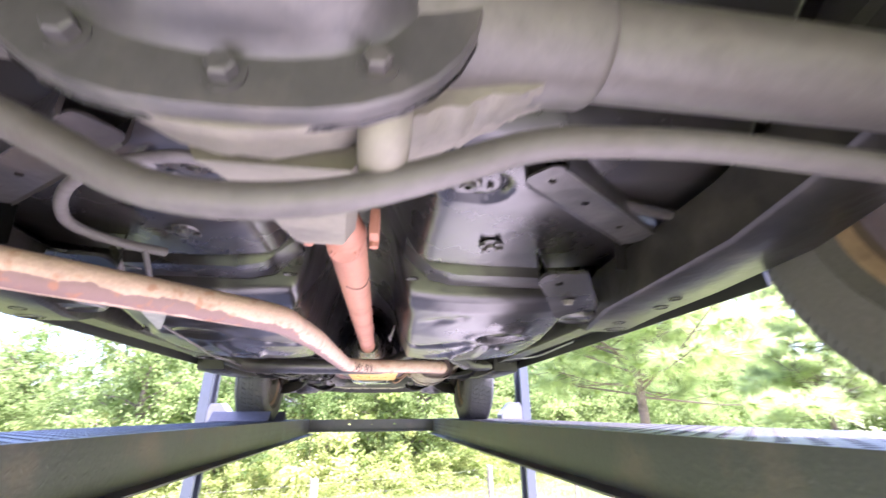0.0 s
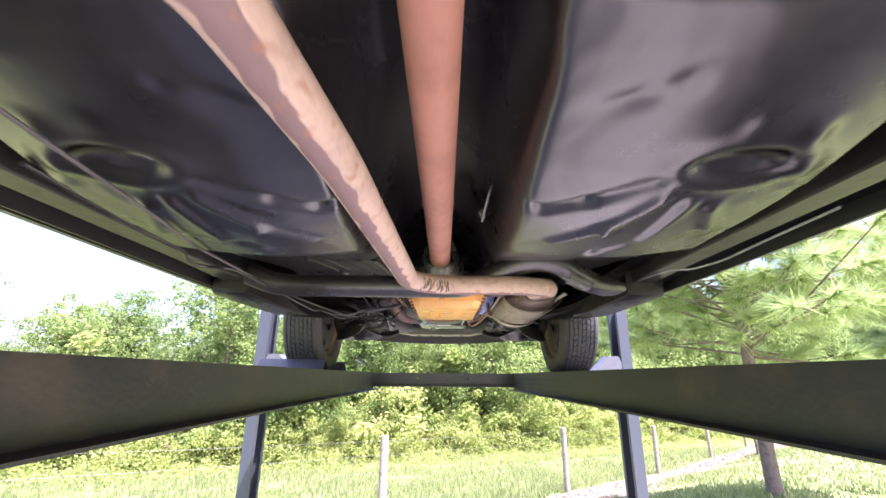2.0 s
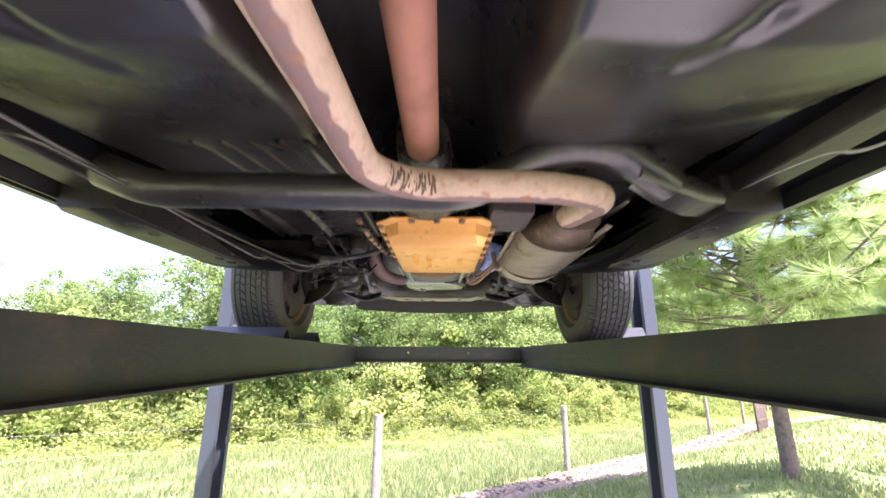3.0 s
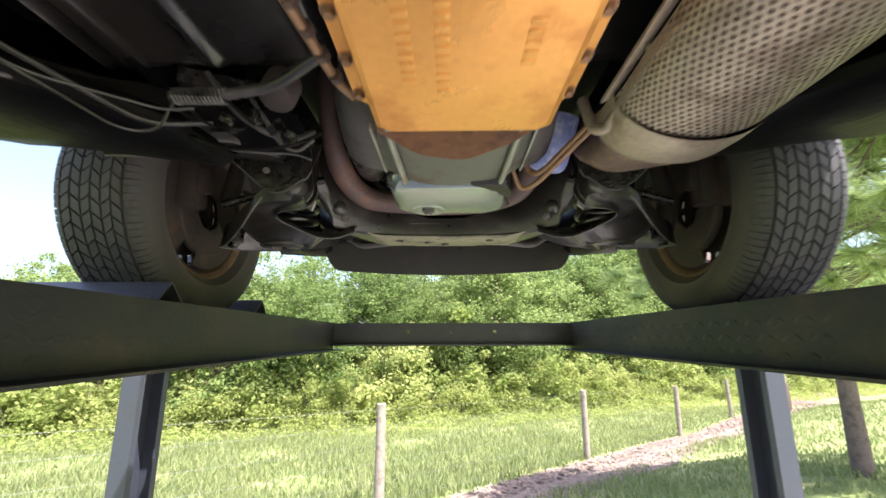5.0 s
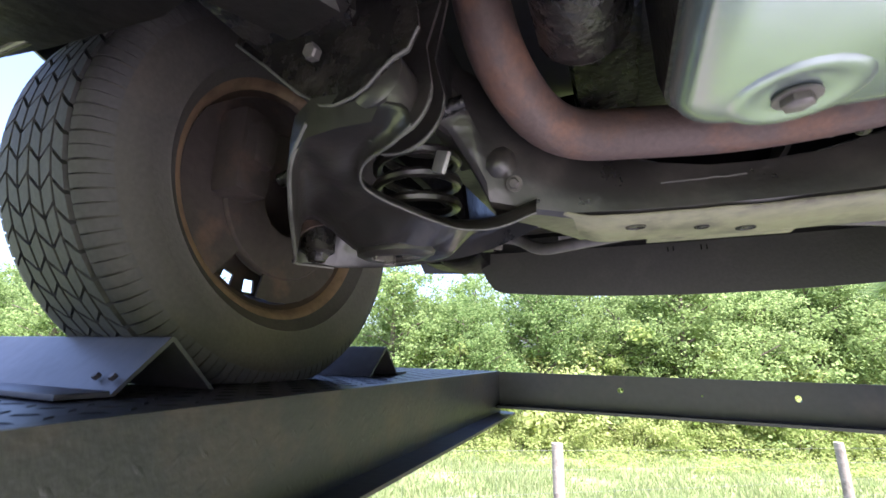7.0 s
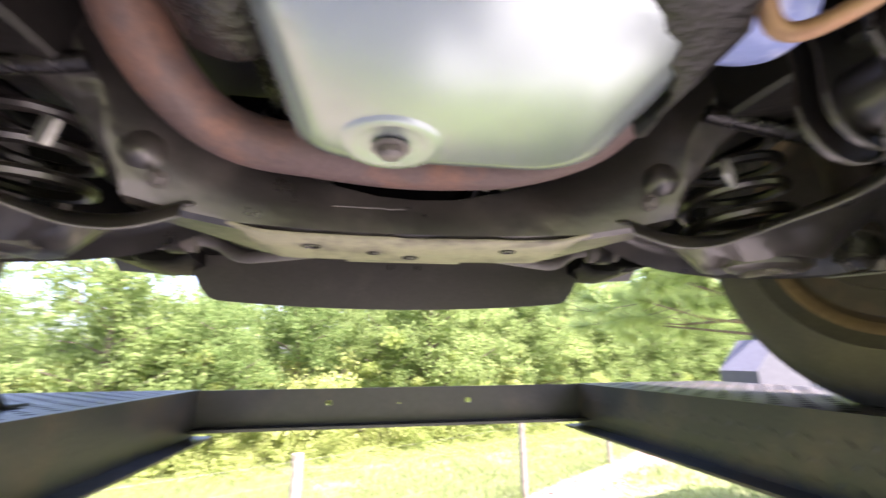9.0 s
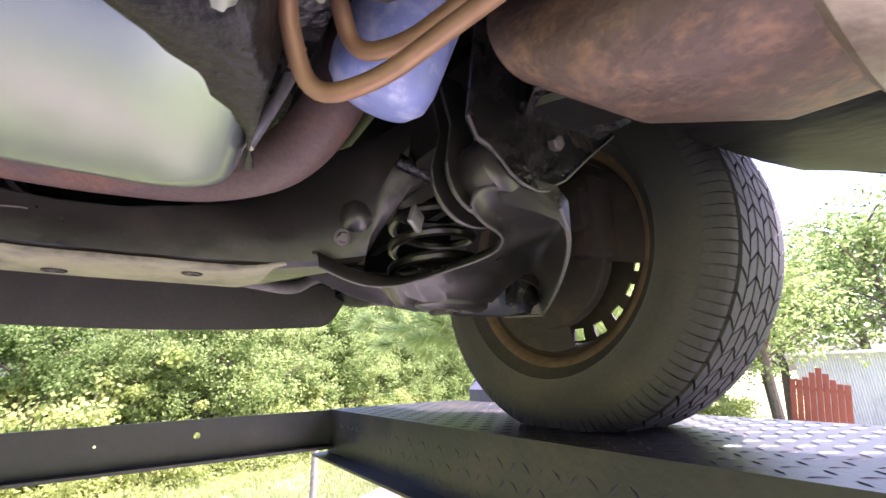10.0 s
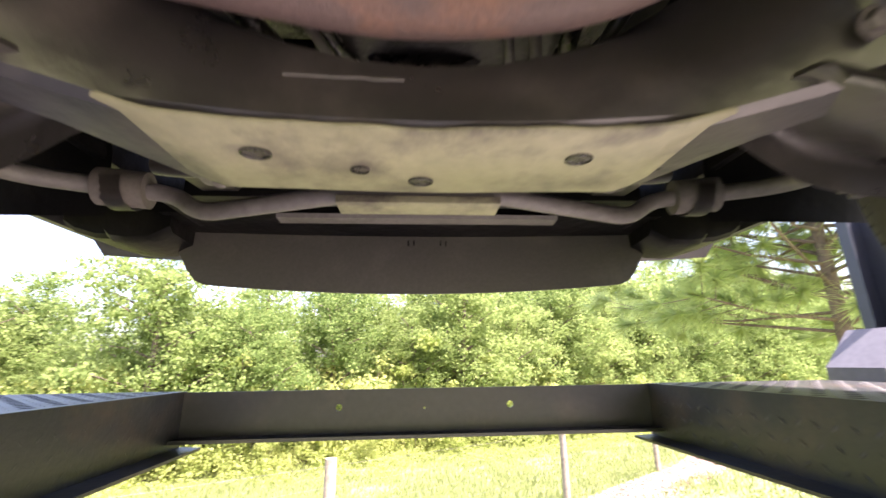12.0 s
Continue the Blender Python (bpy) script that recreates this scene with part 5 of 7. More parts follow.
    for k in range(3):
        box(bm, (s * 0.515 + 0.03 * math.cos(k * 2.1), -0.825 + 0.012 * math.sin(k * 2.1), 0.206), (0.03, 0.012, 0.014), 0.003, pose(0, 0, 0, 0, 0, k * 120).to_3x3())
    part("shock_foot", bm, BOLT, arm)
    bm = bmesh.new()
    lathe(bm, [(0, -0.02), (0.014, -0.018), (0.02, -0.006), (0.03, 0.0), (0.03, 0.05), (0, 0.05)], pose(s * 0.665, -0.835, 0.222), 18)
    part("ball_joint", bm, GREASE_AND_HOLE, arm)
    # rear pivot bush of the wishbone, the pair of collars before it and the ragged bracket plate behind it
    bm = bmesh.new()
    lathe(bm, [(0, 0), (0.03, 0), (0.034, 0.004), (0.034, 0.05), (0.026, 0.056), (0, 0.056)], Matrix.Translation((s * 0.388, -1.062, 0.306)) @ pose(0, 0, 0, 90, 0, 0), 28)
    part("rear_bush", bm, FRAME, arm)
    for yy, r, up in ((-1.052, 0.05, 0.13), (-1.074, 0.046, 0.1)):
        bm = bmesh.new()
        arc = [(r * 1.05 * math.cos(radians(a)), r * math.sin(radians(a)) - 0.002) for a in range(175, 366, 10)]
        collar = arc + [(0.055, 0.04), (0.062, up), (-0.055, up), (-0.04, 0.05)]
        plate(bm, collar, 0.004, Matrix(((s, 0, 0, s * 0.388), (0.05, 0, 1, yy), (0, 1, 0, 0.306), (0, 0, 0, 1))))
        collar_ob = part("bush_collar", bm, FRAME, car)
        # pale bead round the collar, painting its edge glint
        bm = bmesh.new()
        tube(bm, [(s * (0.388 + x), yy + 0.05 * x - 0.001, 0.306 + z) for x, z in arc], 0.0015, 8)
        part("turned_edge", bm, LIP, collar_ob)
    bm = bmesh.new()
    ragged = [(0.331, 0.33), (0.342, 0.312), (0.356, 0.308), (0.372, 0.297), (0.384, 0.287), (0.4, 0.28), (0.42, 0.277), (0.436, 0.28), (0.448, 0.29), (0.462, 0.298), (0.505, 0.337), (0.55, 0.375), (0.54, 0.42), (0.5, 0.46), (0.34, 0.46)]
    plate(bm, ragged, 0.004, Matrix(((s, 0, 0, 0), (0, -0.12, 1, -1.086), (0, 1, 0, 0), (0, 0, 0, 1))))
    bracket = part("bracket_plate", bm, GREASE_AND_HOLE, car, "greasy black suspension bracket plate")
    # bracket's lower edge gets a painted glint as a pale bead
    bm = bmesh.new()
    tube(bm, [(s * x, -0.12 * z - 1.0865, z) for x, z in ragged[:12]], 0.0015, 8)
    part("turned_edge", bm, LIP, bracket)
    bm = bmesh.new()
    loft(bm, [[(s * x, y, z) for x, y, z in lp] for lp in ([(0.36, -1.34, 0.40), (0.5, -1.4, 0.4), (0.5, -1.4, 0.43), (0.36, -1.34, 0.43)], [(0.37, -1.2, 0.375), (0.53, -1.22, 0.37), (0.53, -1.22, 0.4), (0.37, -1.2, 0.41)], [(0.4, -1.13, 0.352), (0.52, -1.115, 0.36), (0.52, -1.115, 0.39), (0.4, -1.13, 0.39)])])
    part("frame_gusset", bm, GREASE_AND_HOLE, car)
    bm = bmesh.new()
    hexbolt(bm, (s * 0.44, -1.128, 0.332), (0, -1, -0.25), 0.0085, 0.01, False)
    part("bracket_bolt", bm, BOLT, car)
    bm = bmesh.new()
    loft(bm, [[(s * (x + a), y, z + b) for a, b in ((-w, 0.006), (-w * 0.4, -0.004), (w * 0.4, -0.004), (w, 0.006), (w, 0.014), (-w, 0.014))] for x, y, z, w in ((0.45, -1.13, 0.40, 0.085), (0.46, -1.19, 0.375, 0.075), (0.46, -1.25, 0.36, 0.07), (0.47, -1.31, 0.345, 0.065))])
    part("frame_web", bm, GREASE_AND_HOLE, car)
    # steering knuckle and its curved arm
    bm = bmesh.new()
    tube(bm, [(s * 0.665, -0.835, 0.25), (s * 0.7, -0.83, 0.33), (s * 0.68, -0.82, 0.5)], (0.035, 0.025), 14, rad=0.03)
    part("knuckle", bm, HUB, car)
    # brake disc, caliper
    bm = bmesh.new()
    lathe(bm, [(0.06, 0), (0.14, 0.0), (0.143, 0.004), (0.143, 0.022), (0.14, 0.026), (0.07, 0.026)], Matrix.Translation((s * 0.765, -0.81, 0.325)) @ pose(0, 0, 0, 0, s * 90, 0), 36)
    part("brake_disc", bm, HUB, car, "brown rusted brake disc")
    # dust shield over the top and front of the disc
    bm = bmesh.new()
    arc = [radians(-104 + (300 if s > 0 else 334) * k / 30) for k in range(31)]
    reach = [0.19 + 0.014 * ease(1.2, 1.7, a) + 0.014 * ease(2.3, 2.7, a) for a in arc]
    out = [(r * math.cos(a), r * math.sin(a)) for r, a in zip(reach, arc)] + [(0.06 * math.cos(a), 0.06 * math.sin(a)) for a in arc[::-1]]
    plate(bm, out, 0.004, Matrix(((0, 0, s, s * 0.772), (1, 0, 0, -0.81), (0, 1, 0, 0.329), (0, 0, 0, 1))))
    part("dust_shield", bm, HUB, car, "brown rusted brake dust shield")
    bm = bmesh.new()
    box(bm, (s * 0.755, -0.94, 0.37), (0.08, 0.07, 0.15), 0.018)
    box(bm, (s * 0.72, -0.94, 0.38), (0.05, 0.05, 0.08), 0.02)
    part("brake_caliper", bm, HUB, car)
    # tie rod
    part("tie_rod", tube(bmesh.new(), [(s * 0.36, -0.93, 0.385), (s * 0.5, -0.95, 0.345), (s * 0.64, -0.96, 0.30)], 0.011, 12), GREASE_AND_HOLE, car)
    # coil spring above the seat
    bm = bmesh.new()
    tube(bm, [(s * 0.485 + 0.068 * math.cos(k * 0.35), -0.815 + 0.068 * math.sin(k * 0.35), 0.25 + k * 0.0022) for k in range(110)], 0.0085, 8)
    part("coil_spring", bm, FRAME, car)
    part("brake_hose", tube(bmesh.new(), [(s * 0.44, -1.0, 0.47), (s * 0.42, -1.03, 0.36), (s * 0.45, -1.02, 0.31), (s * 0.52, -0.98, 0.31), (s * 0.6, -0.93, 0.35)], 0.006, 10, rad=0.05), DAM, car)
    bm = bmesh.new()
    box(bm, (s * 0.405, -0.9, 0.318), (0.03, 0.008, 0.032), 0.003, pose(0, 0, 0, 0, 25, s * 30).to_3x3())
    part("bracket_tab", bm, GALV, car)

# front anti-roll bar with a flat keeper plate at its middle
bm = bmesh.new()
tube(bm, [(-0.6, -0.72, 0.3), (-0.58, -0.5, 0.33), (-0.48, -0.44, 0.335), (-0.4, -0.43, 0.33), (-0.35, -0.45, 0.29), (-0.1, -0.5, 0.307), (0.1, -0.5, 0.307), (0.35, -0.45, 0.29), (0.4, -0.43, 0.33), (0.48, -0.44, 0.335), (0.58, -0.5, 0.33), (0.6, -0.72, 0.3)], 0.014, 16, rad=0.035)
fbar = part("front_anti_roll_bar", bm, DUSTY, car, "dusty steel front anti-roll bar")
bm = bmesh.new()
box(bm, (-0.005, -0.5, 0.288), (0.24, 0.05, 0.012), 0.002)
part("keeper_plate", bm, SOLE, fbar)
for s in (-1, 1):
    bm = bmesh.new()
    tube(bm, [(s * 0.44, -0.434, 0.334), (s * 0.446, -0.435, 0.334), (s * 0.5, -0.45, 0.334), (s * 0.506, -0.451, 0.334)], 0.03, 18)
    part("bar_bush", bm, RUBBER, fbar)
    bm = bmesh.new()
    loft(bm, [[(s * x, -0.44 + 0.038 * math.cos(radians(a)), 0.336 + 0.036 * math.sin(radians(a))) for a in range(170, 371, 20)] for x in (0.458, 0.49)], cap=False, closed=False)
    bmesh.ops.solidify(bm, geom=bm.faces[:], thickness=0.004)
    part("bush_strap", bm, FRAME, fbar)
    # bracket with its nut on the rail's front end, and the link at the bar's end
    bm = bmesh.new()
    box(bm, (s * 0.36, -0.36, 0.405), (0.1, 0.07, 0.03), 0.008)
    hexbolt(bm, (s * 0.365, -0.365, 0.39), (0, -0.3, -1), 0.013, 0.014)
    part("horn_bracket", bm, DUSTY, car)
    bm = bmesh.new()
    tube(bm, [(s * 0.33, -0.38, 0.41), (s * 0.42, -0.4, 0.395), (s * 0.46, -0.4, 0.4)], 0.02, 12, rad=0.03)
    part("rail_tie", bm, FRAME, car)
    bm = bmesh.new()
    lathe(bm, [(0, -0.03), (0.012, -0.03), (0.013, -0.02), (0.022, -0.018), (0.022, 0.0), (0.01, 0.002), (0.01, 0.06), (0, 0.06)], pose(s * 0.592, -0.6, 0.3), 16)
    part("bar_link", bm, DUSTY, fbar)
    # bumper bracket and rubber flap beyond the dam's ends
    bm = bmesh.new()
    loft(bm, [[(s * x, y, z) for y, z in ((-0.1, zb + 0.012), (-0.085, zb), (0.03, zb - 0.006), (0.045, zb + 0.01), (0.045, 0.5), (-0.1, 0.5))] for x, zb in ((0.6, 0.375), (0.645, 0.35), (0.7, 0.347), (0.735, 0.352), (0.75, 0.366))])
    part("bumper_bracket", bm, UNDERSEAL, car)
    bm = bmesh.new()
    loft(bm, [[(s * x, y, z) for y, z in ((-0.06, zb + 0.01), (-0.05, zb), (0.1, zb), (0.11, zb + 0.012), (0.11, 0.5), (-0.06, 0.5))] for x, zb in ((0.765, 0.368), (0.8, 0.37), (0.85, 0.385), (0.88, 0.405))])
    part("bumper_filler", bm, UNDERSEAL, car)

# air dam: a curved plastic lip hanging under the nose
bm = bmesh.new()
loops = []
for k in range(57):
    u = k / 28 - 1
    x = 0.655 * u
    y = 0.04 - 0.03 * u * u
    zl = 0.243 + 0.03 * u * u + 0.1 * ease(0.8, 1.0, abs(u)) ** 3
    loops.append([(x, y, 0.41), (x, y - 0.004, (0.41 + zl) / 2), (x, y, zl), (x, y + 0.006, zl), (x, y + 0.004, (0.41 + zl) / 2), (x, y + 0.006, 0.41)])
loft(bm, loops)
dam = part("air_dam", bm, DAM, car, "black plastic front air dam")
# thin dark bars on the dam, painting the shade of slots
for x in (-0.03, -0.015, 0.06, 0.075):
    bm = bmesh.new()
    box(bm, (x, 0.033, 0.385), (0.003, 0.004, 0.016), 0.0008)
    part("slot", bm, GREASE_AND_HOLE, dam)
# pale lower edge of the radiator frame above the dam
bm = bmesh.new()
loft(bm, [[(x, -0.14, 0.408), (x, -0.136, 0.398), (x, -0.1, 0.396), (x, -0.1, 0.404)] for x in (-0.34, -0.2, 0.0, 0.2, 0.34)])
part("radiator_edge", bm, DUSTY, car)
# hoses and rods on the engine's front, over the cross member
for pts, r, m in (([(-0.2, -0.78, 0.47), (-0.13, -0.72, 0.43), (-0.1, -0.66, 0.42), (-0.08, -0.58, 0.45)], 0.009, GREASE_AND_HOLE), ([(-0.16, -0.74, 0.44), (-0.115, -0.69, 0.405), (-0.1, -0.62, 0.41)], 0.006, DUSTY), ([(-0.24, -0.75, 0.45), (-0.18, -0.7, 0.41), (-0.15, -0.6, 0.42)], 0.012, GREASE_AND_HOLE),
                  ([(0.09, -0.72, 0.45), (0.1, -0.68, 0.415), (0.12, -0.6, 0.42)], 0.006, DUSTY), ([(0.11, -0.74, 0.45), (0.13, -0.69, 0.41), (0.15, -0.6, 0.41)], 0.007, DUSTY), ([(0.17, -0.78, 0.44), (0.16, -0.71, 0.41), (0.19, -0.6, 0.41)], 0.011, GREASE_AND_HOLE), ([(0.23, -0.76, 0.44), (0.2, -0.7, 0.405), (0.24, -0.6, 0.42)], 0.008, FRAME)):
    part("engine_hose", tube(bmesh.new(), pts, r, 10, rad=0.03), m, engine)
bm = bmesh.new()
lathe(bm, [(0, -0.02), (0.05, -0.02), (0.055, -0.012), (0.048, 0), (0.055, 0.012), (0.05, 0.02), (0, 0.02)], pose(0.0, -0.62, 0.47, 90, 0, 0) @ Matrix.Diagonal((1.6, 1.1, 1, 1)), 28)
part("crank_pulley", bm, GREASE_AND_HOLE, engine)
# radiator with its fan shroud
bm = bmesh.new()
box(bm, (0, -0.2, 0.62), (1.02, 0.06, 0.42), 0.01)
radiator = part("radiator", bm, UNDERSEAL, car)
bm = bmesh.new()
lathe(bm, [(0.21, 0.0), (0.22, 0.0), (0.235, 0.06), (0.225, 0.06)], pose(0, -0.23, 0.64, 90, 0, 0), 36, close=True)
part("fan_shroud", bm, DAM, radiator)
# radiator support and valance behind the dam
bm = bmesh.new()
loft(bm, [[(x, -0.12, 0.415), (x, 0.06, 0.405), (x, 0.06, 0.52), (x, -0.02, 0.54), (x, -0.12, 0.46)] for x in (-0.62, -0.2, 0.2, 0.62)])
part("radiator_support", bm, UNDERSEAL, car)
bm = bmesh.new()
loft(bm, [[(x, 0.18 - 0.12 * (abs(x) / 0.93) ** 2, 0.43 + 0.02 * (abs(x) / 0.93)), (x, 0.32 - 0.16 * (abs(x) / 0.93) ** 2, 0.38), (x, 0.34 - 0.16 * (abs(x) / 0.93) ** 2, 0.56), (x, 0.2 - 0.12 * (abs(x) / 0.93) ** 2, 0.56)] for x in [-0.93 + 1.86 * k / 16 for k in range(17)]])
part("front_valance", bm, BODY, car)
for s in (-1, 1):
    bm = bmesh.new()
    loft(bm, [[(s * x, y, z) for y, z in ((-0.3, 0.47), (0.15, 0.45), (0.15, 0.47), (-0.3, 0.49))] for x in (0.58, 0.75, 0.93)])
    part("splash_shield", bm, UNDERSEAL, car)


# ---------------------------------------------------------------- wheels
def make_tyre_mesh():
    """A radial tyre about x: carcass, then tread blocks in rows, zigzag in the middle and slotted at the shoulders."""
    R, W = 0.342, 0.232
    prof = [(0.205, -0.078), (0.214, -0.088), (0.23, -0.103), (0.233, -0.107), (0.236, -0.1055), (0.265, -0.116), (0.295, -0.113), (0.318, -0.103), (0.329, -0.092), (0.333, -0.07), (0.335, 0.0)]
    prof = [(0.222 + (r - 0.205) * 0.113 / 0.13, h) for r, h in prof]
    prof = prof + [(r, -h) for r, h in prof[-2::-1]]
    bm = bmesh.new()
    turn = Matrix.Rotation(radians(90), 4, "Y")
    lathe(bm, prof, turn, 72)
    me_c = bm
    bt = bmesh.new()
    N = 62

    def block(pts, lift_by=0.006):
        """pts: (angle step, across) corners."""
        cx = sum(p[1] for p in pts) / len(pts)
        ca = sum(p[0] for p in pts) / len(pts)
        top, base = [], []
        for a, h in pts:
            for k, lst, inset in ((0, base, 1.02), (1, top, 0.985)):
                aa, hh = ca + (a - ca) * inset, cx + (h - cx) * inset
                th = 2 * math.pi * aa / N
                drop = 0.007 * max(0, (abs(hh) - 0.06) / 0.035) ** 2
                r = 0.333 - drop * 0.7 + k * lift_by
                lst.append(bt.verts.new((hh, r * math.cos(th), r * math.sin(th))))
        bt.faces.new(top)
        n = len(pts)
        for i in range(n):
            bt.faces.new((base[i], base[(i + 1) % n], top[(i + 1) % n], top[i]))
    def rib(a0, a1, q):
        """A shoulder block that runs over the edge on to the sidewall."""
        rows = []
        for h, r, k in ((0.0768, 0.3315, 0), (0.0768, 0.3315, 1), (0.088, 0.3295, 1), (0.0985, 0.323, 1), (0.106, 0.312, 0.6), (0.11, 0.302, 0)):
            rr = r + 0.006 * k
            rows.append([bt.verts.new((q * (h + 0.002 * k), rr * math.cos(2 * math.pi * a / N), rr * math.sin(2 * math.pi * a / N))) for a in (a0, a1)])
        foot = [[bt.verts.new((q * h, r * math.cos(2 * math.pi * a / N), r * math.sin(2 * math.pi * a / N))) for h, r in ((0.088, 0.3265), (0.0985, 0.319), (0.106, 0.309))] for a in (a0, a1)]
        for u, v in zip(rows, rows[1:]):
            bt.faces.new((u[0], u[1], v[1], v[0]))
        for e in (0, 1):
            side = [rows[0][e]] + foot[e] + [rows[5][e]]
            upper = [rows[k][e] for k in (1, 2, 3, 4)]
            bt.faces.new((side[0], upper[0], upper[1], side[1]))
            bt.faces.new((side[1], upper[1], upper[2], side[2]))
            bt.faces.new((side[2], upper[2], upper[3], side[3]))
            bt.faces.new((side[3], upper[3], side[4]))
    # six rows of slanted blocks, each row leaning against the next, parted by narrow grooves
    w = 0.0249
    for k in range(N):
        for j in range(6):
            h0, h1 = (j - 3) * w + 0.0023, (j - 2) * w - 0.0023
            skew, off = (0.5, -0.42)[j % 2], (0.0, 0.72, 0.3, 0.95, 0.55, 0.2)[j]
            p, m = k + off, 0.86
            block([(p, h0), (p + m, h0), (p + m + skew * 0.4, h0 + w * 0.36), (p + m + skew, h1), (p + skew, h1), (p + skew * 0.6, h1 - w * 0.36)], 0.0075)
        for q in (-1, 1):
            for m, n in ((0.03, 0.44), (0.52, 0.42)):
                rib(k + m, k + m + n, q)
    return bm, bt


def make_wheel(x, y, s, mirror_of=None):
    """Wheel part with tyre, tread, rim, disc, as parts of the car."""
    hub = new("wheel")
    hub.parent = car
    hub.matrix_basis = pose(x, y, 0.338, 0, 0, 0 if s > 0 else 180)
    if mirror_of:
        for o in mirror_of.children:
            c = new(o.name.split(".")[0], o.data)
            c.parent = hub
            if "label" in o:
                tagged(c, o["label"])
            if "kind" in o:
                tagged(c, kind=o["kind"])
        return hub
    a, b = make_tyre_mesh()
    # full sidewall height, then flatten the contact patch
    for v in a.verts[:] + b.verts[:]:
        rr = math.hypot(v.co.y, v.co.z)
        if rr > 0.215:
            f = (0.215 + (rr - 0.215) * 1.13) / rr
            v.co.y, v.co.z = v.co.y * f, v.co.z * f
    for v in a.verts[:] + b.verts[:]:
        if v.co.z < -0.3365:
            v.co.z = -0.3365 + (v.co.z + 0.3365) * 0.05
    part("tyre", a, RUBBER, hub, "black radial tyre", 50)
    t = part("tread", b, TREAD, hub)
    tagged(t, kind="stuff")
    turn = Matrix.Rotation(radians(90), 4, "Y")
    bm = bmesh.new()
    lathe(bm, [(0.206, -0.082), (0.213, -0.084), (0.214, -0.079), (0.205, -0.073), (0.190, -0.062), (0.186, -0.04), (0.178, -0.02), (0.172, 0.01), (0.176, 0.05), (0.189, 0.062), (0.213, 0.082), (0.210, 0.086), (0.2, 0.07), (0.185, 0.065), (0.17, 0.05), (0.166, 0.01), (0.174, -0.025), (0.183, -0.045), (0.187, -0.064), (0.2, -0.074)], turn, 56, close=True)
    WIDER = Matrix.Diagonal((1, 1.075, 1.075, 1))
    bm.transform(WIDER)
    part("rim", bm, RIMRUST, hub, "rusty tan steel wheel rim")
    bm = bmesh.new()
    lathe(bm, [(0.192, -0.066), (0.2, -0.0755), (0.2065, -0.0835), (0.2145, -0.0855), (0.216, -0.081), (0.213, -0.078)], turn, 56)
    bm.transform(WIDER)
    part("rim_lip", bm, RIMLIP, hub, "tan rusty rim lip")
    # wheel disc with a ring of cooling slots
    bm = bmesh.new()
    N = 20
    outer = ring(0, 0, 0.172, 60)
    slots = []
    for k in range(N):
        a0 = 2 * math.pi * k / N
        da = 2 * math.pi / N * 0.24
        slots.append([(0.142 * math.cos(a0 - da), 0.142 * math.sin(a0 - da)), (0.165 * math.cos(a0 - da), 0.165 * math.sin(a0 - da)), (0.165 * math.cos(a0 + da), 0.165 * math.sin(a0 + da)), (0.142 * math.cos(a0 + da), 0.142 * math.sin(a0 + da))])
    plate(bm, outer, 0.005, Matrix.Translation((-0.005, 0, 0)) @ turn, slots)
    bm.transform(WIDER)
    part("wheel_disc", bm, HUB, hub, "slotted steel wheel disc")
    return hub


w0 = make_wheel(0.85, -0.81, 1)
make_wheel(-0.85, -0.81, -1, w0)
make_wheel(0.85, -4.16, 1, w0)
make_wheel(-0.85, -4.16, -1, w0)

# ---------------------------------------------------------------- small lines and clutter under the car
part("brake_line", tube(bmesh.new(), [(-0.47, -3.3, 0.255), (-0.498, -2.94, 0.243), (-0.522, -2.82, 0.242), (-0.547, -2.65, 0.254), (-0.598, -2.3, 0.277), (-0.615, -2.0, 0.277), (-0.622, -1.62, 0.277), (-0.6, -1.56, 0.29)], 0.0035, 8, rad=0.08), DUSTY, car)
part("parking_brake_cable", tube(bmesh.new(), [(-0.62, -3.1, 0.28), (-0.635, -2.79, 0.27), (-0.624, -2.68, 0.27), (-0.678, -2.58, 0.27), (-0.684, -2.5, 0.272), (-0.6, -2.5, 0.27), (-0.56, -2.3, 0.255), (-0.55, -1.7, 0.28), (-0.5, -1.45, 0.28), (-0.42, -1.4, 0.31)], 0.0045, 8, rad=0.08), FRAME, car)
part("parking_brake_cable", tube(bmesh.new(), [(-0.08, -4.02, 0.36), (-0.137, -3.946, 0.34), (-0.171, -3.96, 0.34), (-0.252, -3.937, 0.34), (-0.339, -3.883, 0.34), (-0.397, -3.819, 0.34), (-0.439, -3.738, 0.335), (-0.406, -3.663, 0.335), (-0.36, -3.58, 0.35)], 0.009, 10, rad=0.04), DUSTY, car)
part("fuel_line", tube(bmesh.new(), [(0.81, -2.9, 0.298), (0.816, -2.69, 0.297), (0.83, -2.5, 0.297), (0.793, -2.4, 0.297), (0.741, -2.41, 0.297), (0.715, -2.33, 0.297), (0.7, -2.2, 0.3)], 0.0035, 8, rad=0.08), GALV, car)
part("fuel_line", tube(bmesh.new(), [(0.5, -4.0, 0.45), (0.56, -3.86, 0.42), (0.5, -3.78, 0.40), (0.44, -3.7, 0.40)], 0.005, 8, rad=0.04), DUSTY, car)
# pale hanger plate on two rods beside the pipe
bm = bmesh.new()
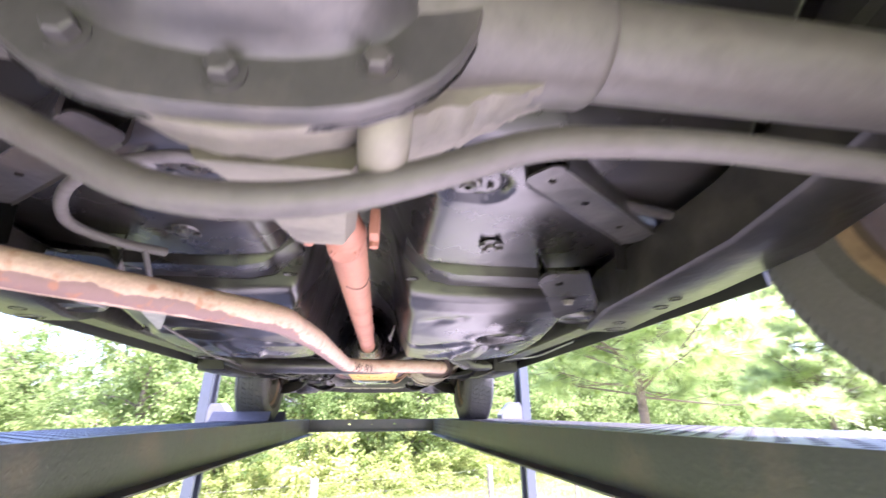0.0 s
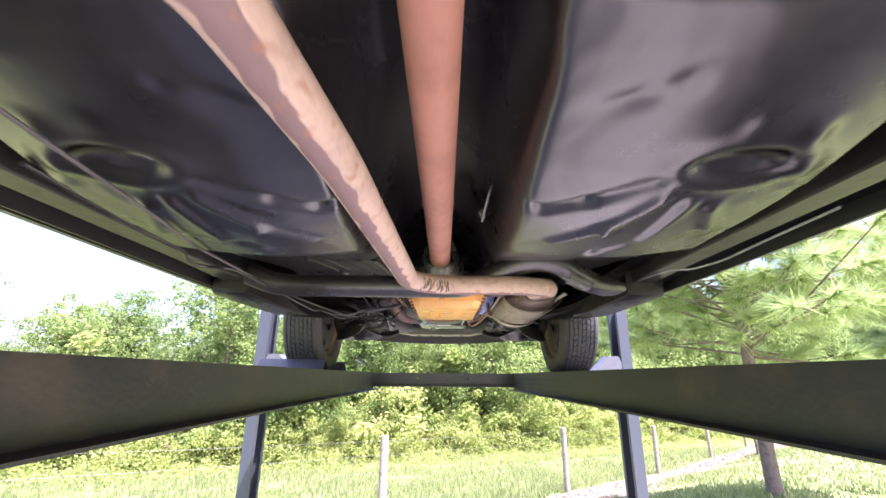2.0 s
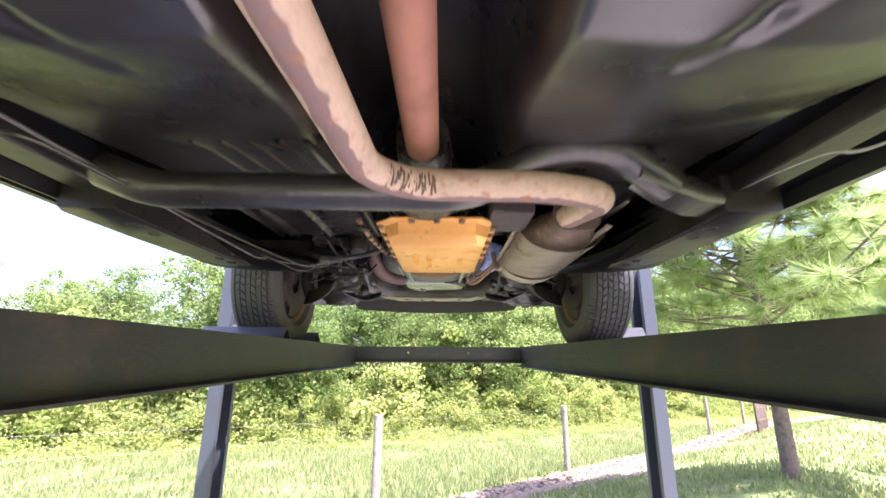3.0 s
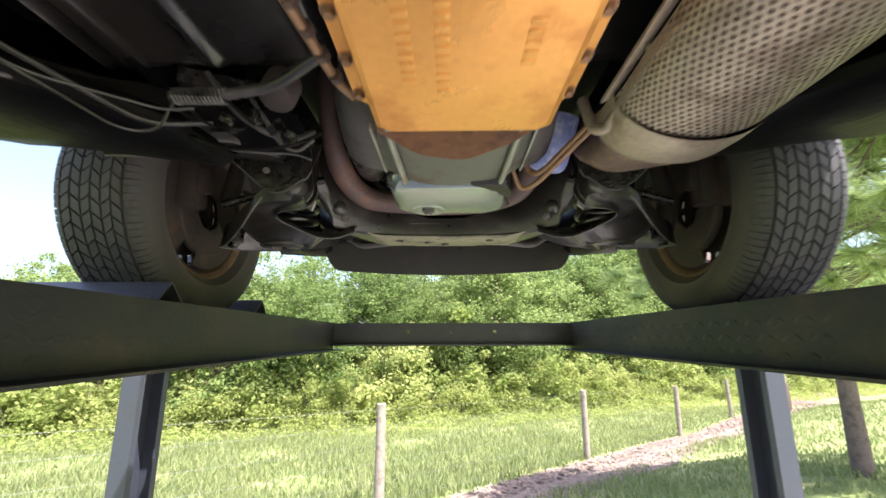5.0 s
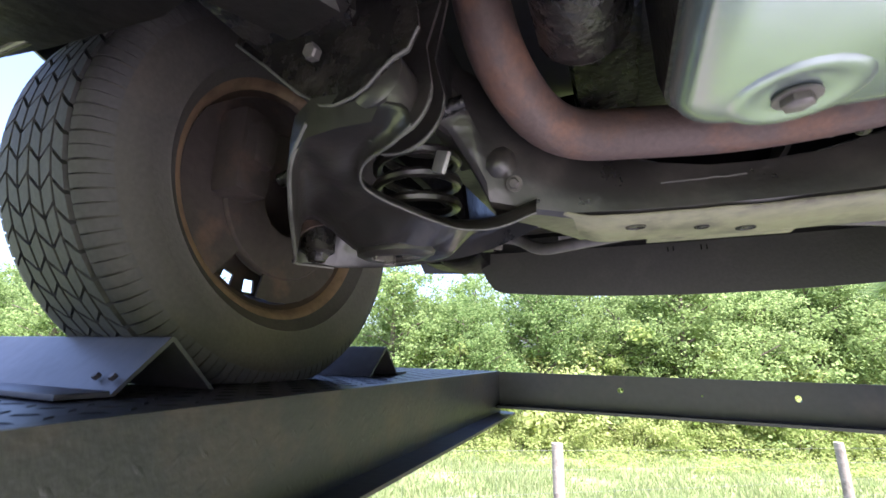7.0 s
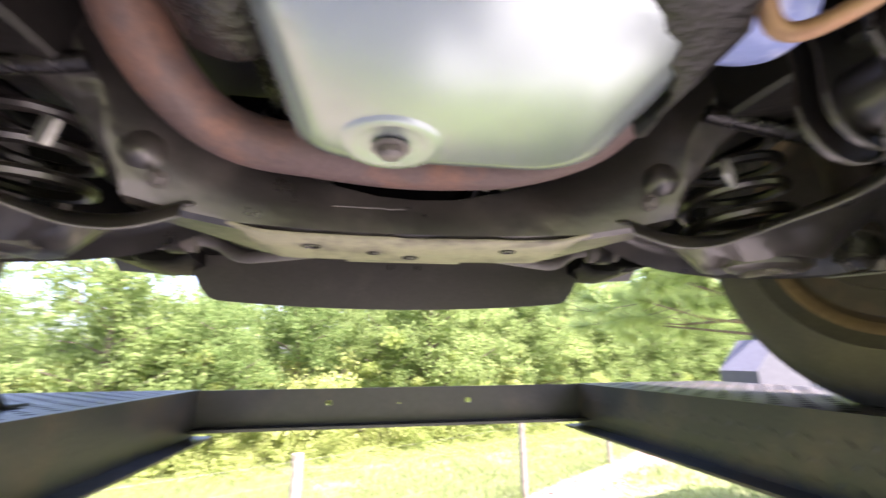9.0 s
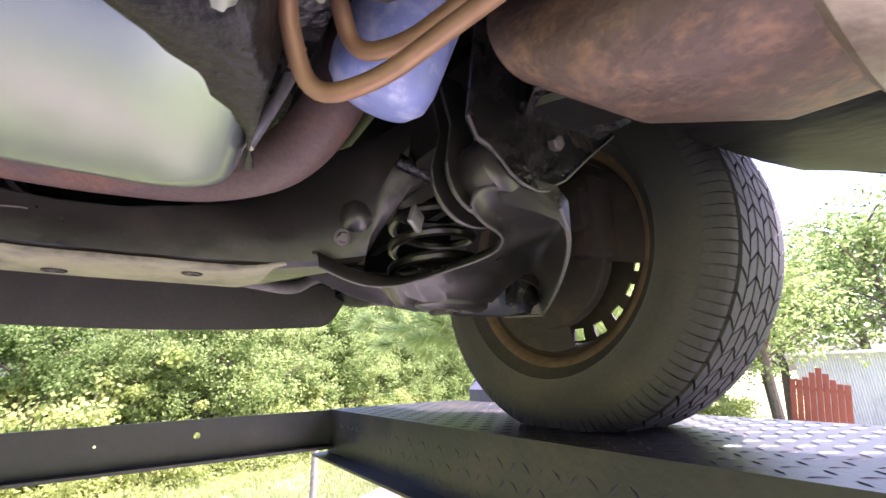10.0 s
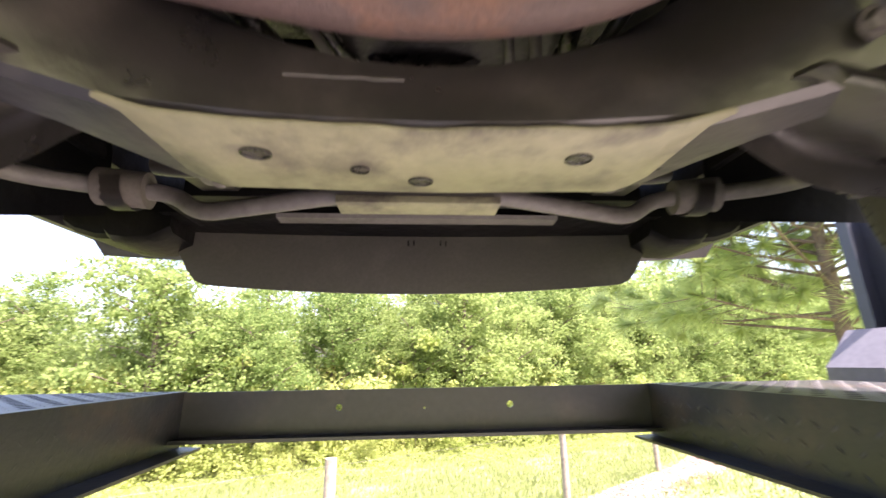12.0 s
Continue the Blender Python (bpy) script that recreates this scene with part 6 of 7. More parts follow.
loft(bm, [[(-0.452, -3.474, 0.268), (-0.37, -3.53, 0.268), (-0.362, -3.515, 0.266), (-0.425, -3.385, 0.252), (-0.47, -3.3, 0.246), (-0.482, -3.292, 0.246)], [(-0.452, -3.474, 0.273), (-0.37, -3.53, 0.273), (-0.362, -3.515, 0.271), (-0.425, -3.385, 0.257), (-0.47, -3.3, 0.251), (-0.482, -3.292, 0.251)]])
hanger = part("exhaust_hanger", bm, GALV, car, "pale grey sheet-metal exhaust hanger")
for dx in (-0.02, 0.02):
    part("hanger_rod", tube(bmesh.new(), [(-0.43 + dx, -3.48, 0.276), (-0.405 + dx * 1.4, -3.62, 0.34)], 0.006, 8), DUSTY, hanger)
# clip bracket on the tunnel side
bm = bmesh.new()
plate(bm, rounded(0, 0, 0.13, 0.045, 0.02), 0.004, Matrix(((0, 0.3, 1, 0.115), (1, 0, 0, -2.83), (0, 1, 0, 0.33), (0, 0, 0, 1))))
hexbolt(bm, (0.112, -2.8, 0.322), (-1, 0, -0.4), 0.008, 0.008)
part("tunnel_bracket", bm, DUSTY, car)
# brake lines over the torque box, shift rod with its spring, wiring beside the gearbox
part("brake_line", tube(bmesh.new(), [(-0.55, -1.72, 0.262), (-0.543, -1.642, 0.262), (-0.532, -1.579, 0.26), (-0.528, -1.486, 0.26), (-0.503, -1.463, 0.26), (-0.47, -1.46, 0.268), (-0.426, -1.5, 0.292), (-0.4, -1.5, 0.31)], 0.0026, 8, rad=0.03), FRAME, car)
part("brake_line", tube(bmesh.new(), [(-0.56, -1.72, 0.264), (-0.533, -1.617, 0.262), (-0.465, -1.564, 0.262), (-0.418, -1.525, 0.262), (-0.39, -1.5, 0.28)], 0.0022, 8, rad=0.03), FRAME, car)
part("shift_rod", tube(bmesh.new(), [(-0.43, -1.5, 0.3), (-0.341, -1.5, 0.303), (-0.27, -1.5, 0.315), (-0.22, -1.53, 0.32), (-0.17, -1.56, 0.33)], 0.009, 12, rad=0.03), FRAME, car)
bm = bmesh.new()
tube(bm, [(-0.425 + k * 0.0009, -1.5 + 0.012 * math.cos(k * 0.9), 0.301 + 0.012 * math.sin(k * 0.9)) for k in range(95)], 0.0022, 6)
part("return_spring", bm, LIP, car)
for pts, r, m in (([(-0.41, -1.5, 0.292), (-0.399, -1.45, 0.28), (-0.37, -1.45, 0.273), (-0.34, -1.44, 0.275)], 0.0024, UNDERSEAL), ([(-0.46, -1.39, 0.29), (-0.444, -1.4, 0.28), (-0.39, -1.4, 0.258), (-0.318, -1.4, 0.257), (-0.258, -1.4, 0.267), (-0.23, -1.36, 0.31)], 0.0035, UNDERSEAL),
                  ([(-0.3, -1.4, 0.29), (-0.29, -1.39, 0.265), (-0.265, -1.385, 0.258), (-0.235, -1.39, 0.28)], 0.003, DAM), ([(-0.345, -1.5, 0.3), (-0.325, -1.47, 0.282), (-0.31, -1.46, 0.272)], 0.0024, UNDERSEAL),
                  ([(-0.43, -1.42, 0.4), (-0.38, -1.4, 0.33), (-0.33, -1.38, 0.3), (-0.3, -1.33, 0.31), (-0.28, -1.27, 0.36)], 0.006, DAM), ([(-0.4, -1.36, 0.42), (-0.36, -1.34, 0.36), (-0.35, -1.26, 0.33), (-0.31, -1.2, 0.35)], 0.005, DAM)):
    part("wiring", tube(bmesh.new(), pts, r, 8, rad=0.025), m, car)
# small clips and a connector among the wiring
for x, y, z, a, w in ((-0.365, -1.45, 0.29, 20, 0.02), (-0.33, -1.42, 0.31, 70, 0.026), (-0.29, -1.43, 0.285, 130, 0.03), (-0.27, -1.41, 0.278, 30, 0.022), (-0.3, -1.36, 0.3, 100, 0.028)):
    bm = bmesh.new()
    box(bm, (x, y, z), (w, 0.012, 0.014), 0.002, pose(0, 0, 0, 15, a, a * 0.6).to_3x3())
    tube(bm, [(x - w * 0.4, y, z), (x + w * 0.5, y - 0.004, z - 0.012)], 0.0035, 8)
    part("wiring_clip", bm, GREASE_AND_HOLE, car)
# copper fittings along the pan's edge, with a small orange bracket
bm = bmesh.new()
line = [(-0.2, -1.9, 0.33), (-0.19, -1.75, 0.318), (-0.176, -1.62, 0.318), (-0.165, -1.5, 0.322), (-0.15, -1.42, 0.34)]
tube(bm, line, 0.008, 10, rad=0.04)
part("cooler_line", bm, BRASS, car)
for k in range(6):
    bm = bmesh.new()
    hexbolt(bm, (-0.19 + 0.0055 * k, -1.78 + 0.05 * k, 0.318), (0.1, 1, 0.1), 0.0115, 0.016, False)
    part("line_nut", bm, RIMRUST, car)
bm = bmesh.new()
box(bm, (-0.196, -1.85, 0.318), (0.05, 0.06, 0.01), 0.004, pose(0, 0, 0, 8, 12, 0).to_3x3())
part("line_bracket", bm, GREASE_AND_HOLE, car)
# air tube that hooks over the side of the converter
part("air_tube", tube(bmesh.new(), [(0.262, -1.38, 0.36), (0.272, -1.395, 0.292), (0.29, -1.41, 0.286), (0.299, -1.55, 0.313), (0.292, -1.6, 0.306), (0.302, -1.65, 0.3), (0.351, -1.66, 0.314), (0.38, -1.66, 0.35)], 0.0105, 14, rad=0.03), SHIELD, car, "tan steel air tube beside the converter")
bm = bmesh.new()
lathe(bm, [(0.0108, -0.006), (0.014, -0.004), (0.014, 0.004), (0.0108, 0.006)], Matrix.Translation((0.294, -1.588, 0.308)) @ pose(0, 0, 0, 85, 0, 0), 16)
part("tube_bead", bm, SHIELD, car)
bm = bmesh.new()
box(bm, (0.24, -1.95, 0.35), (0.12, 0.18, 0.09), 0.015)
box(bm, (0.2, -2.02, 0.36), (0.03, 0.05, 0.1), 0.004)
part("gearbox_mount", bm, HUB, car)
for k in range(5):
    bm = bmesh.new()
    loft(bm, [[(-0.43 + 0.055 * k + a, y, floor_z(-0.43 + 0.055 * k, y) + 0.001 + b) for a, b in ((-0.007, 0), (-0.003, -0.006), (0.003, -0.006), (0.007, 0))] for y in (-2.36, -2.3, -2.2, -2.1, -2.0, -1.95)], cap=False, closed=False)
    part("toeboard_rib", bm, UNDERCOAT, floor_pan)

# ---------------------------------------------------------------- fence
fence = thing("fence", pose(0, 0, 0), "weathered wooden post and wire fence across the field", "fence")
post_tops = []
for i in range(-4, 8):
    p = F0 + step * i
    g = ground_z(p.x, p.y)
    rng = random.Random(i + 40)
    bm = bmesh.new()
    lean = Vector((rng.uniform(-0.03, 0.03), rng.uniform(-0.03, 0.03), 0))
    h = 1.7 + rng.uniform(-0.05, 0.05)
    tube(bm, [Vector((p.x, p.y, g - 0.2)), Vector((p.x, p.y, g + h * 0.5)) + lean * 0.5, Vector((p.x, p.y, g + h)) + lean], (0.085, 0.078), 14)
    part("post", bm, WOODPOST, fence)
    post_tops.append((Vector((p.x, p.y, g)) + lean, h))
for a, b in zip(post_tops, post_tops[1:]):
    bm = bmesh.new()
    for f in (0.12, 0.3, 0.47, 0.63, 0.8, 0.95):
        p, q = a[0] + Vector((0, -0.06, a[1] * f)), b[0] + Vector((0, -0.06, b[1] * f))
        tube(bm, [p, (p + q) / 2 - Vector((0, 0, 0.02)), q], 0.0016, 5)
    d = b[0] - a[0]
    for k in range(1, 20):
        p = a[0] + d * k / 20
        tube(bm, [p + Vector((0, -0.06, 0.2)), p + Vector((0, -0.06, a[1] * 0.95 - 0.01))], 0.0011, 4)
    part("wire_panel", bm, WIRE, fence)

# ---------------------------------------------------------------- wood-chip strip along the fence
bm = bmesh.new()
prev = None
for k in range(60):
    c = F0 + along * (-3 + k * 0.8)
    w = 0.95 + 0.6 * noise.noise((k * 0.33, 0, 0)) + 0.025 * k
    row = []
    for j in range(5):
        q = c + nrm * (0.15 + (w + 0.4) * j / 4 * 1.2)
        row.append(bm.verts.new((q.x, q.y, ground_z(q.x, q.y) + 0.012 + 0.012 * noise.noise((q.x * 3, q.y * 3, 0)))))
    if prev:
        for j in range(4):
            bm.faces.new((prev[j], prev[j + 1], row[j + 1], row[j]))
    prev = row
path = part("path", bm, CHIPS)
tagged(path, "strip of pale dry wood chips along the fence", "path", kind="structure")
rng = random.Random(5)
verts, faces = [], []
for k in range(12000):
    c = F0 + along * rng.uniform(-2, 30) + nrm * (0.1 + abs(rng.gauss(0.8, 0.6)))
    z = ground_z(c.x, c.y) + 0.02 + rng.uniform(0, 0.02)
    a, L, w = rng.uniform(0, 6.3), rng.uniform(0.03, 0.09), rng.uniform(0.01, 0.03)
    u, v = Vector((math.cos(a), math.sin(a), rng.uniform(-0.4, 0.4))) * L, Vector((-math.sin(a), math.cos(a), rng.uniform(-0.3, 0.3))) * w
    o = Vector((c.x, c.y, z))
    n = len(verts)
    verts += [o - u - v, o + u - v, o + u + v, o - u + v]
    faces.append((n, n + 1, n + 2, n + 3))
me = bpy.data.meshes.new("wood_chips")
me.from_pydata([tuple(v) for v in verts], [], faces)
me.materials.append(CHIPS)
tagged(new("wood_chips", me), "loose pale wood chips", "wood chips", kind="stuff")


# ---------------------------------------------------------------- grass and weeds
def tree_line(x):
    return 20.0 + 0.45 * x


def blades(name, label, count, region, hmin, hmax, material, seed, width=0.008):
    rng = random.Random(seed)
    verts, faces = [], []
    made = 0
    while made < count:
        x, y = region(rng)
        q = Vector((x, y)) - F0
        side = q.dot(nrm)
        if 0.1 < side < 1.45 and rng.random() < 0.85:
            continue
        dens = noise.noise((x * 0.5, y * 0.5, 7))
        if dens < -0.35 and rng.random() < 0.6:
            continue
        z = ground_z(x, y)
        h = rng.uniform(hmin, hmax) * (1 + 0.6 * dens)
        a = rng.uniform(0, 6.3)
        lean = Vector((rng.gauss(0, 0.35), rng.gauss(0, 0.35), 0)) * h
        w = width * rng.uniform(0.7, 1.6)
        u = Vector((math.cos(a), math.sin(a), 0)) * w
        o = Vector((x, y, z - 0.01))
        n = len(verts)
        verts += [o - u, o + u, o + lean * 0.4 + Vector((0, 0, h * 0.6)) + u * 0.7, o + lean * 0.4 + Vector((0, 0, h * 0.6)) - u * 0.7, o + lean + Vector((0, 0, h))]
        faces += [(n, n + 1, n + 2, n + 3), (n + 3, n + 2, n + 4)]
        made += 1
    me = bpy.data.meshes.new(name)
    me.from_pydata([tuple(v) for v in verts], [], faces)
    me.materials.append(material)
    return tagged(new(name, me), label, "grass", kind="stuff")


def near_field(rng):
    y = 1.5 + 20 * rng.random() ** 1.3
    x = rng.uniform(-1.25, 1.55) * (y + 3.2)
    return (x, y) if y < tree_line(x) + 1 else near_field(rng)


def beyond_fence(rng):
    while True:
        x, y = near_field(rng)
        if (Vector((x, y)) - F0).dot(nrm) < 0:
            return x, y


blades("grass", "short green lawn grass", 70000, near_field, 0.05, 0.13, GRASS, 11, 0.012)
blades("tall_grass", "long green and straw-coloured meadow grass", 60000, beyond_fence, 0.08, 0.27, GRASS, 12, 0.012)


# ---------------------------------------------------------------- trees
def leaf_cloud(verts, faces, rng, centre, radius, count, size, flat=0.75):
    """Small folded leaves on the outside of a loose clump."""
    for _ in range(count):
        d = Vector((rng.gauss(0, 1), rng.gauss(0, 1), rng.gauss(0, 1))).normalized()
        o = centre + Vector((d.x, d.y, d.z * flat)) * radius * (rng.uniform(0.1, 1.1) + 0.5 * rng.random() ** 6)
        a = Vector((rng.gauss(0, 1), rng.gauss(0, 1), rng.gauss(-0.2, 0.6))).normalized()
        b = a.cross(d + Vector((rng.gauss(0, .5), rng.gauss(0, .5), rng.gauss(0.4, .5)))).normalized()
        L, w = size * rng.uniform(0.6, 1.3), size * rng.uniform(0.3, 0.55)
        n = len(verts)
        verts.extend((o - a * L * 0.5, o + b * w, o + a * L * 0.6, o - b * w))
        faces.append((n, n + 1, n + 2, n + 3))


def make_tree(seed, height, spread, leaf_size, leaves, low=0.22, label="broad-leaved tree with a full sunlit green crown at the wood's edge"):
    """Trunk, limbs and an uneven crown of leaf clumps with gaps."""
    rng = random.Random(seed)
    t = thing("tree", pose(0, 0, 0), label, "tree", "trees of the wood's edge")
    bm = bmesh.new()
    tips = []
    base = Vector((0, 0, -0.3))
    top = Vector((rng.uniform(-.4, .4), rng.uniform(-.4, .4), height * 0.75))
    tube(bm, [base, base.lerp(top, 0.4) + Vector((rng.uniform(-.2, .2), rng.uniform(-.2, .2), 0)), top], (0.02 * height, 0.006 * height), 8)
    for k in range(22):
        f = low + (0.97 - low) * k / 22
        p = base.lerp(top, f)
        a = k * 2.4 + rng.uniform(-.5, .5)
        reach = spread * (1.05 - 0.6 * f) * rng.uniform(0.6, 1.15)
        q = p + Vector((math.cos(a) * reach, math.sin(a) * reach, reach * rng.uniform(0.25, 0.75)))
        tube(bm, [p, p.lerp(q, 0.5) + Vector((0, 0, 0.15)), q], (0.006 * height, 0.002 * height), 6)
        tips += [q, p.lerp(q, 0.72), p.lerp(q, 0.45)]
    tips += [top + Vector((0, 0, height * 0.1)), top + Vector((0, 0, height * 0.03))]
    part("trunk", bm, BARK, t)
    verts, faces = [], []
    per = leaves // (len(tips) * 6)
    for q in tips:
        for _ in range(6):
            o = q + Vector((rng.gauss(0, 1), rng.gauss(0, 1), rng.gauss(0, 0.9))) * spread * 0.2
            k = rng.uniform(0.5, 1.7)
            leaf_cloud(verts, faces, rng, o, spread * 0.15 * k, int(per * (0.4 + 0.6 * k)), leaf_size, rng.uniform(0.4, 0.9))
    me = bpy.data.meshes.new("crown")
    me.from_pydata([tuple(v) for v in verts], [], faces)
    me.materials.append(LEAF)
    c = new("crown", me)
    c.parent = t
    return t


def make_bush(seed, height, spread, leaf_size, leaves):
    rng = random.Random(seed)
    t = thing("bush", pose(0, 0, 0), "leafy yellow-green bush at the foot of the wood", "bush", "bushes of the wood's edge")
    bm = bmesh.new()
    verts, faces = [], []
    for k in range(9):
        a = k * 2.4
        q = Vector((math.cos(a) * spread * rng.uniform(0.3, 0.9), math.sin(a) * spread * rng.uniform(0.3, 0.9), height * rng.uniform(0.35, 0.95)))
        tube(bm, [Vector((q.x * 0.15, q.y * 0.15, -0.2)), q * 0.6 + Vector((0, 0, 0.1)), q], (0.025, 0.008), 5)
        for _ in range(6):
            o = q + Vector((rng.gauss(0, .35), rng.gauss(0, .35), rng.gauss(0, .3))) * spread * 0.6
            o.z *= rng.uniform(0.25, 1.05)
            leaf_cloud(verts, faces, rng, o, spread * rng.uniform(0.14, 0.34), leaves // 54, leaf_size)
    part("stem", bm, BARK, t)
    me = bpy.data.meshes.new("foliage")
    me.from_pydata([tuple(v) for v in verts], [], faces)
    me.materials.append(WEED)
    c = new("foliage", me)
    c.parent = t
    return t


trees = [make_tree(1, 9.5, 3.3, 0.125, 21000, 0.12), make_tree(2, 8.5, 3.0, 0.115, 20000, 0.1), make_tree(3, 10.5, 3.3, 0.135, 21000, 0.15), make_tree(4, 8.0, 2.9, 0.11, 19000, 0.1)]
rng = random.Random(77)
spots = []
for row, (off, n, x0, x1) in enumerate(((1.5, 28, -34, 50), (5.0, 26, -38, 60), (9.5, 24, -46, 74))):
    for k in range(n):
        x = x0 + (x1 - x0) * (k + rng.uniform(-0.3, 0.3)) / (n - 1)
        y = tree_line(x) + off + rng.uniform(-0.8, 0.8)
        spots.append((x, y, row))
for i, (x, y, row) in enumerate(spots):
    m = pose(x, y, ground_z(x, y) - 0.1, 0, 0, rng.uniform(0, 360))
    sc = (0.8, 0.95, 1.13)[row] * rng.uniform(0.88, 1.1) * (0.86 + 0.55 * ease(-16, 4, x) + 0.2 * ease(8, 24, x))
    src = trees[i % 4]
    if i < 4:
        src.matrix_world = m @ Matrix.Diagonal((sc, sc, sc, 1))
    else:
        c = copy_thing(src, m)
        c.scale = (sc, sc, sc)
for i, (x, y, k) in enumerate(((24.0, 13.0, 0.9), (-20.5, 8.0, 0.8), (-9.6, 15.6, 0.93), (-6.6, 16.4, 0.9))):
    c = copy_thing(trees[i % 4], pose(x, y, ground_z(x, y) - 0.1, 0, 0, 70 * i))
    c.scale = (k, k, k)
shade_tree = make_tree(9, 8.0, 3.2, 0.12, 7500, 0.42, "slender lawn tree with a thin, open crown beside the shed")
shade_tree.matrix_world = pose(17.3, 4.5, ground_z(17.3, 4.5) - 0.1, 0, 0, 40)
for x, y, k, r in ((24.5, 6.6, 1.35, 160), (26.5, 2.6, 1.5, 250), (30.0, 9.0, 1.4, 20), (31.0, 4.8, 1.6, 75), (33.0, 0.4, 1.6, 300), (28.0, 11.0, 1.2, 210)):
    c = copy_thing(shade_tree, pose(x, y, ground_z(x, y) - 0.1, 0, 0, r))
    c.scale = (k, k, k)
bushes = [make_bush(21, 1.8, 1.5, 0.09, 6400), make_bush(22, 2.6, 1.6, 0.095, 7000), make_bush(23, 1.2, 1.4, 0.075, 6000)]
for i in range(118):
    x = -30 + 76 * i / 117 + rng.uniform(-0.5, 0.5)
    y = tree_line(x) - (0.2, 1.5, -1.2)[i % 3] + rng.uniform(-0.5, 0.5)
    m = pose(x, y, ground_z(x, y) - 0.05, 0, 0, rng.uniform(0, 360))
    if i < 3:
        bushes[i].matrix_world = m
    else:
        c = copy_thing(bushes[rng.choice((0, 1, 2))], m)
        k = rng.uniform(0.75, 1.25) * (1.7 if i % 3 == 2 else 1.0)
        c.scale = (k, k, k)
for i, (x, y, k) in enumerate(((15.2, 5.6, 0.75), (16.6, 6.3, 0.85), (14.6, 7.4, 0.8))):
    c = copy_thing(bushes[i], pose(x, y, ground_z(x, y) - 0.05, 0, 0, 50 * i))
    c.scale = (k, k, k)
# rank weeds that run from the meadow up into the bushes
rng = random.Random(31)
verts, faces = [], []
while len(faces) < 90000:
    x = rng.uniform(-26, 34)
    back = 6.5 * rng.random() ** 1.6
    y = tree_line(x) + 0.8 - back
    rise = noise.noise((x * 0.45, y * 0.45, 4.0)) + 0.5 * noise.noise((x * 1.6, y * 1.6, 9.0))
    tall = (1.5 - 0.2 * back) * (0.75 + 0.7 * rise)
    if tall < 0.15:
        continue
    o = Vector((x, y, ground_z(x, y)))
    for _ in range(9):
        c = o + Vector((rng.gauss(0, 0.1), rng.gauss(0, 0.1), tall * rng.uniform(0.05, 1.0) ** 0.7))
        a = Vector((rng.gauss(0, 1), rng.gauss(0, 1), rng.gauss(0.3, 0.6))).normalized()
        b = a.cross(Vector((rng.gauss(0, .6), rng.gauss(0, .6), 1))).normalized()
        L, w = rng.uniform(0.05, 0.12), rng.uniform(0.02, 0.045)
        n = len(verts)
        verts.extend((c - a * L * 0.5, c + b * w, c + a * L * 0.7, c - b * w))
        faces.append((n, n + 1, n + 2, n + 3))
me = bpy.data.meshes.new("weeds")
me.from_pydata([tuple(v) for v in verts], [], faces)
me.materials.append(WEED)
tagged(new("weeds", me), "rank pale green weeds along the wood's edge", "weeds", kind="stuff")


def make_pine(m, height, seed, crown_from=0.2):
    """A young long-needled pine: whorls of limbs with side twigs, each ending in a brush of long needles."""
    rng = random.Random(seed)
    t = thing("pine_tree", m, "young pine with long pale green needle tufts", "pine tree", "pines")
    bm = bmesh.new()
    tube(bm, [Vector((0, 0, -0.3)), Vector((0.0, 0, 0.05)), Vector((0.0, 0, 0.35)), Vector((0.01, 0.01, 1.4)), Vector((0.0, 0, 2.2))], (0.122, 0.088), 16, caps=False)
    tube(bm, [Vector((0, 0, 2.15)), Vector((0.02, 0.02, height * 0.5)), Vector((0, 0, height))], (0.088, 0.02), 12)
    tufts = []
    for k in range(96):
        z = height * (crown_from + (1 - crown_from) * (k / 96) ** 1.1)
        a = k * 2.4 + rng.uniform(-.4, .4)
        reach = ((height - z) * 0.36 + 0.5) * rng.uniform(0.6, 1.15)
        p = Vector((0, 0, z))
        q = p + Vector((math.cos(a) * reach, math.sin(a) * reach, reach * rng.uniform(-0.15, 0.6)))
        tube(bm, [p, p.lerp(q, 0.5) - Vector((0, 0, 0.08)), q], (0.026, 0.007), 6)
        d = (q - p).normalized()
        tufts.append((q, d))
        for f in (0.3, 0.45, 0.6, 0.72, 0.84, 0.93):
            for s in (-1, 1):
                if rng.random() < 0.2:
                    continue
                c = p.lerp(q, f)
                sd = Vector((-d.y, d.x, rng.uniform(-.2, .5))) * s
                e = c + (d * 0.6 + sd).normalized() * (0.18 + reach * 0.22) * rng.uniform(0.6, 1.25)
                tube(bm, [c, e], (0.007, 0.004), 4)
                tufts.append((e, (e - c).normalized()))
    tufts.append((Vector((0, 0, height + 0.1)), Vector((0, 0, 1))))
    part("trunk", bm, BARK, t)
    verts, faces = [], []
    for o, d in tufts:
        for _ in range(135):
            v = (d * 0.8 + Vector((rng.gauss(0, .55), rng.gauss(0, .55), rng.gauss(0.05, .5)))).normalized()
            L = rng.uniform(0.24, 0.44)
            s = o - d * rng.uniform(-0.02, 0.2)
            w = v.cross(Vector((rng.gauss(0, 1), rng.gauss(0, 1), rng.gauss(0, 1)))).normalized() * 0.0078
            n = len(verts)
            e = s + v * L - Vector((0, 0, 0.03))
            verts.extend((s - w, s + w, e))
            faces.append((n, n + 1, n + 2))
    me = bpy.data.meshes.new("crown")
    me.from_pydata([tuple(v) for v in verts], [], faces)
    me.materials.append(NEEDLE)
    c = new("crown", me)
    c.parent = t
    return t


pine = make_pine(pose(*PINE, ground_z(*PINE)), 8.2, 8, 0.26)
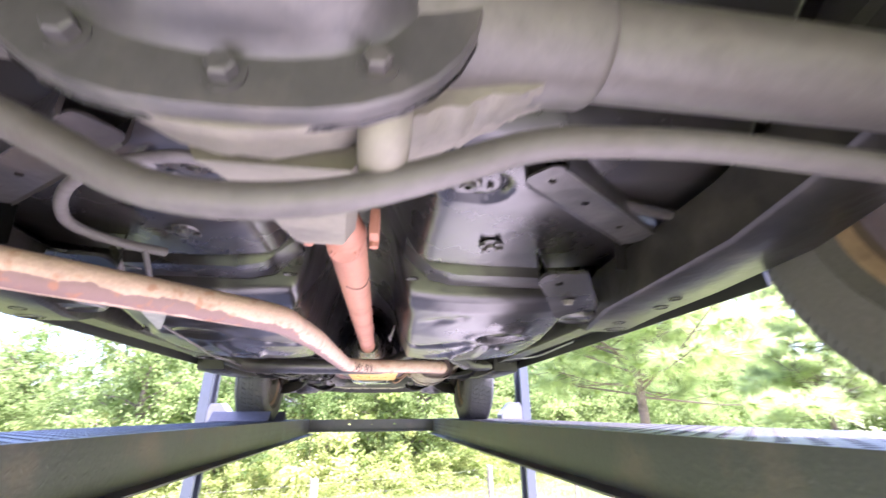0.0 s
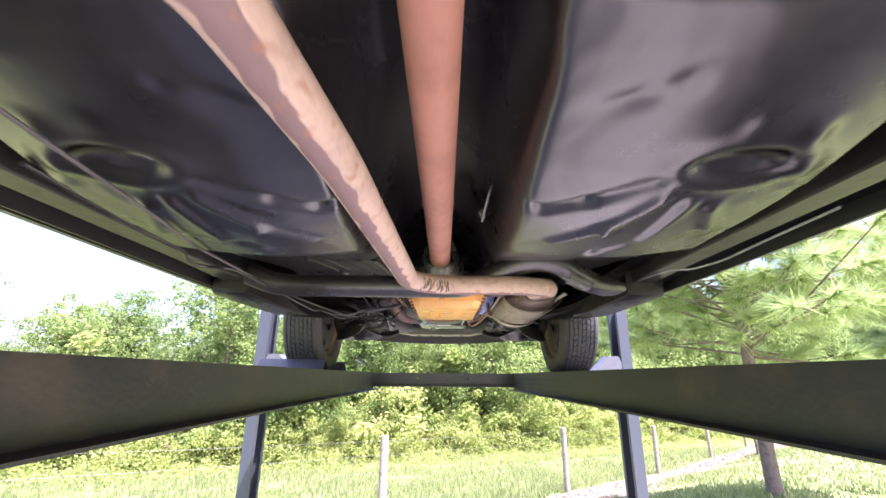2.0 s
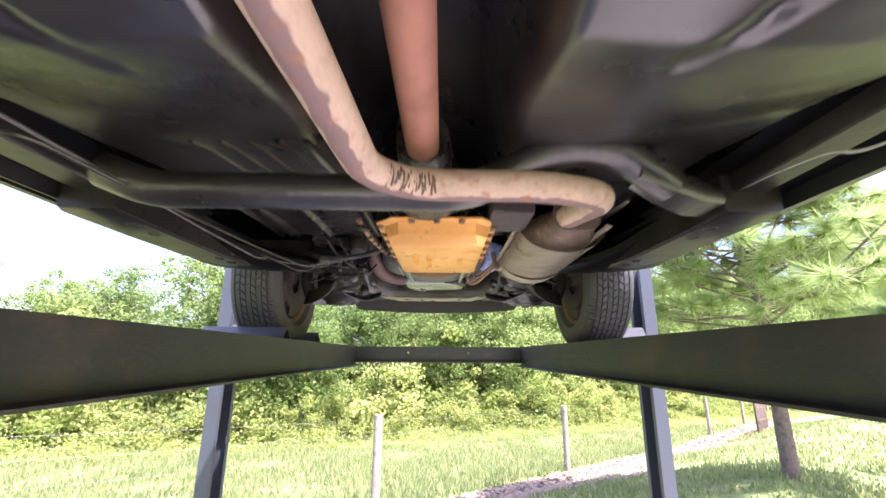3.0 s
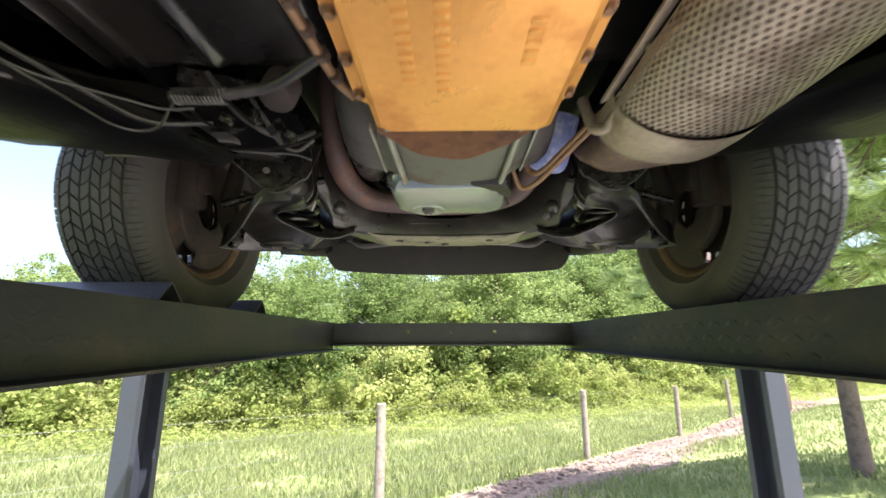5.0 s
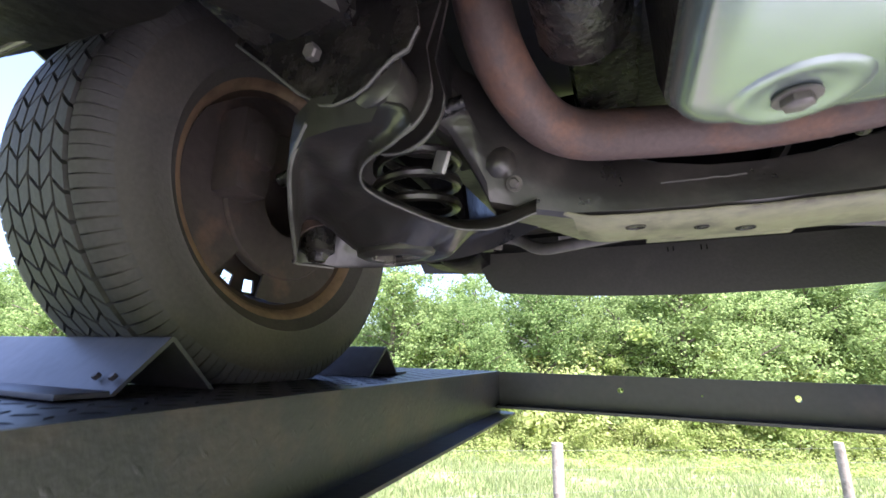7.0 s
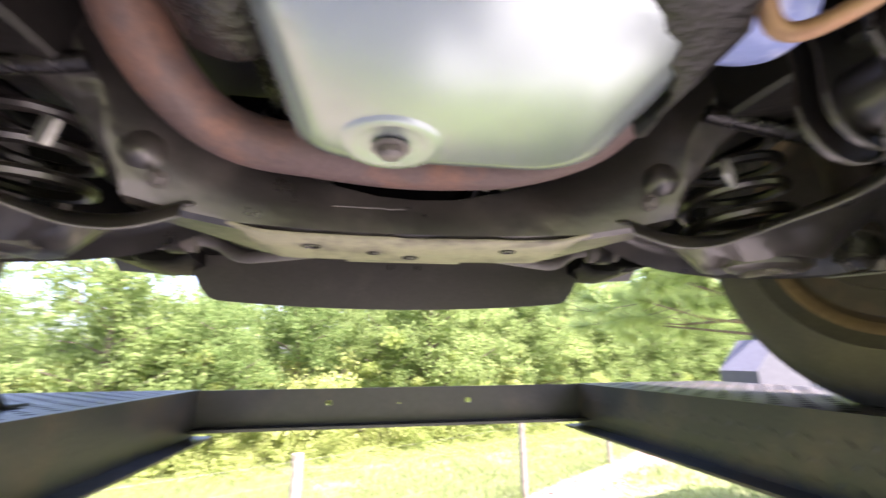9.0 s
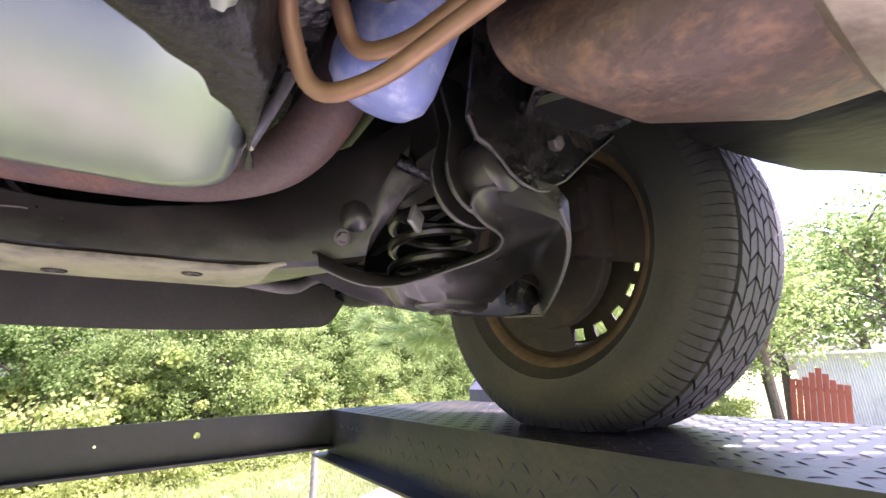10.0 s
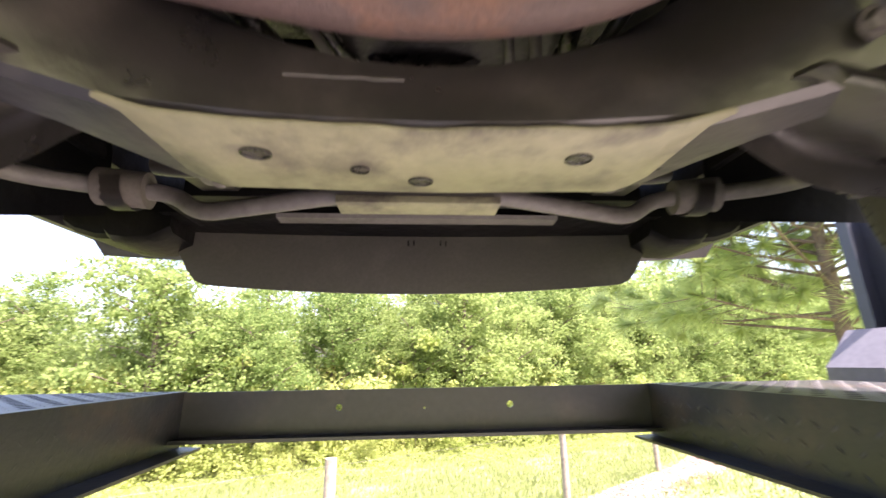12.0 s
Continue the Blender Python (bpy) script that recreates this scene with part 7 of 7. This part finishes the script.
for x, y, k, r in ((19.5, 12.0, 1.25, 90),):
    c = copy_thing(pine, pose(x, y, ground_z(x, y), 0, 0, r))
    c.scale = (k, k, k)

# ---------------------------------------------------------------- rail fence beyond the pine
rail_fence = thing("rail_fence", pose(0, 0, 0), "brown wooden post and rail fence under the trees", "fence")
stand = []
for k in range(5):
    x, y = 12.6 + 0.9 * k, 14.2 + 1.1 * k
    g = ground_z(x, y)
    bm = bmesh.new()
    box(bm, (x, y, g + 0.55), (0.11, 0.11, 1.3), 0.01)
    part("post", bm, BARK, rail_fence)
    stand.append(Vector((x, y, g)))
for a, b in zip(stand, stand[1:]):
    for h in (0.45, 0.95):
        part("rail", tube(bmesh.new(), [a + Vector((0, 0, h)), b + Vector((0, 0, h))], 0.045, 8), BARK, rail_fence)

# ---------------------------------------------------------------- shed with a red gate
shed = thing("shed", pose(21.4, 2.4, ground_z(21, 4.5), 0, 0, -80), "pale corrugated steel shed", "shed")
bm = bmesh.new()
pts = []
for k in range(181):
    pts.append((-2.5 + 7 * k / 180, 0.02 * math.cos(k * math.pi)))
loft(bm, [[(x, y, z) for x, y in pts] for z in (-0.3, 3.1)], cap=False, closed=False)
part("wall", bm, SHEET, shed)
bm = bmesh.new()
loft(bm, [[(-2.7, -0.25, 3.0), (4.7, -0.25, 3.0), (4.7, -0.25, 3.06), (-2.7, -0.25, 3.06)], [(-2.7, 3.0, 3.12), (4.7, 3.0, 3.12), (4.7, 3.0, 3.18), (-2.7, 3.0, 3.18)]])
part("roof", bm, SHEET, shed)
bm = bmesh.new()
box(bm, (1.0, 3.0, 1.6), (7, 5.8, 3.0), 0.02)
part("side_wall", bm, SHEET, shed)
gate = thing("gate", pose(18.5, 3.9, ground_z(18.5, 3.9), 0, 9, -76), "red-stained wooden board gate", "gate")
for k in range(9):
    bm = bmesh.new()
    h = 1.85 + 0.45 * max(0, 1 - abs(k - 4) / 2.6)
    box(bm, ((k - 4) * 0.17, 0, h / 2), (0.16, 0.03, h), 0.004)
    part("board", bm, REDWOOD, gate)
bm = bmesh.new()
for z in (0.5, 1.6):
    box(bm, (0, 0.035, z), (1.5, 0.04, 0.12), 0.004)
part("rail", bm, REDWOOD, gate)
